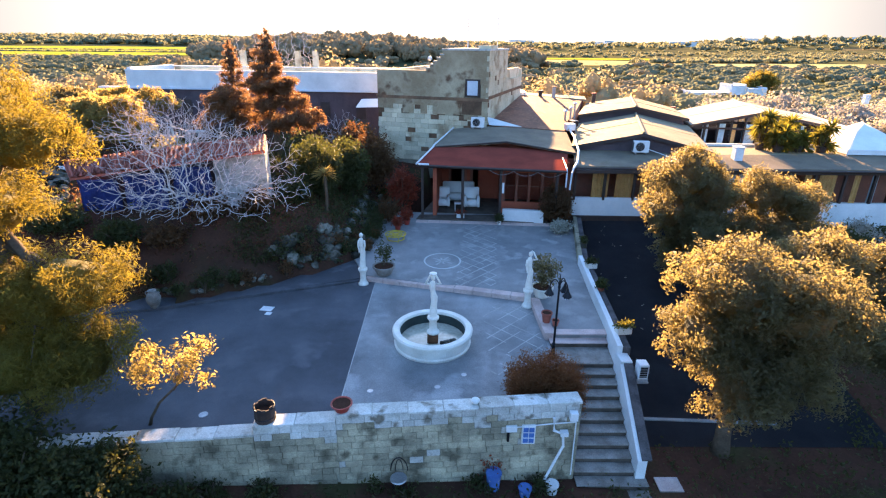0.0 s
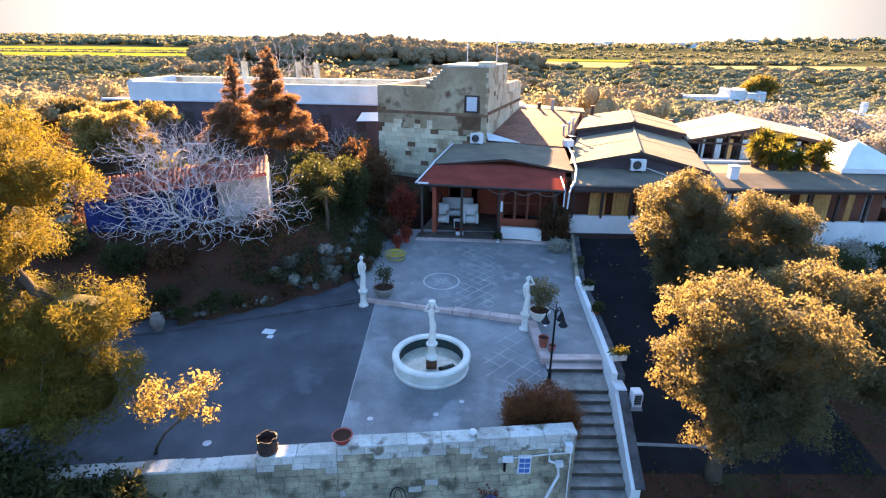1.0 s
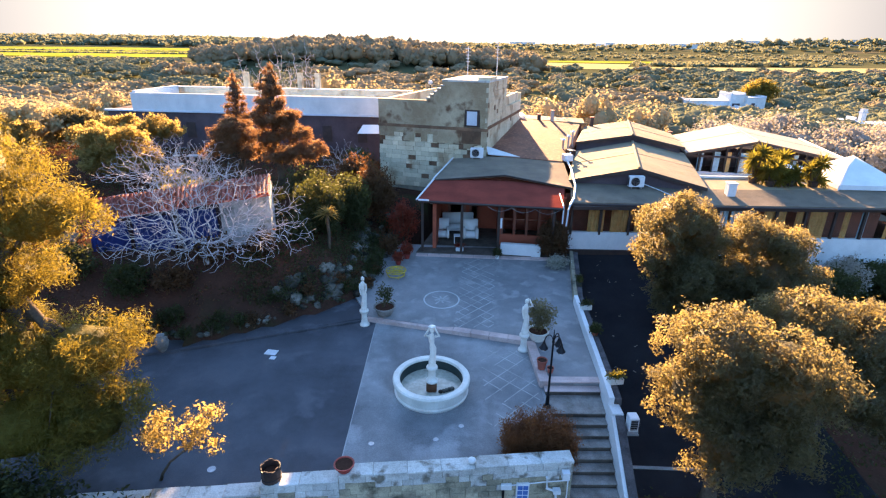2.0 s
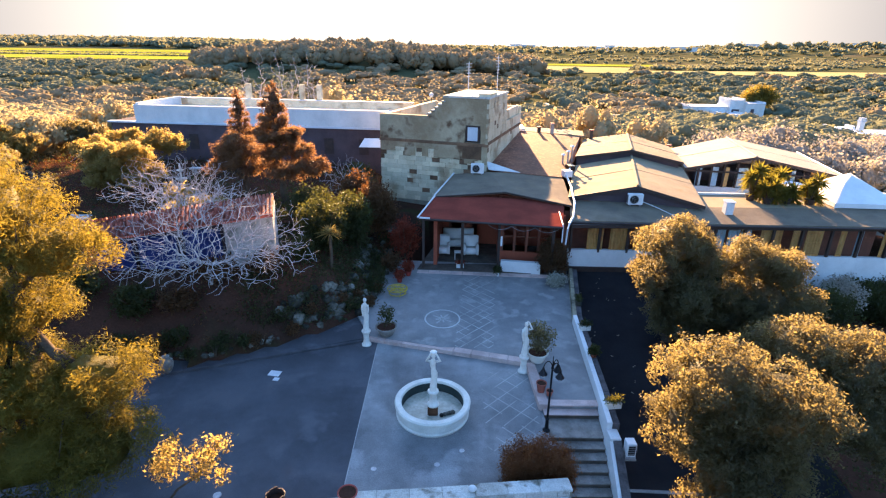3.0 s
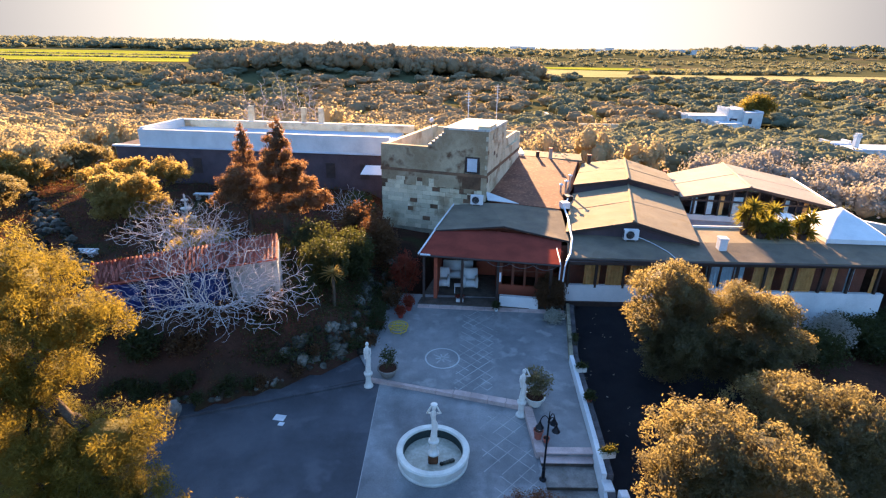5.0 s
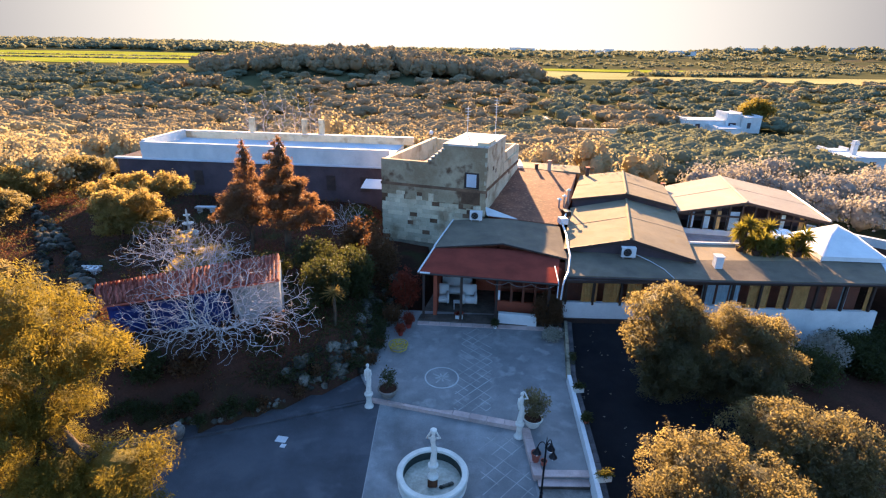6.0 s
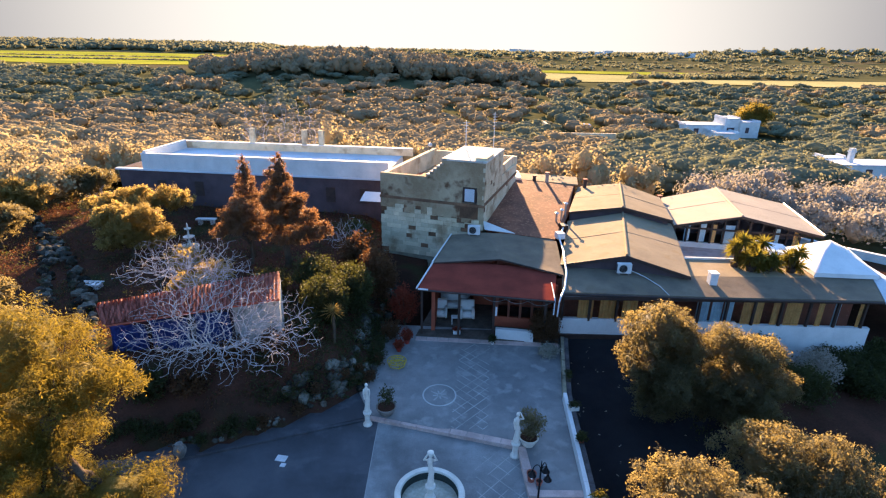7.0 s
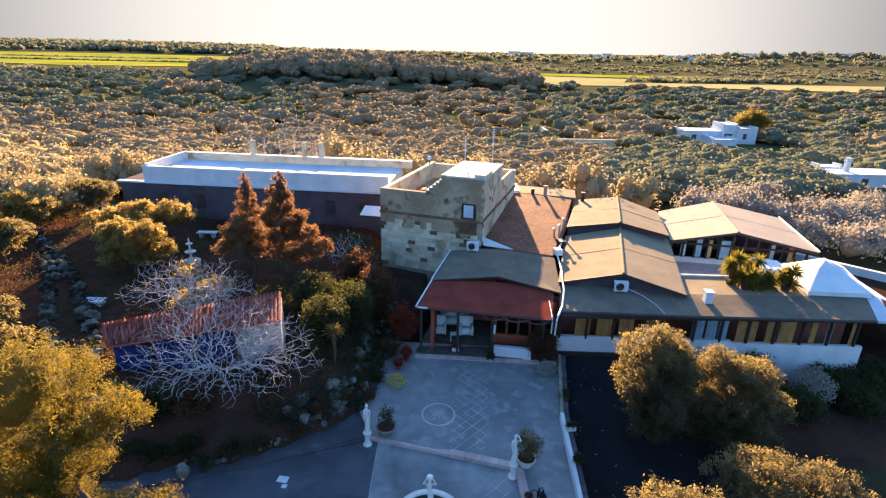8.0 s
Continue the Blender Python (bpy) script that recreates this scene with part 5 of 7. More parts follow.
for x, yy in ((0.35, 13.0), (-1.6, 12.8), (1.15, 13.6)):
    bm = bmesh.new()
    lathe(bm, (x, yy, plaza_z(x, yy) - 0.01), [(0.09, 0), (0.09, 0.018), (0.06, 0.022), (0.0, 0.02)], 14)
    ob = part("floor_drain", bm, METAL_GREY)
    tagged(ob, "small round metal floor drain", "drain", "floor drains")

ball = thing("stone_ball", (1.33, 11.12, 0.9), "small white ball on the wall coping", "ball")
bm = bmesh.new()
bmesh.ops.create_icosphere(bm, subdivisions=3, radius=0.10, matrix=Matrix.Translation((1.33, 11.12, 0.99)) @ Matrix.Diagonal((1.15, 1, 0.85, 1)))
part("body", bm, WHITEWASH, ball, smooth=True)

stump = thing("wooden_tub", (-3.9, 10.7, 0.73), "dark weathered half-barrel tub on the wall end", "tub")
for k in range(14):
    a = k * math.tau / 14
    bm = bmesh.new()
    box(bm, -0.055, 0.055, -0.015, 0.015, 0, 0.40 + 0.025 * ((k * 5) % 3))
    bevel(bm, 0.006)
    bm.transform(Matrix.Translation((-3.9 + 0.23 * math.cos(a), 10.7 + 0.23 * math.sin(a), 0.73)) @ Matrix.Rotation(a + math.pi / 2, 4, "Z"))
    part("stave", bm, WOOD_DARK, stump)
for zz in (0.85, 1.12):
    part("hoop", one(tube, [(-3.9 + 0.25 * math.cos(k * math.tau / 24), 10.7 + 0.25 * math.sin(k * math.tau / 24), zz) for k in range(25)], 0.014, 5), IRON, stump)
bm = bmesh.new()
lathe(bm, (-3.9, 10.7, 0.94), [(0.205, 0), (0.205, 0.04), (0, 0.06)], 12)
part("soil", bm, EARTH, stump)

# ---- things on and below the tufa wall ----
meter = thing("meter_box", (2.72, 11.02, 0.0), "white meter box with dark dials and blue plate", "meter box")
bm = bmesh.new()
box(bm, 2.55, 2.9, 10.98, 11.10, -0.28, 0.30)
bevel(bm, 0.012)
part("body", bm, METAL_WHITE, meter)
for i in range(2):
    for k in range(3):
        part("dial", one(box, 2.585 + 0.15 * i, 2.715 + 0.15 * i, 10.965, 10.98, -0.22 + 0.17 * k, -0.09 + 0.17 * k), BLUE_PLASTIC, meter, "dark blue dial")
junction = thing("junction_box", (2.27, 11.0, 0.1), "white junction box with a grey pipe below", "junction box")
bm = bmesh.new()
box(bm, 2.13, 2.42, 10.95, 11.05, 0.12, 0.30)
bevel(bm, 0.01)
part("body", bm, METAL_WHITE, junction)
part("pipe", one(tube, [(2.2, 10.98, 0.12), (2.2, 10.98, -0.18)], 0.035, 8), IRON, junction)
pipes = thing("water_pipes", (3.6, 11.05, -0.4), "white plastic water pipes with valves on the wall", "pipes")
part("pipe", one(tube, [(2.42, 11.0, 0.25), (3.35, 11.05, 0.33), (3.95, 11.08, 0.36)], 0.018, 6), METAL_WHITE, pipes)
part("pipe", one(tube, [(3.95, 11.08, 0.36), (3.97, 11.08, -1.4)], 0.018, 6), METAL_WHITE, pipes)
part("pipe", one(tube, [(3.35, 11.0, 0.55), (3.38, 11.0, 0.15), (3.62, 11.0, 0.05), (3.66, 11.0, -0.35), (3.14, 10.85, -1.55)], 0.038, 8), METAL_WHITE, pipes, "thick white drain pipe")
part("valve", one(box, 3.55, 3.75, 10.93, 11.08, 0.0, 0.12), METAL_WHITE, pipes)
part("valve", one(box, 3.75, 3.95, 10.93, 11.1, 0.50, 0.72), METAL_WHITE, pipes, "white box at the wall corner")


def bucket(at, r, h, mat, label):
    root = thing("bucket", at, label, "bucket", "buckets")
    bm = bmesh.new()
    lathe(bm, at, [(r * 0.8, 0), (r, h), (r * 1.06, h), (r * 1.06, h - 0.03), (r * 1.0, h - 0.03)], 18)
    lathe(bm, at, [(r * 0.78, 0.02), (r * 0.95, h - 0.01)], 18)
    part("body", bm, mat, root)
    part("handle", one(tube, [(at[0] - r, at[1], at[2] + h * 0.95), (at[0] - r * 0.6, at[1] - r * 0.8, at[2] + h * 0.7), (at[0] + r * 0.6, at[1] - r * 0.8, at[2] + h * 0.7), (at[0] + r, at[1], at[2] + h * 0.95)], 0.008, 5), METAL_GREY, root)
    return root


gz = ground_z
bucket((1.85, 10.75, gz(1.85, 10.75)), 0.2, 0.52, BLUE_PLASTIC, "tall blue plastic bucket on the earth by the wall")
bucket((2.66, 10.55, gz(2.66, 10.55)), 0.17, 0.26, BLUE_PLASTIC, "low blue plastic bucket on the earth")
bucket((3.4, 10.7, gz(3.4, 10.7)), 0.17, 0.3, METAL_WHITE, "white plastic bucket on the earth")
shrub("flower_shrub", (1.85, 10.95, gz(1.85, 10.9)), 0.28, 0.9, LEAF_RED, "small reddish plant above the blue bucket", 41, 30, 10, 0.04, 0.06)
ringc = thing("wire_chair", (-0.62, 10.5, gz(-0.62, 10.5)), "round-backed black wire chair with pale seat", "chair")
zc = gz(-0.62, 10.5)
part("seat", one(lathe, (-0.62, 10.45, zc + 0.42), [(0.2, 0), (0.22, 0.02), (0.2, 0.05), (0, 0.055)], 18), METAL_GREY, ringc, "pale round seat")
part("backrest", one(tube, [(-0.62 + 0.22 * math.cos(k * math.pi / 10), 10.66, zc + 0.5 + 0.42 * math.sin(k * math.pi / 10)) for k in range(11)], 0.016, 6), IRON, ringc)
part("backrest", one(tube, [(-0.62 + 0.1 * math.cos(k * math.pi / 10), 10.66, zc + 0.5 + 0.36 * math.sin(k * math.pi / 10)) for k in range(11)], 0.012, 6), IRON, ringc)
for a in range(4):
    dx, dy = 0.18 * math.cos(a * math.pi / 2 + 0.78), 0.18 * math.sin(a * math.pi / 2 + 0.78)
    part("leg", one(tube, [(-0.62 + dx, 10.45 + dy, zc + 0.44), (-0.62 + dx * 1.1, 10.45 + dy * 1.1, zc - 0.02)], 0.012, 5), IRON, ringc)
lid = part("metal_sheet", one(box, 6.35, 7.0, 10.8, 11.3, gz(6.6, 11), gz(6.6, 11) + 0.03), METAL_GREY)
tagged(lid, "grey metal sheet lying at the stair foot", "metal sheet")

# low hedge at the plaza corner
hedge = thing("hedge", (3.3, 12.35, 0.0), "dense rusty-brown hedge at the plaza corner", "hedge")
rng = np.random.default_rng(5)
hu = rng.uniform(0, 1, (760, 3))
pts = np.stack([2.35 + 2.0 * hu[:, 0], 11.8 + 1.0 * hu[:, 1], (0.05 + 1.38 * hu[:, 2]) * (0.72 + 0.28 * np.sin(math.pi * np.clip(hu[:, 0], 0.08, 0.92))) + rng.normal(0, 0.05, 760)], 1)
leaves("foliage", pts, LEAF_HEDGE, hedge, 0.036, 44, 0.085, 6, 0.26, at=(3.3, 12.35, 0), cores=[(2.75 + 0.3 * k, 12.3, 0.58, 0.38, 0.40, 0.52) for k in range(5)])
for k in range(12):
    bm = bmesh.new()
    a, b = random.uniform(2.5, 3.95), random.uniform(12.0, 12.7)
    tube(bm, [(a, b, -0.05), (a + random.uniform(-0.2, 0.2), b, 1.1)], [0.025, 0.008], 5)
    part("stem", bm, BARK, hedge)


# ---- machines on the buildings ----
def ac_unit(at, turn, label, legs=0.08, half=0.42, tall=0.62):
    """An outdoor unit 0.85 m wide, its fan on the side that looks along -y before turning."""
    root = thing("air_conditioner", at, label, "air conditioner", "outdoor units")
    m = Matrix.Translation(at) @ Matrix.Rotation(radians(turn), 4, "Z")

    def add(name, bm, mat, lab=""):
        bm.transform(m)
        return part(name, bm, mat, root, lab)
    bm = bmesh.new()
    box(bm, -half, half, -0.15, 0.15, legs, legs + tall)
    bevel(bm, 0.02)
    add("body", bm, METAL_WHITE)
    bm = bmesh.new()
    tube(bm, [(-0.08 * half / 0.42, -0.152, legs + tall / 2), (-0.08 * half / 0.42, -0.17, legs + tall / 2)], 0.24 * min(1, half / 0.3), 20)
    add("fan_grille", bm, IRON, "dark round fan grille")
    for k in range(4):
        bm = bmesh.new()
        r = (0.05 + 0.055 * k) * min(1, half / 0.3)
        tube(bm, [(-0.08 * half / 0.42 + r * math.cos(a * math.tau / 20), -0.178, legs + tall / 2 + r * math.sin(a * math.tau / 20)) for a in range(21)], 0.006, 4)
        add("grille_ring", bm, METAL_GREY)
    bm = bmesh.new()
    box(bm, -half - 0.004, -half + 0.001, -0.11, 0.11, legs + 0.07, legs + tall - 0.07)
    add("side_grille", bm, IRON, "dark slatted end grille")
    for k in range(6 if tall > 0.6 else 5):
        bm = bmesh.new()
        box(bm, -half - 0.012, -half - 0.004, -0.11, 0.11, legs + 0.10 + 0.08 * k, legs + 0.125 + 0.08 * k)
        add("slat", bm, METAL_GREY)
    for s in (-0.66 * half, 0.66 * half):
        bm = bmesh.new()
        box(bm, s - 0.03, s + 0.03, -0.17, 0.17, 0, legs)
        add("foot", bm, METAL_GREY)
    return root


ac_unit((11.45, 29.05, 3.86), -3, "white outdoor cooling unit by the gable wall")
ac_unit((2.75, 34.05, 4.42), -8, "white outdoor cooling unit on the grey roof")
ac_unit((6.52, 13.5, 0.0), 90, "white outdoor cooling unit beside the stairs", half=0.17, tall=0.50)
bracket = part("wall_bracket", one(box, 6.3, 6.70, 13.3, 13.7, -0.05, 0.0), METAL_GREY)
tagged(bracket, "grey steel bracket on the stair wall", "bracket")
cable = part("roof_cable", one(tube, [(11.9, 29.0, 4.1), (12.6, 28.6, 3.88), (13.1, 27.6, 3.76), (13.3, 26.7, 3.62)], 0.02, 5), METAL_WHITE)
tagged(cable, "white cable trailing over the lean-to roof", "cable")

vent = thing("vent_box", (16.6, 28.15, 3.76), "white square ventilation box on the lean-to roof", "vent")
bm = bmesh.new()
box(bm, 16.12, 16.55, 27.85, 28.35, 3.70, 4.42, -4)
bevel(bm, 0.03)
part("body", bm, METAL_WHITE, vent)
part("lid", one(box, 16.09, 16.58, 27.82, 28.38, 4.42, 4.47, -4), METAL_WHITE, vent)

garland = thing("hanging_cable", (4.6, 26.05, 3.5), "thin pale cable looped along the canopy edge", "cable")
hooks = [(2.9, 26.42), (4.1, 26.21), (5.3, 26.0), (6.5, 25.79)]
for (x0, y0), (x1, y1) in zip(hooks, hooks[1:]):
    part("loop", one(tube, [(x0 + (x1 - x0) * k / 8, y0 + (y1 - y0) * k / 8, 3.47 - 0.9 * (k / 8) * (1 - k / 8)) for k in range(9)], 0.012, 4), METAL_GREY, garland)

duct = thing("white_ducting", (8.3, 31, 4.2), "bundle of white flexible ducts running over the roofs", "ducting")
part("duct", one(tube, [(9.2, 35.6, 4.62), (8.75, 34.2, 4.55), (8.45, 33.2, 4.5), (8.35, 31.6, 4.35), (8.1, 30.0, 4.25), (7.95, 28.7, 4.05), (7.55, 27.2, 3.72), (7.15, 26.3, 3.62)], 0.062, 8), METAL_WHITE, duct)
part("duct", one(tube, [(7.15, 26.3, 3.62), (7.0, 25.95, 3.45), (6.95, 25.9, 2.6)], 0.045, 8), METAL_WHITE, duct)
part("downpipe", one(tube, [(6.86, 27.6, 3.86), (6.74, 26.0, 3.66), (6.72, 25.80, 3.52), (6.72, 25.80, 2.75)], 0.035, 8), METAL_WHITE, duct, "thin white downpipe at the canopy corner")
bm = bmesh.new()
box(bm, 8.3, 8.85, 33.5, 34.1, 4.4, 4.82, 10)
bevel(bm, 0.03)
part("fan_box", bm, METAL_WHITE, duct, "white metal fan box")
part("fan_box", one(box, 9.0, 9.45, 35.4, 36.1, 4.4, 4.75, 10), IRON, duct, "dark metal box")
for x, yy, h in ((9.35, 37.1, 1.1), (9.9, 38.3, 1.25), (8.95, 36.9, 0.9)):
    fl = thing("flue", (x, yy, 4.3), "galvanised flue pipe with a capped top", "flue", "flues")
    part("pipe", one(tube, [(x, yy, 4.25), (x, yy, 4.3 + h)], 0.07, 8), METAL_GREY, fl)
    bm = bmesh.new()
    lathe(bm, (x, yy, 4.3 + h), [(0.16, 0), (0.16, 0.05), (0.02, 0.14)], 10)
    part("cap", bm, METAL_WHITE, fl)
for x, yy, z, h in ((10.0, 46.5, 5.2, 0.9), (8.9, 46.7, 5.25, 0.5), (13.4, 46.3, 4.85, 0.75), (19.4, 44.2, 4.35, 0.4)):
    ch = thing("chimney", (x, yy, z), "small rendered chimney on the roof edge", "chimney", "chimneys")
    bm = bmesh.new()
    box(bm, x - 0.14, x + 0.14, yy - 0.14, yy + 0.14, z - 0.2, z + h)
    bevel(bm, 0.02)
    part("stack", bm, WOOD_DARK if h < 0.8 else METAL_GREY, ch)
    part("cap", one(box, x - 0.18, x + 0.18, yy - 0.18, yy + 0.18, z + h, z + h + 0.06), TERRACOTTA, ch)
flash = part("roof_flashing", one(plate, [(3.55, 34.95, 4.56), (5.6, 34.3, 4.52), (3.5, 35.7, 4.95)], 0.05), WHITEWASH)
tagged(flash, "white triangular flashing between tower and roof", "flashing")

for x, yy, z0, z1, n in ((2.35, 41.2, 9.1, 11.2, 5), (4.75, 43.6, 7.0, 11.6, 6)):
    an = thing("aerial", (x, yy, z0), "tall thin metal aerial mast on the tower roof", "aerial", "aerials")
    part("mast", one(tube, [(x, yy, z0 - 0.1), (x, yy, z1)], 0.03, 6), METAL_WHITE, an)
    for k in range(n):
        zz = z1 - 0.15 - 0.22 * k
        part("crossbar", one(tube, [(x - 0.22 + 0.02 * k, yy - 0.1, zz), (x + 0.22 - 0.02 * k, yy + 0.1, zz)], 0.018, 5), METAL_WHITE, an)
globe = thing("roof_lamp", (-0.55, 47.3, 7.7), "round white globe lamp on the parapet", "lamp")
part("stem", one(tube, [(-0.55, 47.3, 7.55), (-0.55, 47.3, 8.1)], 0.04, 6), IRON, globe)
bm = bmesh.new()
bmesh.ops.create_icosphere(bm, subdivisions=2, radius=0.2, matrix=Matrix.Translation((-0.55, 47.3, 8.28)))
part("globe", bm, METAL_WHITE, globe, smooth=True)


# ---- porch furniture ----
def armchair(at, width, label, name="armchair"):
    root = thing(name, at, label, "sofa" if width > 1 else "armchair", "porch seating")
    x, y, z = at

    def soft(n, *b):
        bm = bmesh.new()
        box(bm, *b)
        bevel(bm, 0.04, 2)
        part(n, bm, CANVAS, root, smooth=True)
    soft("seat", x - width / 2 + 0.12, x + width / 2 - 0.12, y - 0.35, y + 0.3, z + 0.12, z + 0.45)
    soft("backrest", x - width / 2, x + width / 2, y + 0.26, y + 0.45, z + 0.1, z + 1.1)
    soft("armrest", x - width / 2, x - width / 2 + 0.15, y - 0.38, y + 0.3, z + 0.08, z + 0.68)
    soft("armrest", x + width / 2 - 0.15, x + width / 2, y - 0.38, y + 0.3, z + 0.08, z + 0.68)
    for i, (sx, sy) in enumerate(((-1, -1), (1, -1), (1, 1), (-1, 1))):
        part("leg", one(box, x + sx * (width / 2 - 0.08) - 0.03, x + sx * (width / 2 - 0.08) + 0.03, y + sy * 0.33 - 0.03, y + sy * 0.33 + 0.03, z, z + 0.12), WOOD_DARK, root)
    return root


armchair((0.5, 29.3, 0.66), 0.9, "white upholstered armchair on the porch")
armchair((2.2, 29.2, 0.66), 0.9, "white upholstered armchair near the porch door")
armchair((1.5, 30.5, 0.66), 1.9, "white two-seat sofa at the back of the porch", "sofa")
table = thing("side_table", (1.45, 28.5, 0.66), "small white porch table with thin legs", "table")
bm = bmesh.new()
box(bm, 1.2, 1.7, 28.3, 28.7, 1.08, 1.13)
bevel(bm, 0.012)
part("tabletop", bm, METAL_WHITE, table)
for sx in (1.24, 1.66):
    for sy in (28.34, 28.66):
        part("leg", one(tube, [(sx, sy, 0.66), (sx, sy, 1.09)], 0.022, 6), METAL_WHITE, table)
pw = thing("planter_wall", (4.75, 26.65, 0.64), "low whitewashed planter wall along the porch", "planter wall")
bm = bmesh.new()
wall_between(bm, (3.7, 26.75), (5.85, 26.42), 0.55, 1.28, 1.28, 0.28)
bevel(bm, 0.02)
part("body", bm, WHITEWASH, pw)
notice = part("notice_board", one(box, 3.62, 3.72, 26.62, 26.66, 2.2, 2.75), METAL_WHITE)
tagged(notice, "small white notice on the porch post", "notice")
shrub("dark_shrub", (6.5, 26.35, 0.6), 0.88, 2.2, LEAF_BROWN, "dense dark maroon shrub at the porch corner", 51, 520, 18, 0.055, 0.10)
shrub("pale_shrub", (6.5, 25.2, 0.55), 0.6, 0.62, LEAF_WHITE, "low pale flowering shrub at the porch corner", 52, 190, 14, 0.045, 0.07)
shrub("red_shrub", (-1.6, 28.3, 0.6), 1.05, 2.6, LEAF_RED, "tall reddish climbing shrub at the porch side", 53, 330, 16, 0.06, 0.1)
shrub("red_shrub", (-2.3, 26.6, 0.6), 0.6, 1.3, LEAF_BROWN, "low rusty shrub by the rock edge", 54, 150, 14, 0.05, 0.09)


# ---- garden bank: rocks, hut tiles, shrubs ----
def rock_mesh(seed, sub=2):
    bm = bmesh.new()
    bmesh.ops.create_icosphere(bm, subdivisions=sub, radius=1.0)
    for v in bm.verts:
        v.co *= 1 + 0.55 * noise.noise(v.co * 1.3 + Vector((seed * 7.1, 0, 0))) + 0.15 * noise.noise(v.co * 3.2 + Vector((0, seed * 3.3, 0))) + 0.05 * noise.noise(v.co * 8)
    me = bpy.data.meshes.new("rock")
    bm.to_mesh(me)
    bm.free()
    me.materials.append(ROCK)
    return me


ROCKS = [rock_mesh(k) for k in range(7)]
rr = random.Random(12)


def rock(parent, x, y, z, s, squash=0.7):
    ob = new("rock", ROCKS[rr.randrange(7)])
    ob.matrix_local = Matrix.Translation((x, y, z)) @ Euler((rr.uniform(-0.4, 0.4), rr.uniform(-0.4, 0.4), rr.uniform(0, 6.28))).to_matrix().to_4x4() @ Matrix.Diagonal((s * rr.uniform(0.8, 1.3), s, s * squash, 1))
    ob.parent = parent


bank = tagged(new("rock_edging"), "rough mossy limestone rocks edging the raised garden", "rocks", kind="structure")
for (ax, ay), (bx, by) in zip(ROCK_LINE[3:], ROCK_LINE[4:]):
    L = math.hypot(bx - ax, by - ay)
    nx, ny = -(by - ay) / L, (bx - ax) / L
    rocky = ease((0.5 * (ax + bx) + 6.6) / 1.6)
    for i in range(int(L * (4 + 7 * rocky))):
        u, d = rr.random(), rr.uniform(0.0, 0.35 + 1.2 * rocky)
        x, y = ax + (bx - ax) * u + nx * d, ay + (by - ay) * u + ny * d
        rock(bank, x, y, max(ground_z(x, y), terrace_z(0, y)) + rr.uniform(-0.02, 0.05), rr.uniform(0.05, 0.14) + rr.uniform(0, 0.17) * rocky * rocky, 0.8)

for i in range(46):
    x, y = rr.uniform(-6.6, -3.3), rr.uniform(20.6, 25.5)
    d = behind_rocks(x, y)
    if 0.1 < d < 1.7:
        rock(bank, x, y, ground_z(x, y) + rr.uniform(-0.1, 0.08), rr.uniform(0.12, 0.30), rr.uniform(0.8, 1.4))

path = tagged(new("rubble_wall"), "loose pale rubble wall along the garden edge", "wall", kind="structure")
RUB = [(-34.7, 43.6), (-28.6, 36.6), (-24.6, 31.2), (-20.6, 25.2), (-18.2, 22.6)]
RUB_IN = [(-30.0, 38.8), (-24.3, 32.6), (-20.6, 28.3), (-17.8, 24.6), (-16.3, 22.4)]
for (ax, ay), (bx, by) in [*zip(RUB, RUB[1:]), *zip(RUB_IN, RUB_IN[1:])]:
    L = math.hypot(bx - ax, by - ay)
    for i in range(int(L * 4.2)):
        u = rr.random()
        x, y = ax + (bx - ax) * u + rr.uniform(-0.35, 0.35), ay + (by - ay) * u + rr.uniform(-0.25, 0.25)
        rock(path, x, y, ground_z(x, y) + rr.uniform(0.05, 0.3), rr.uniform(0.14, 0.34))

# barrel tiles of the hut
def tile_mesh():
    bm = bmesh.new()
    rows = []
    for k in range(2):
        y = k * 0.42
        r = 0.085 - 0.012 * k
        rows.append([bm.verts.new((r * math.cos(a), y, r * 0.8 * math.sin(a))) for a in [i * math.pi / 6 for i in range(7)]])
    for i in range(6):
        bm.faces.new((rows[0][i], rows[0][i + 1], rows[1][i + 1], rows[1][i]))
    bmesh.ops.solidify(bm, geom=list(bm.faces), thickness=0.015)
    me = bpy.data.meshes.new("roof_tile")
    bm.to_mesh(me)
    bm.free()
    me.materials.append(TERRACOTTA)
    return me


TILE = tile_mesh()
hut_at = Vector(hut.location)
deck = HUT_ROOF
a, b, c, d = [Vector(p) for p in deck]
count = 0
rest = bmesh.new()
for i in range(46):
    for k in range(8):
        u, v = (i + 0.5) / 46, k / 8
        p = a.lerp(b, u).lerp(d.lerp(c, u), v)
        up = (d.lerp(c, u) - a.lerp(b, u)).normalized()
        side = (b - a).normalized()
        nrm = side.cross(up).normalized()
        m = Matrix((side, up, nrm)).transposed().to_4x4()
        m.translation = p + nrm * (0.015 + rr.uniform(0, 0.012))
        if count < 300:
            t = new("roof_tile", TILE)
            t.parent = hut
            t.matrix_local = Matrix.Translation(-hut_at) @ m
        else:
            tmp = bmesh.new()
            tmp.from_mesh(TILE)
            tmp.transform(m)
            me2 = bpy.data.meshes.new("t")
            tmp.to_mesh(me2)
            tmp.free()
            rest.from_mesh(me2)
            bpy.data.meshes.remove(me2)
        count += 1
tagged(part("roof_tiles", rest, TERRACOTTA, hut), kind="stuff")

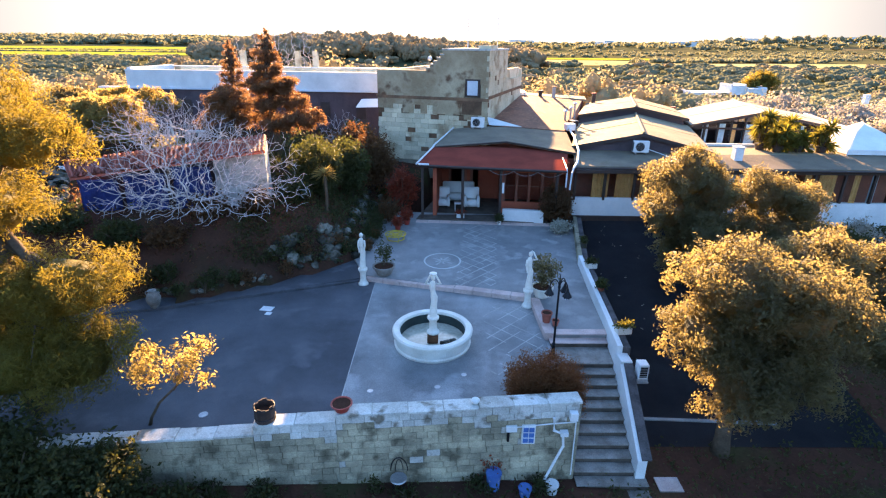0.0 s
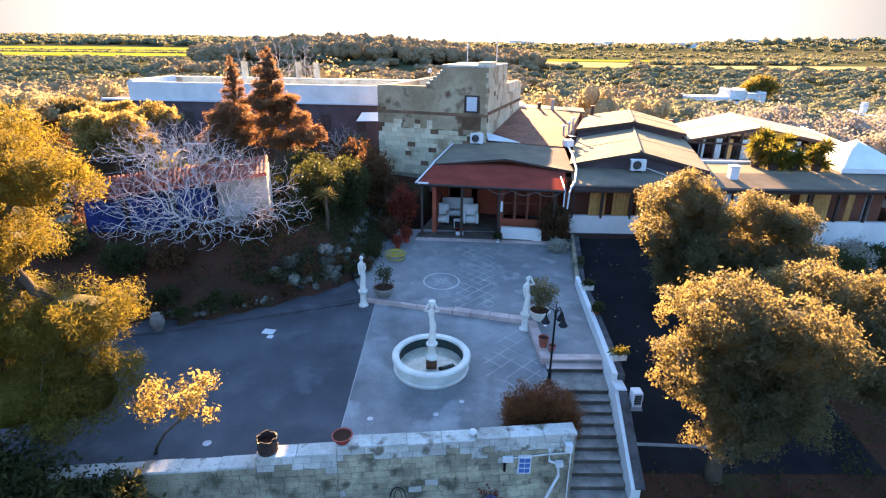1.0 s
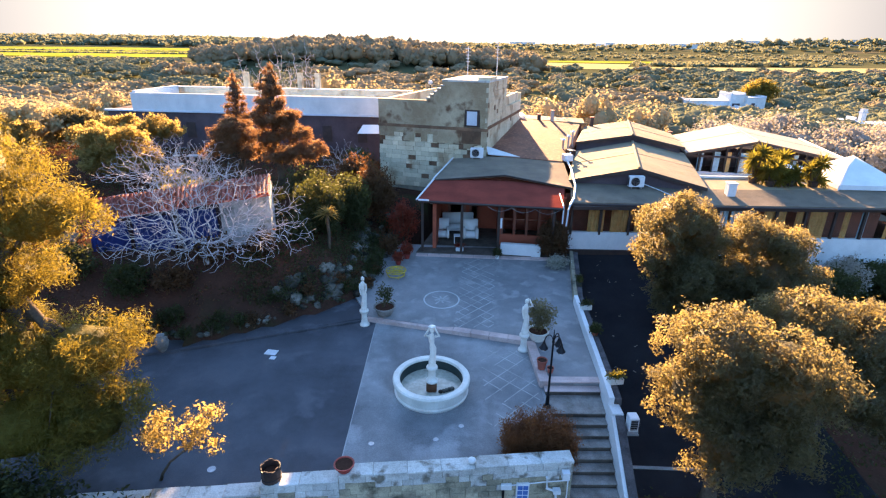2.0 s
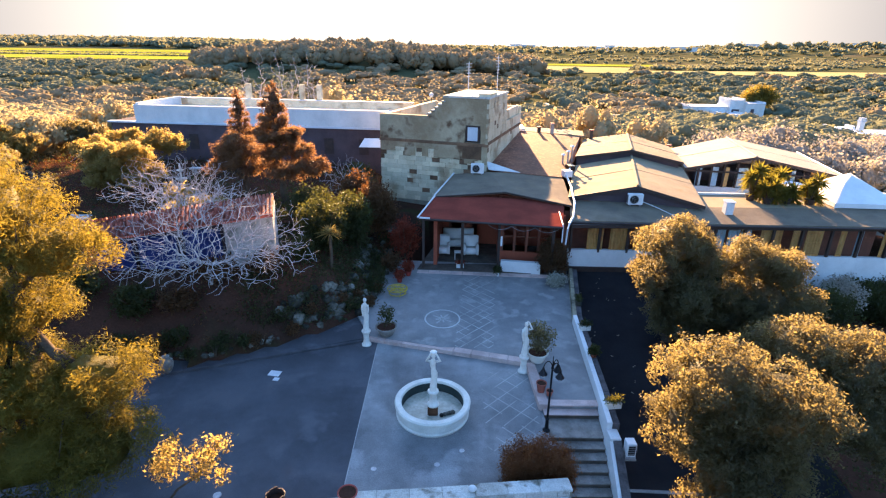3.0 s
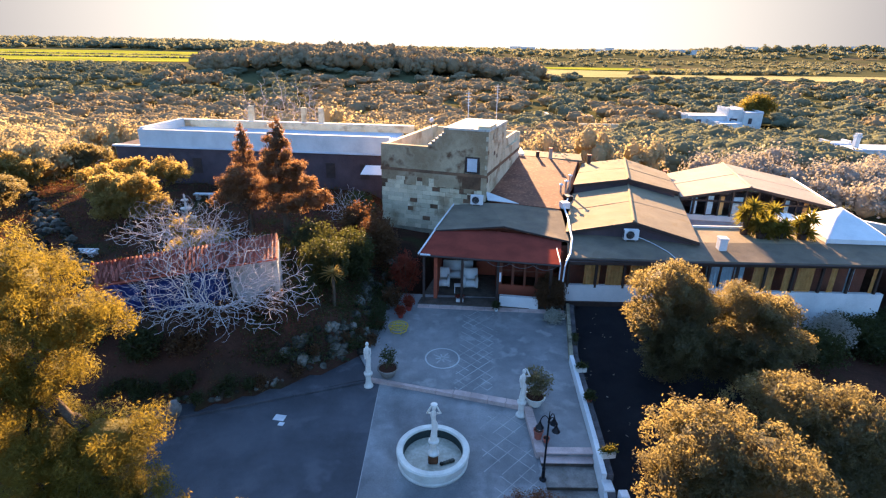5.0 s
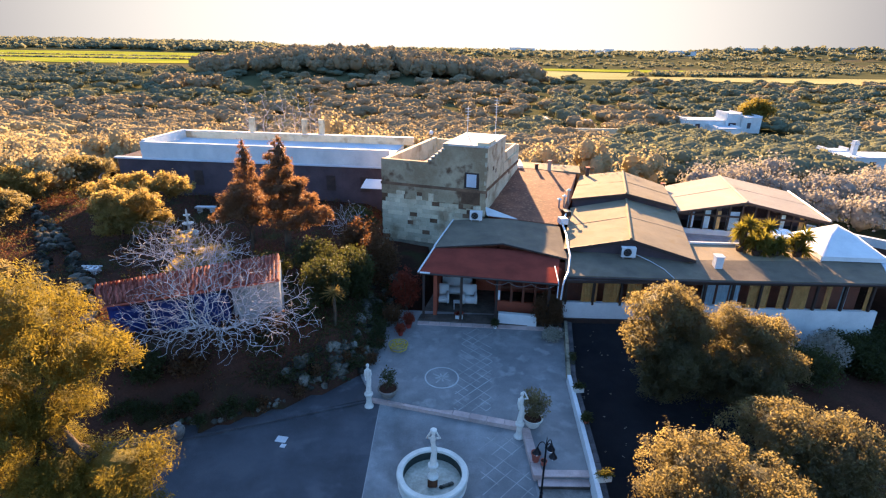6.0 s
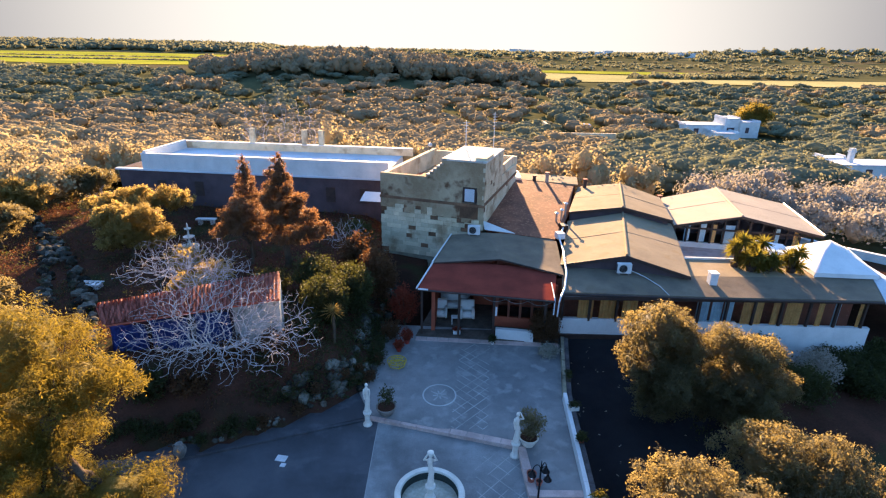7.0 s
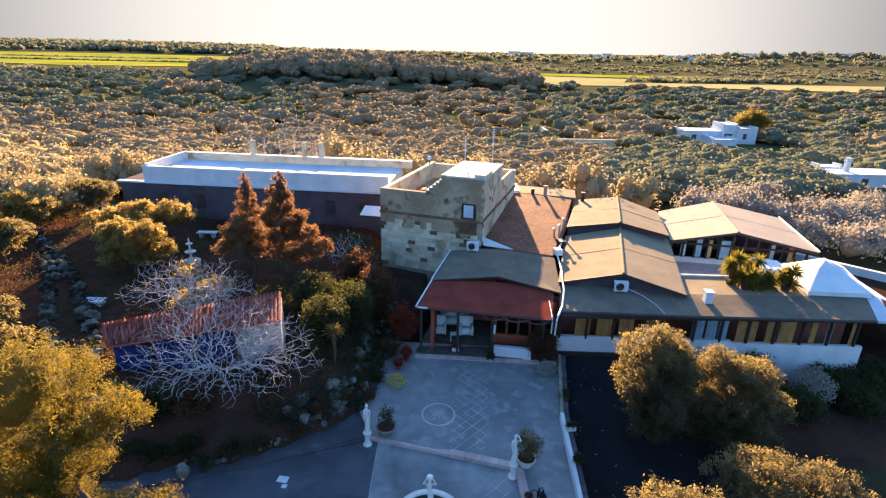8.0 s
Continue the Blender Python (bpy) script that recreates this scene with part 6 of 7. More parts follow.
crate = thing("plastic_crate", (-20.2, 28.6, ground_z(-20.2, 28.6)), "small white slatted crate on the garden earth", "crate")
zc = ground_z(-20.2, 28.6)
for k in range(4):
    part("slat", one(box, -20.75 + 0.3 * k, -20.6 + 0.3 * k, 28.3, 28.9, zc + 0.02, zc + 0.3), METAL_WHITE, crate)
for yy in (28.3, 28.85):
    part("rail", one(box, -20.8, -19.6, yy, yy + 0.06, zc + 0.3, zc + 0.36), METAL_WHITE, crate)

gf = (-17.2, 35.0, ground_z(-17.2, 35.0))
tier = thing("tiered_fountain", gf, "white three-tier garden fountain on a round base", "fountain")
for nm, prof in (("base", [(0.55, 0), (0.58, 0.3), (0.62, 0.35), (0.52, 0.35), (0.5, 0.1), (0, 0.08)]), ("stem", [(0.14, 0.05), (0.08, 0.3), (0.06, 1.9), (0.02, 2.05)]),
                 ("lower_dish", [(0.08, 0.85), (0.36, 1.0), (0.38, 1.05), (0.07, 0.97)]), ("upper_dish", [(0.06, 1.5), (0.22, 1.6), (0.24, 1.64), (0.05, 1.57)])):
    part(nm, one(lathe, gf, prof, 20), STATUE, tier)
bench = thing("stone_bench", (-18.6, 41.0, ground_z(-18.6, 41)), "pale stone bench near the building", "bench")
zb = ground_z(-18.6, 41)
bm = bmesh.new()
box(bm, -19.4, -17.8, 40.8, 41.3, zb + 0.4, zb + 0.52)
bevel(bm, 0.02)
part("seat", bm, WHITEWASH, bench)
for x in (-19.1, -18.1):
    part("leg", one(box, x - 0.12, x + 0.12, 40.85, 41.25, zb - 0.05, zb + 0.4), WHITEWASH, bench)
aw = part("awning", one(plate, [(-5.9, 40.2, 5.0), (-4.2, 39.6, 5.1), (-4.1, 40.6, 5.6), (-5.6, 41.2, 5.5)], 0.03), CANVAS)
tagged(aw, "small white awning beside the tower wall", "awning")

for i, (x, y, r, h, leaf, lab) in enumerate((
        (-5.4, 25.4, 1.35, 3.0, LEAF_DARK, "dense dark green shrub above the rocks"), (-4.3, 27.6, 1.2, 3.2, LEAF_DARK, "tall dark green shrub in the garden"),
        (-3.6, 30.3, 1.3, 3.6, LEAF_BROWN, "tall brown-leaved shrub by the tower"), (-6.8, 28.4, 1.5, 2.3, LEAF_DARK, "broad dark shrub in the garden"),
        (-4.9, 32.8, 1.5, 3.0, LEAF_BROWN, "brownish shrub before the tower"), (-9.4, 28.0, 1.2, 1.6, LEAF_DARK, "low dark shrub behind the hut"),
        (-6.2, 23.6, 0.8, 1.2, LEAF_DARK, "low shrub among the rocks"), (-9.3, 21.3, 0.9, 1.0, LEAF_BROWN, "low dry shrub on the bank"),
        (-10.8, 20.0, 0.9, 0.9, LEAF_BROWN, "low dry shrub on the bank"), (-7.6, 22.2, 0.8, 1.0, LEAF_BROWN, "dry shrub on the bank below the hut"),
        (-12.2, 19.6, 1.0, 1.3, LEAF_DARK, "dark shrub on the bank"), (-14.5, 19.6, 1.2, 1.4, LEAF_DARK, "dark shrub on the bank below the hut"),
        (-13.4, 30.0, 1.3, 1.4, LEAF_GOLD, "golden-leaved low shrub in the garden"), (-16.0, 31.5, 1.2, 1.6, LEAF_GOLD, "golden-leaved garden shrub by the fountain"),
        (-14.0, 27.4, 1.1, 1.6, LEAF_GOLD, "golden shrub behind the hut"), (-5.6, 36.6, 1.3, 2.2, LEAF_DARK, "dark shrub under the tower wall"))):
    shrub("shrub", (x, y, ground_z(x, y) - 0.05), r, h, leaf, lab, 60 + i, int(130 * r * h), 14, 0.075, 0.13, "garden shrubs")


def yucca(x, y, top, label, seed):
    """A slim bare stem under one spiky head of stiff narrow leaves."""
    rng = random.Random(seed)
    z = ground_z(x, y) - 0.05
    root = thing("yucca", (x, y, z), label, "yucca")
    stem = [(x, y, z), (x + 0.05, y, z + 0.4 * (top - z)), (x + 0.02, y - 0.03, top - 0.15)]
    part("stem", one(tube, stem, [0.09, 0.075, 0.085], 8), BARK, root)
    for k in range(70):
        a, el = k * 2.4, -0.25 + 1.3 * (k / 70)
        d = Vector((math.cos(a) * math.cos(el), math.sin(a) * math.cos(el), math.sin(el)))
        s = d.cross(Vector((0, 0, 1))).normalized() * 0.03
        L = rng.uniform(0.65, 0.85) * (1 - 0.4 * max(0, el))
        e = Vector((x + 0.02, y - 0.03, top - 0.2 + 0.12 * k / 70))
        bm = bmesh.new()
        mid, tip = e + d * L * 0.55, e + d * L + Vector((0, 0, -0.10 * math.cos(el)))
        vs = [bm.verts.new(p) for p in (e - s * 0.6, e + s * 0.6, mid + s, tip, mid - s, mid + Vector((0, 0, -0.02)))]
        for f in ((0, 1, 2, 5), (0, 5, 4), (5, 2, 3), (4, 5, 3)):
            bm.faces.new([vs[i] for i in f])
        part("leaf", bm, LEAF_GOLD, root)
    return root


yucca(-4.94, 23.77, 4.0, "slim yucca with a spiky yellow-green head above the rocks", 17)
cover = []
gr = random.Random(44)
while len(cover) < 1500:
    x, y = gr.uniform(-9.0, -2.4), gr.uniform(20.0, 29.0)
    if behind_rocks(x, y) > 0.25 and noise.noise((x * 0.6, y * 0.6, 4.0)) + 0.12 * (x + 6.5) > gr.uniform(-0.5, 0.3):
        cover.append((x, y, ground_z(x, y) + gr.uniform(0.0, 0.14)))
tagged(leaves("ground_cover", cover, LEAF_DARK, None, 0.06, 12, 0.15, 95), "dark green ground cover over the bank", "ground cover", kind="stuff")


# ---- bare trees ----
def bare_tree(base, fork, centre, reach, tips, label, seed, tip_r=0.011, blocked=None, droop=0.0):
    """A leafless tree: limbs grow from the fork to points spread through an ellipsoid, each point joining the nearest wood; girth adds up towards the trunk."""
    rng = np.random.default_rng(seed)
    root = thing("bare_tree", base, label, "tree", "bare trees")
    c, rad = np.array(centre), np.array(reach)
    d = rng.normal(0, 1, (tips * 2, 3))
    d /= np.linalg.norm(d, axis=1)[:, None]
    p = c + d * rad * (rng.uniform(0.10, 1.0, (len(d), 1)) ** 0.55) * (1 + 0.10 * np.sin(d[:, :1] * 9 + d[:, 1:2] * 7))
    keep = [q for q in p if not (blocked and blocked(q)) and q[2] > base[2] + 0.5][:tips]
    keep.sort(key=lambda q: np.linalg.norm((q - np.array(fork)) / rad))
    nodes, parent = [np.array(base) - (0, 0, 0.15), (np.array(base) + np.array(fork)) / 2 + (0.06, 0, 0), np.array(fork)], [-1, 0, 1]
    cost = [0.0, 0.0, 0.0]
    way = [np.array((0, 0, 1.0)), np.array((0, 0, 1.0)), np.array((0, 0, 1.0))]
    for q in keep:
        at, ways = np.array(nodes), np.array(way)
        gap = q - at
        dist = np.linalg.norm(gap, axis=1)
        turn = 1 - (gap * ways).sum(1) / (dist + 1e-6)
        score = dist * (1 + 0.45 * turn) + 0.16 * np.array(cost)
        score[:2] += 9
        k = int(np.argmin(score))
        a, span, last = nodes[k], dist[k], k
        n = max(2, min(8, int(span / 0.22)))
        lead = way[k] * span * 0.35 + rng.normal(0, 0.10, 3) * span
        for j in range(1, n + 1):
            u = j / n
            p1 = a + (q - a) * u + lead * u * (1 - u) ** 1.5 * 1.6 - np.array((0, 0, droop * span * u * u))
            way.append((p1 - nodes[last]) / (np.linalg.norm(p1 - nodes[last]) + 1e-6))
            nodes.append(p1)
            parent.append(last)
            cost.append(cost[last] + span / n)
            last = len(nodes) - 1
    girth = np.zeros(len(nodes))
    has_child = np.zeros(len(nodes), bool)
    has_child[[v for v in parent if v >= 0]] = True
    girth[~has_child] = tip_r ** 2.6
    for k in range(len(nodes) - 1, 0, -1):
        girth[parent[k]] += girth[k]
    r = np.maximum(girth, tip_r ** 2.6) ** (1 / 2.6)
    bms = [bmesh.new(), bmesh.new()]
    for k in range(1, len(nodes)):
        thick = r[k] > 0.045
        a, b = Vector(nodes[parent[k]]), Vector(nodes[k])
        if (b - a).length > 1e-3:
            tube(bms[0 if thick else 1], [a, b], [min(r[parent[k]], r[k] * 1.25), r[k]], 6 if thick else 3, caps=False)
    part("trunk", bms[0], BARE_WOOD, root)
    part("crown", bms[1], BARE_WOOD, root)
    return root


def under_hut_roof(q):
    return -15.9 < q[0] < -7.0 and 21.4 + 0.12 * (q[0] + 15) < q[1] < 25.2 and q[2] < 5.3


bare_tree((-9.6, 21.0, ground_z(-9.6, 21.0)), (-9.7, 21.0, 3.4), (-9.35, 21.1, 4.15), (4.3, 2.7, 2.75), 2900, "leafless pale-barked fig tree spreading before the hut", 3, 0.0058, under_hut_roof, 0.04)
bare_tree((-12.6, 25.6, ground_z(-12.6, 25.6)), (-12.6, 25.5, 3.8), (-12.4, 24.9, 5.3), (3.5, 2.2, 1.9), 1700, "leafless pale-barked tree behind the hut roof", 8, 0.0058, under_hut_roof)
bare_tree((-6.0, 35.0, ground_z(-6.0, 35.0)), (-6.0, 35.0, 2.6), (-6.0, 35.0, 3.7), (1.8, 1.4, 1.7), 320, "small leafless tree near the tower", 5, 0.008)
bare_tree((-26, 40.5, ground_z(-26, 40.5)), (-26, 40.5, 3.0), (-26, 40.5, 4.2), (2.0, 1.6, 1.6), 260, "small leafless tree at the garden edge", 6, 0.008)
for k, (x, top) in enumerate(((-20.0, 8.3), (-18.2, 8.8), (-16.4, 9.3), (-14.8, 8.6), (-13.2, 9.2))):
    bare_tree((x, 56.5, ground_z(x, 56.5)), (x, 56.5, 2.6), (x, 56.5, 3.2 + top * 0.33), (1.2, 1.0, top * 0.67 - 3.2 + 2.4), 260, "tall upright leafless tree behind the flat roof", 120 + k, 0.012)

# ---- near trees ----
tree("pine_tree", (-10.6, 12.0, ground_z(-10.6, 12.0)), (-10.4, 12.2, 6.5),
     [(-10.9, 12.3, 8.4, 1.9, 1.8, 1.7), (-9.75, 12.6, 7.2, 1.42, 1.5, 1.2), (-11.6, 12.2, 6.0, 2.0, 1.8, 1.6), (-10.7, 12.3, 5.5, 1.2, 1.4, 1.1), (-8.8, 12.0, 3.7, 1.5, 1.5, 1.35), (-10.7, 11.8, 3.6, 1.9, 1.7, 1.5), (-8.85, 11.6, 1.9, 1.55, 1.4, 1.4), (-10.6, 11.4, 1.8, 2.2, 1.6, 1.6)],
     LEAF_PINE, "large yellow-green pine with dense tufted foliage", 71, 2300, 46, 0.06, 0.105, 0.3, 0.74, narrow=0.2, heart=0.54, bumps=16, bump_size=0.27)
tree("golden_sapling", (-7.3, 11.4, 0.0), (-5.75, 10.6, 1.9), [(-5.25, 10.4, 2.85, 0.40, 0.4, 0.36), (-5.5, 10.4, 2.45, 0.38, 0.36, 0.32), (-5.1, 10.4, 2.15, 0.22, 0.25, 0.2), (-6.35, 10.5, 2.55, 0.42, 0.4, 0.5), (-6.6, 10.7, 1.9, 0.4, 0.36, 0.4)],
     LEAF_GOLD, "slim golden-leaved sapling leaning over the wall", 72, 190, 11, 0.046, 0.085, 0.035, 0.2, heart=0.08)
tree("evergreen_oak", (8.7, 12.3, ground_z(8.7, 12.3)), (8.6, 12.3, 1.6),
     [(7.95, 12.1, 3.75, 1.45, 1.5, 1.5), (9.4, 11.8, 3.4, 1.6, 1.6, 1.6), (7.6, 12.3, 2.2, 1.2, 1.2, 1.4), (8.9, 12.5, 2.1, 1.8, 1.6, 1.6), (8.6, 11.8, 0.9, 1.5, 1.3, 1.2), (9.9, 12.2, 1.4, 1.6, 1.5, 1.6)],
     LEAF_OLIVE, "rounded evergreen oak with small golden-green leaves", 73, 3000, 26, 0.050, 0.085, 0.2, 0.72, "evergreen oaks", heart=0.55, bumps=14, bump_size=0.30)
tree("evergreen_oak", (12.9, 14.3, ground_z(12.9, 14.3)), (12.8, 14.3, 1.2),
     [(11.8, 14.6, 3.2, 1.4, 1.5, 1.3), (13.5, 14.4, 2.9, 1.6, 1.5, 1.4), (12.4, 13.7, 1.7, 1.8, 1.5, 1.5), (14.9, 14.9, 2.2, 1.5, 1.5, 1.4), (14.2, 13.8, 1.0, 1.7, 1.4, 1.4)],
     LEAF_OLIVE, "rounded evergreen oak with olive-gold leaves beside another", 74, 2200, 24, 0.053, 0.085, 0.2, 0.72, "evergreen oaks", heart=0.55, bumps=14, bump_size=0.30)
tree("evergreen_oak", (10.9, 21.3, ground_z(10.9, 21.3)), (10.9, 21.3, 2.2),
     [(10.5, 21.4, 4.35, 1.45, 1.5, 1.4), (11.7, 21.3, 3.7, 1.3, 1.5, 1.3), (10.0, 21.0, 3.0, 1.15, 1.3, 1.2), (11.2, 20.8, 2.4, 1.7, 1.5, 1.4), (11.3, 20.7, 1.1, 1.7, 1.3, 1.1)],
     LEAF_OLIVE, "round-headed evergreen oak beside the driveway", 75, 2300, 24, 0.055, 0.09, 0.2, 0.72, "evergreen oaks", heart=0.55, bumps=14, bump_size=0.30)
tree("evergreen_oak", (14.3, 20.9, ground_z(14.3, 20.9)), (14.3, 20.9, 1.8),
     [(13.7, 21.0, 3.75, 1.25, 1.4, 1.2), (15.2, 20.8, 3.3, 1.2, 1.3, 1.1), (14.4, 20.4, 2.2, 1.7, 1.5, 1.4), (13.2, 20.6, 1.8, 1.5, 1.3, 1.4), (14.6, 20.2, 0.9, 1.8, 1.3, 1.1), (15.8, 20.6, 2.0, 1.1, 1.2, 1.2)],
     LEAF_OLIVE, "broad evergreen oak under the hall windows", 76, 2200, 24, 0.055, 0.09, 0.2, 0.72, "evergreen oaks", heart=0.55, bumps=14, bump_size=0.30)
for i, (x, y, r, h) in enumerate(((16.2, 25.6, 1.2, 1.5), (18.3, 25.5, 1.3, 1.7), (22.4, 25.5, 1.4, 1.9), (24.6, 25.6, 1.4, 1.8), (26.5, 26.5, 1.5, 2.0), (23.4, 24.0, 1.5, 1.5))):
    shrub("shrub", (x, y, ground_z(x, y) - 0.1), r, h, LEAF_DARK, "dark evergreen shrub along the hall plinth", 300 + i, int(150 * r * h), 14, 0.08, 0.13, "plinth shrubs")
for i, (x, y, r, h) in enumerate(((-7.6, 9.2, 1.3, 1.9), (-9.3, 9.0, 1.6, 2.6), (-11.2, 9.0, 1.8, 3.0), (-6.0, 9.5, 0.8, 0.8), (-9.0, 7.6, 1.6, 1.8))):
    shrub("shrub", (x, y, ground_z(x, y) - 0.1), r, h, LEAF_DARK, "dark evergreen shrub in front of the tufa wall", 320 + i, int(150 * r * h), 16, 0.07, 0.12, "wall shrubs")
wr = random.Random(9)
for i in range(40):
    u = wr.random()
    k = wr.randrange(2, len(ROCK_LINE) - 1)
    (ax, ay), (bx, by) = ROCK_LINE[k], ROCK_LINE[k + 1]
    x, y = ax + (bx - ax) * u - wr.uniform(0, 0.7), ay + (by - ay) * u + wr.uniform(0.1, 0.9)
    shrub("weed", (x, y, ground_z(x, y) - 0.05), wr.uniform(0.25, 0.6), wr.uniform(0.3, 0.8), LEAF_DARK if wr.random() < 0.6 else LEAF_BROWN, "low dark weed among the edging rocks", 340 + i, 40, 12, 0.05, 0.08, "weeds", "weed")
for i in range(12):
    x = wr.uniform(-6, 3.6)
    shrub("weed", (x, wall_y(x) - wr.uniform(0.15, 0.6), ground_z(x, 10.8) - 0.03), wr.uniform(0.2, 0.4), wr.uniform(0.2, 0.5), LEAF_DARK, "low weed at the foot of the tufa wall", 380 + i, 24, 10, 0.045, 0.06, "weeds", "weed")
shrub("pale_shrub", (20.9, 24.3, ground_z(20.9, 24.3)), 1.5, 2.3, LEAF_BLOSSOM, "silver-grey shrub under the hall windows", 95, 300, 16, 0.06, 0.10, "garden shrubs")
shrub("shrub", (18.8, 22.5, ground_z(18.8, 22.5)), 1.4, 2.2, LEAF_DARK, "dark shrub below the hall plinth", 91, 300, 14, 0.08, 0.13, "garden shrubs")

tree("golden_tree", (-20.4, 33.6, ground_z(-20.4, 33.6)), (-20.4, 33.6, 4.3), [(-19.4, 33.2, 5.3, 1.5, 1.4, 1.2), (-21.2, 33.7, 5.3, 1.5, 1.4, 1.1), (-20.3, 33.0, 4.3, 2.0, 1.6, 1.1), (-18.6, 33.2, 4.3, 1.2, 1.2, 1.0)],
     LEAF_GOLD, "rounded golden-leaved garden tree", 77, 1105, 24, 0.08, 0.095, 0.15, 0.6, "golden trees", heart=0.42, bumps=20, bump_size=0.26)
tree("golden_tree", (-23.3, 37.3, ground_z(-23.3, 37.3)), (-23.3, 37.3, 4.2), [(-23.9, 37.0, 5.1, 1.6, 1.5, 1.2), (-21.9, 37.6, 5.5, 1.6, 1.5, 1.2), (-19.8, 38.2, 5.4, 1.5, 1.4, 1.2), (-22.8, 36.8, 4.2, 2.0, 1.5, 1.0)],
     LEAF_GOLD, "spreading golden-leaved tree near the building", 78, 1190, 24, 0.08, 0.095, 0.15, 0.6, "golden trees", heart=0.42, bumps=20, bump_size=0.26)
tree("golden_tree", (-27.2, 28.0, ground_z(-27.2, 28.0)), (-27.2, 28.0, 4.0), [(-27.4, 28.0, 5.0, 1.6, 1.5, 1.3), (-26.4, 27.0, 4.2, 1.5, 1.4, 1.1), (-28.4, 28.6, 4.2, 1.6, 1.4, 1.2)],
     LEAF_GOLD, "golden-leaved tree at the garden edge", 79, 765, 24, 0.08, 0.095, 0.15, 0.6, "golden trees", heart=0.42, bumps=20, bump_size=0.26)
tree("golden_tree", (-20.8, 21.5, ground_z(-20.8, 21.5)), (-20.8, 21.5, 3.6), [(-20.6, 21.5, 4.2, 1.5, 1.4, 1.0), (-21.8, 22.2, 3.8, 1.6, 1.4, 1.1), (-22.6, 24.0, 4.2, 1.4, 1.4, 1.2)],
     LEAF_OLIVE, "olive-green tree beside the rubble wall", 80, 765, 24, 0.08, 0.095, 0.15, 0.6, heart=0.42, bumps=20, bump_size=0.26)
def cedar_tiers(x, y, top, low, widest, seed):
    """Flat ragged tiers that widen downwards round a slim leading shoot."""
    rng = random.Random(seed)
    out = [(x, y, top - 0.25, 0.10, 0.10, 0.32)]
    n = int((top - low) / 0.36)
    for k in range(1, n):
        u = k / n
        R = 0.16 + widest * u ** 0.9 * (1 - 0.35 * max(0, u - 0.7) / 0.3) * rng.uniform(0.75, 1.15)
        a0 = rng.uniform(0, 6.28)
        for j in range(3 + int(4 * u)):
            a = a0 + j * math.tau / (3 + int(4 * u)) + rng.uniform(-0.4, 0.4)
            r = R * rng.uniform(0.45, 0.75)
            out.append((x + r * math.cos(a), y + r * math.sin(a), top - 0.2 - u * (top - low) - 0.10 * R + rng.uniform(-0.08, 0.08), R * rng.uniform(0.30, 0.45), R * rng.uniform(0.30, 0.45), 0.10 + 0.06 * u))
    return out


cedar_lobes = cedar_tiers(-9.6, 32.3, 10.3, 6.9, 1.6, 82) + [(-9.4, 32.3, 6.8, 1.0, 1.0, 0.7), (-8.5, 32.2, 6.1, 1.0, 1.0, 0.8), (-10.1, 31.9, 5.9, 0.9, 1.0, 0.8), (-8.8, 31.9, 5.0, 1.4, 1.2, 0.8), (-7.6, 32.4, 5.2, 0.9, 0.9, 0.7)]
tree("cedar", (-9.5, 32.4, ground_z(-9.5, 32.4)), (-9.6, 32.3, 9.6), cedar_lobes, LEAF_CEDAR, "tall reddish-brown conifer with tiered ragged top and broad skirt", 82, 2200, 20, 0.07, 0.085, 0.2, 0.4, "cedars", 0.35, heart=0.4, bumps=9, bump_size=0.34)
tree("cypress", (-12.5, 34.2, ground_z(-12.5, 34.2)), (-12.5, 34.2, 9.0), cedar_tiers(-12.5, 34.2, 9.7, 5.0, 1.5, 81), LEAF_CEDAR, "slim dark brown conifer spire behind a leafy tree", 81, 1500, 14, 0.065, 0.08, 0.15, 0.4, "cedars", 0.35, heart=0.45, bumps=3)
tree("rusty_tree", (-12.0, 32.6, ground_z(-12.0, 32.6)), (-12.0, 32.6, 4.4), [(-12.2, 32.5, 6.6, 0.8, 0.8, 0.6), (-13.1, 32.4, 6.0, 0.75, 0.8, 0.6), (-11.4, 32.3, 6.0, 0.75, 0.8, 0.6), (-12.5, 32.0, 5.4, 0.9, 0.8, 0.5), (-13.6, 32.6, 5.0, 0.6, 0.6, 0.45), (-11.1, 32.0, 5.1, 0.7, 0.7, 0.5)],
     LEAF_CEDAR, "rusty-brown leafy tree with bare forked stems", 84, 620, 26, 0.06, 0.09, 0.10, 0.5, "", 0.4, heart=0.25, bumps=8, bump_size=0.36)

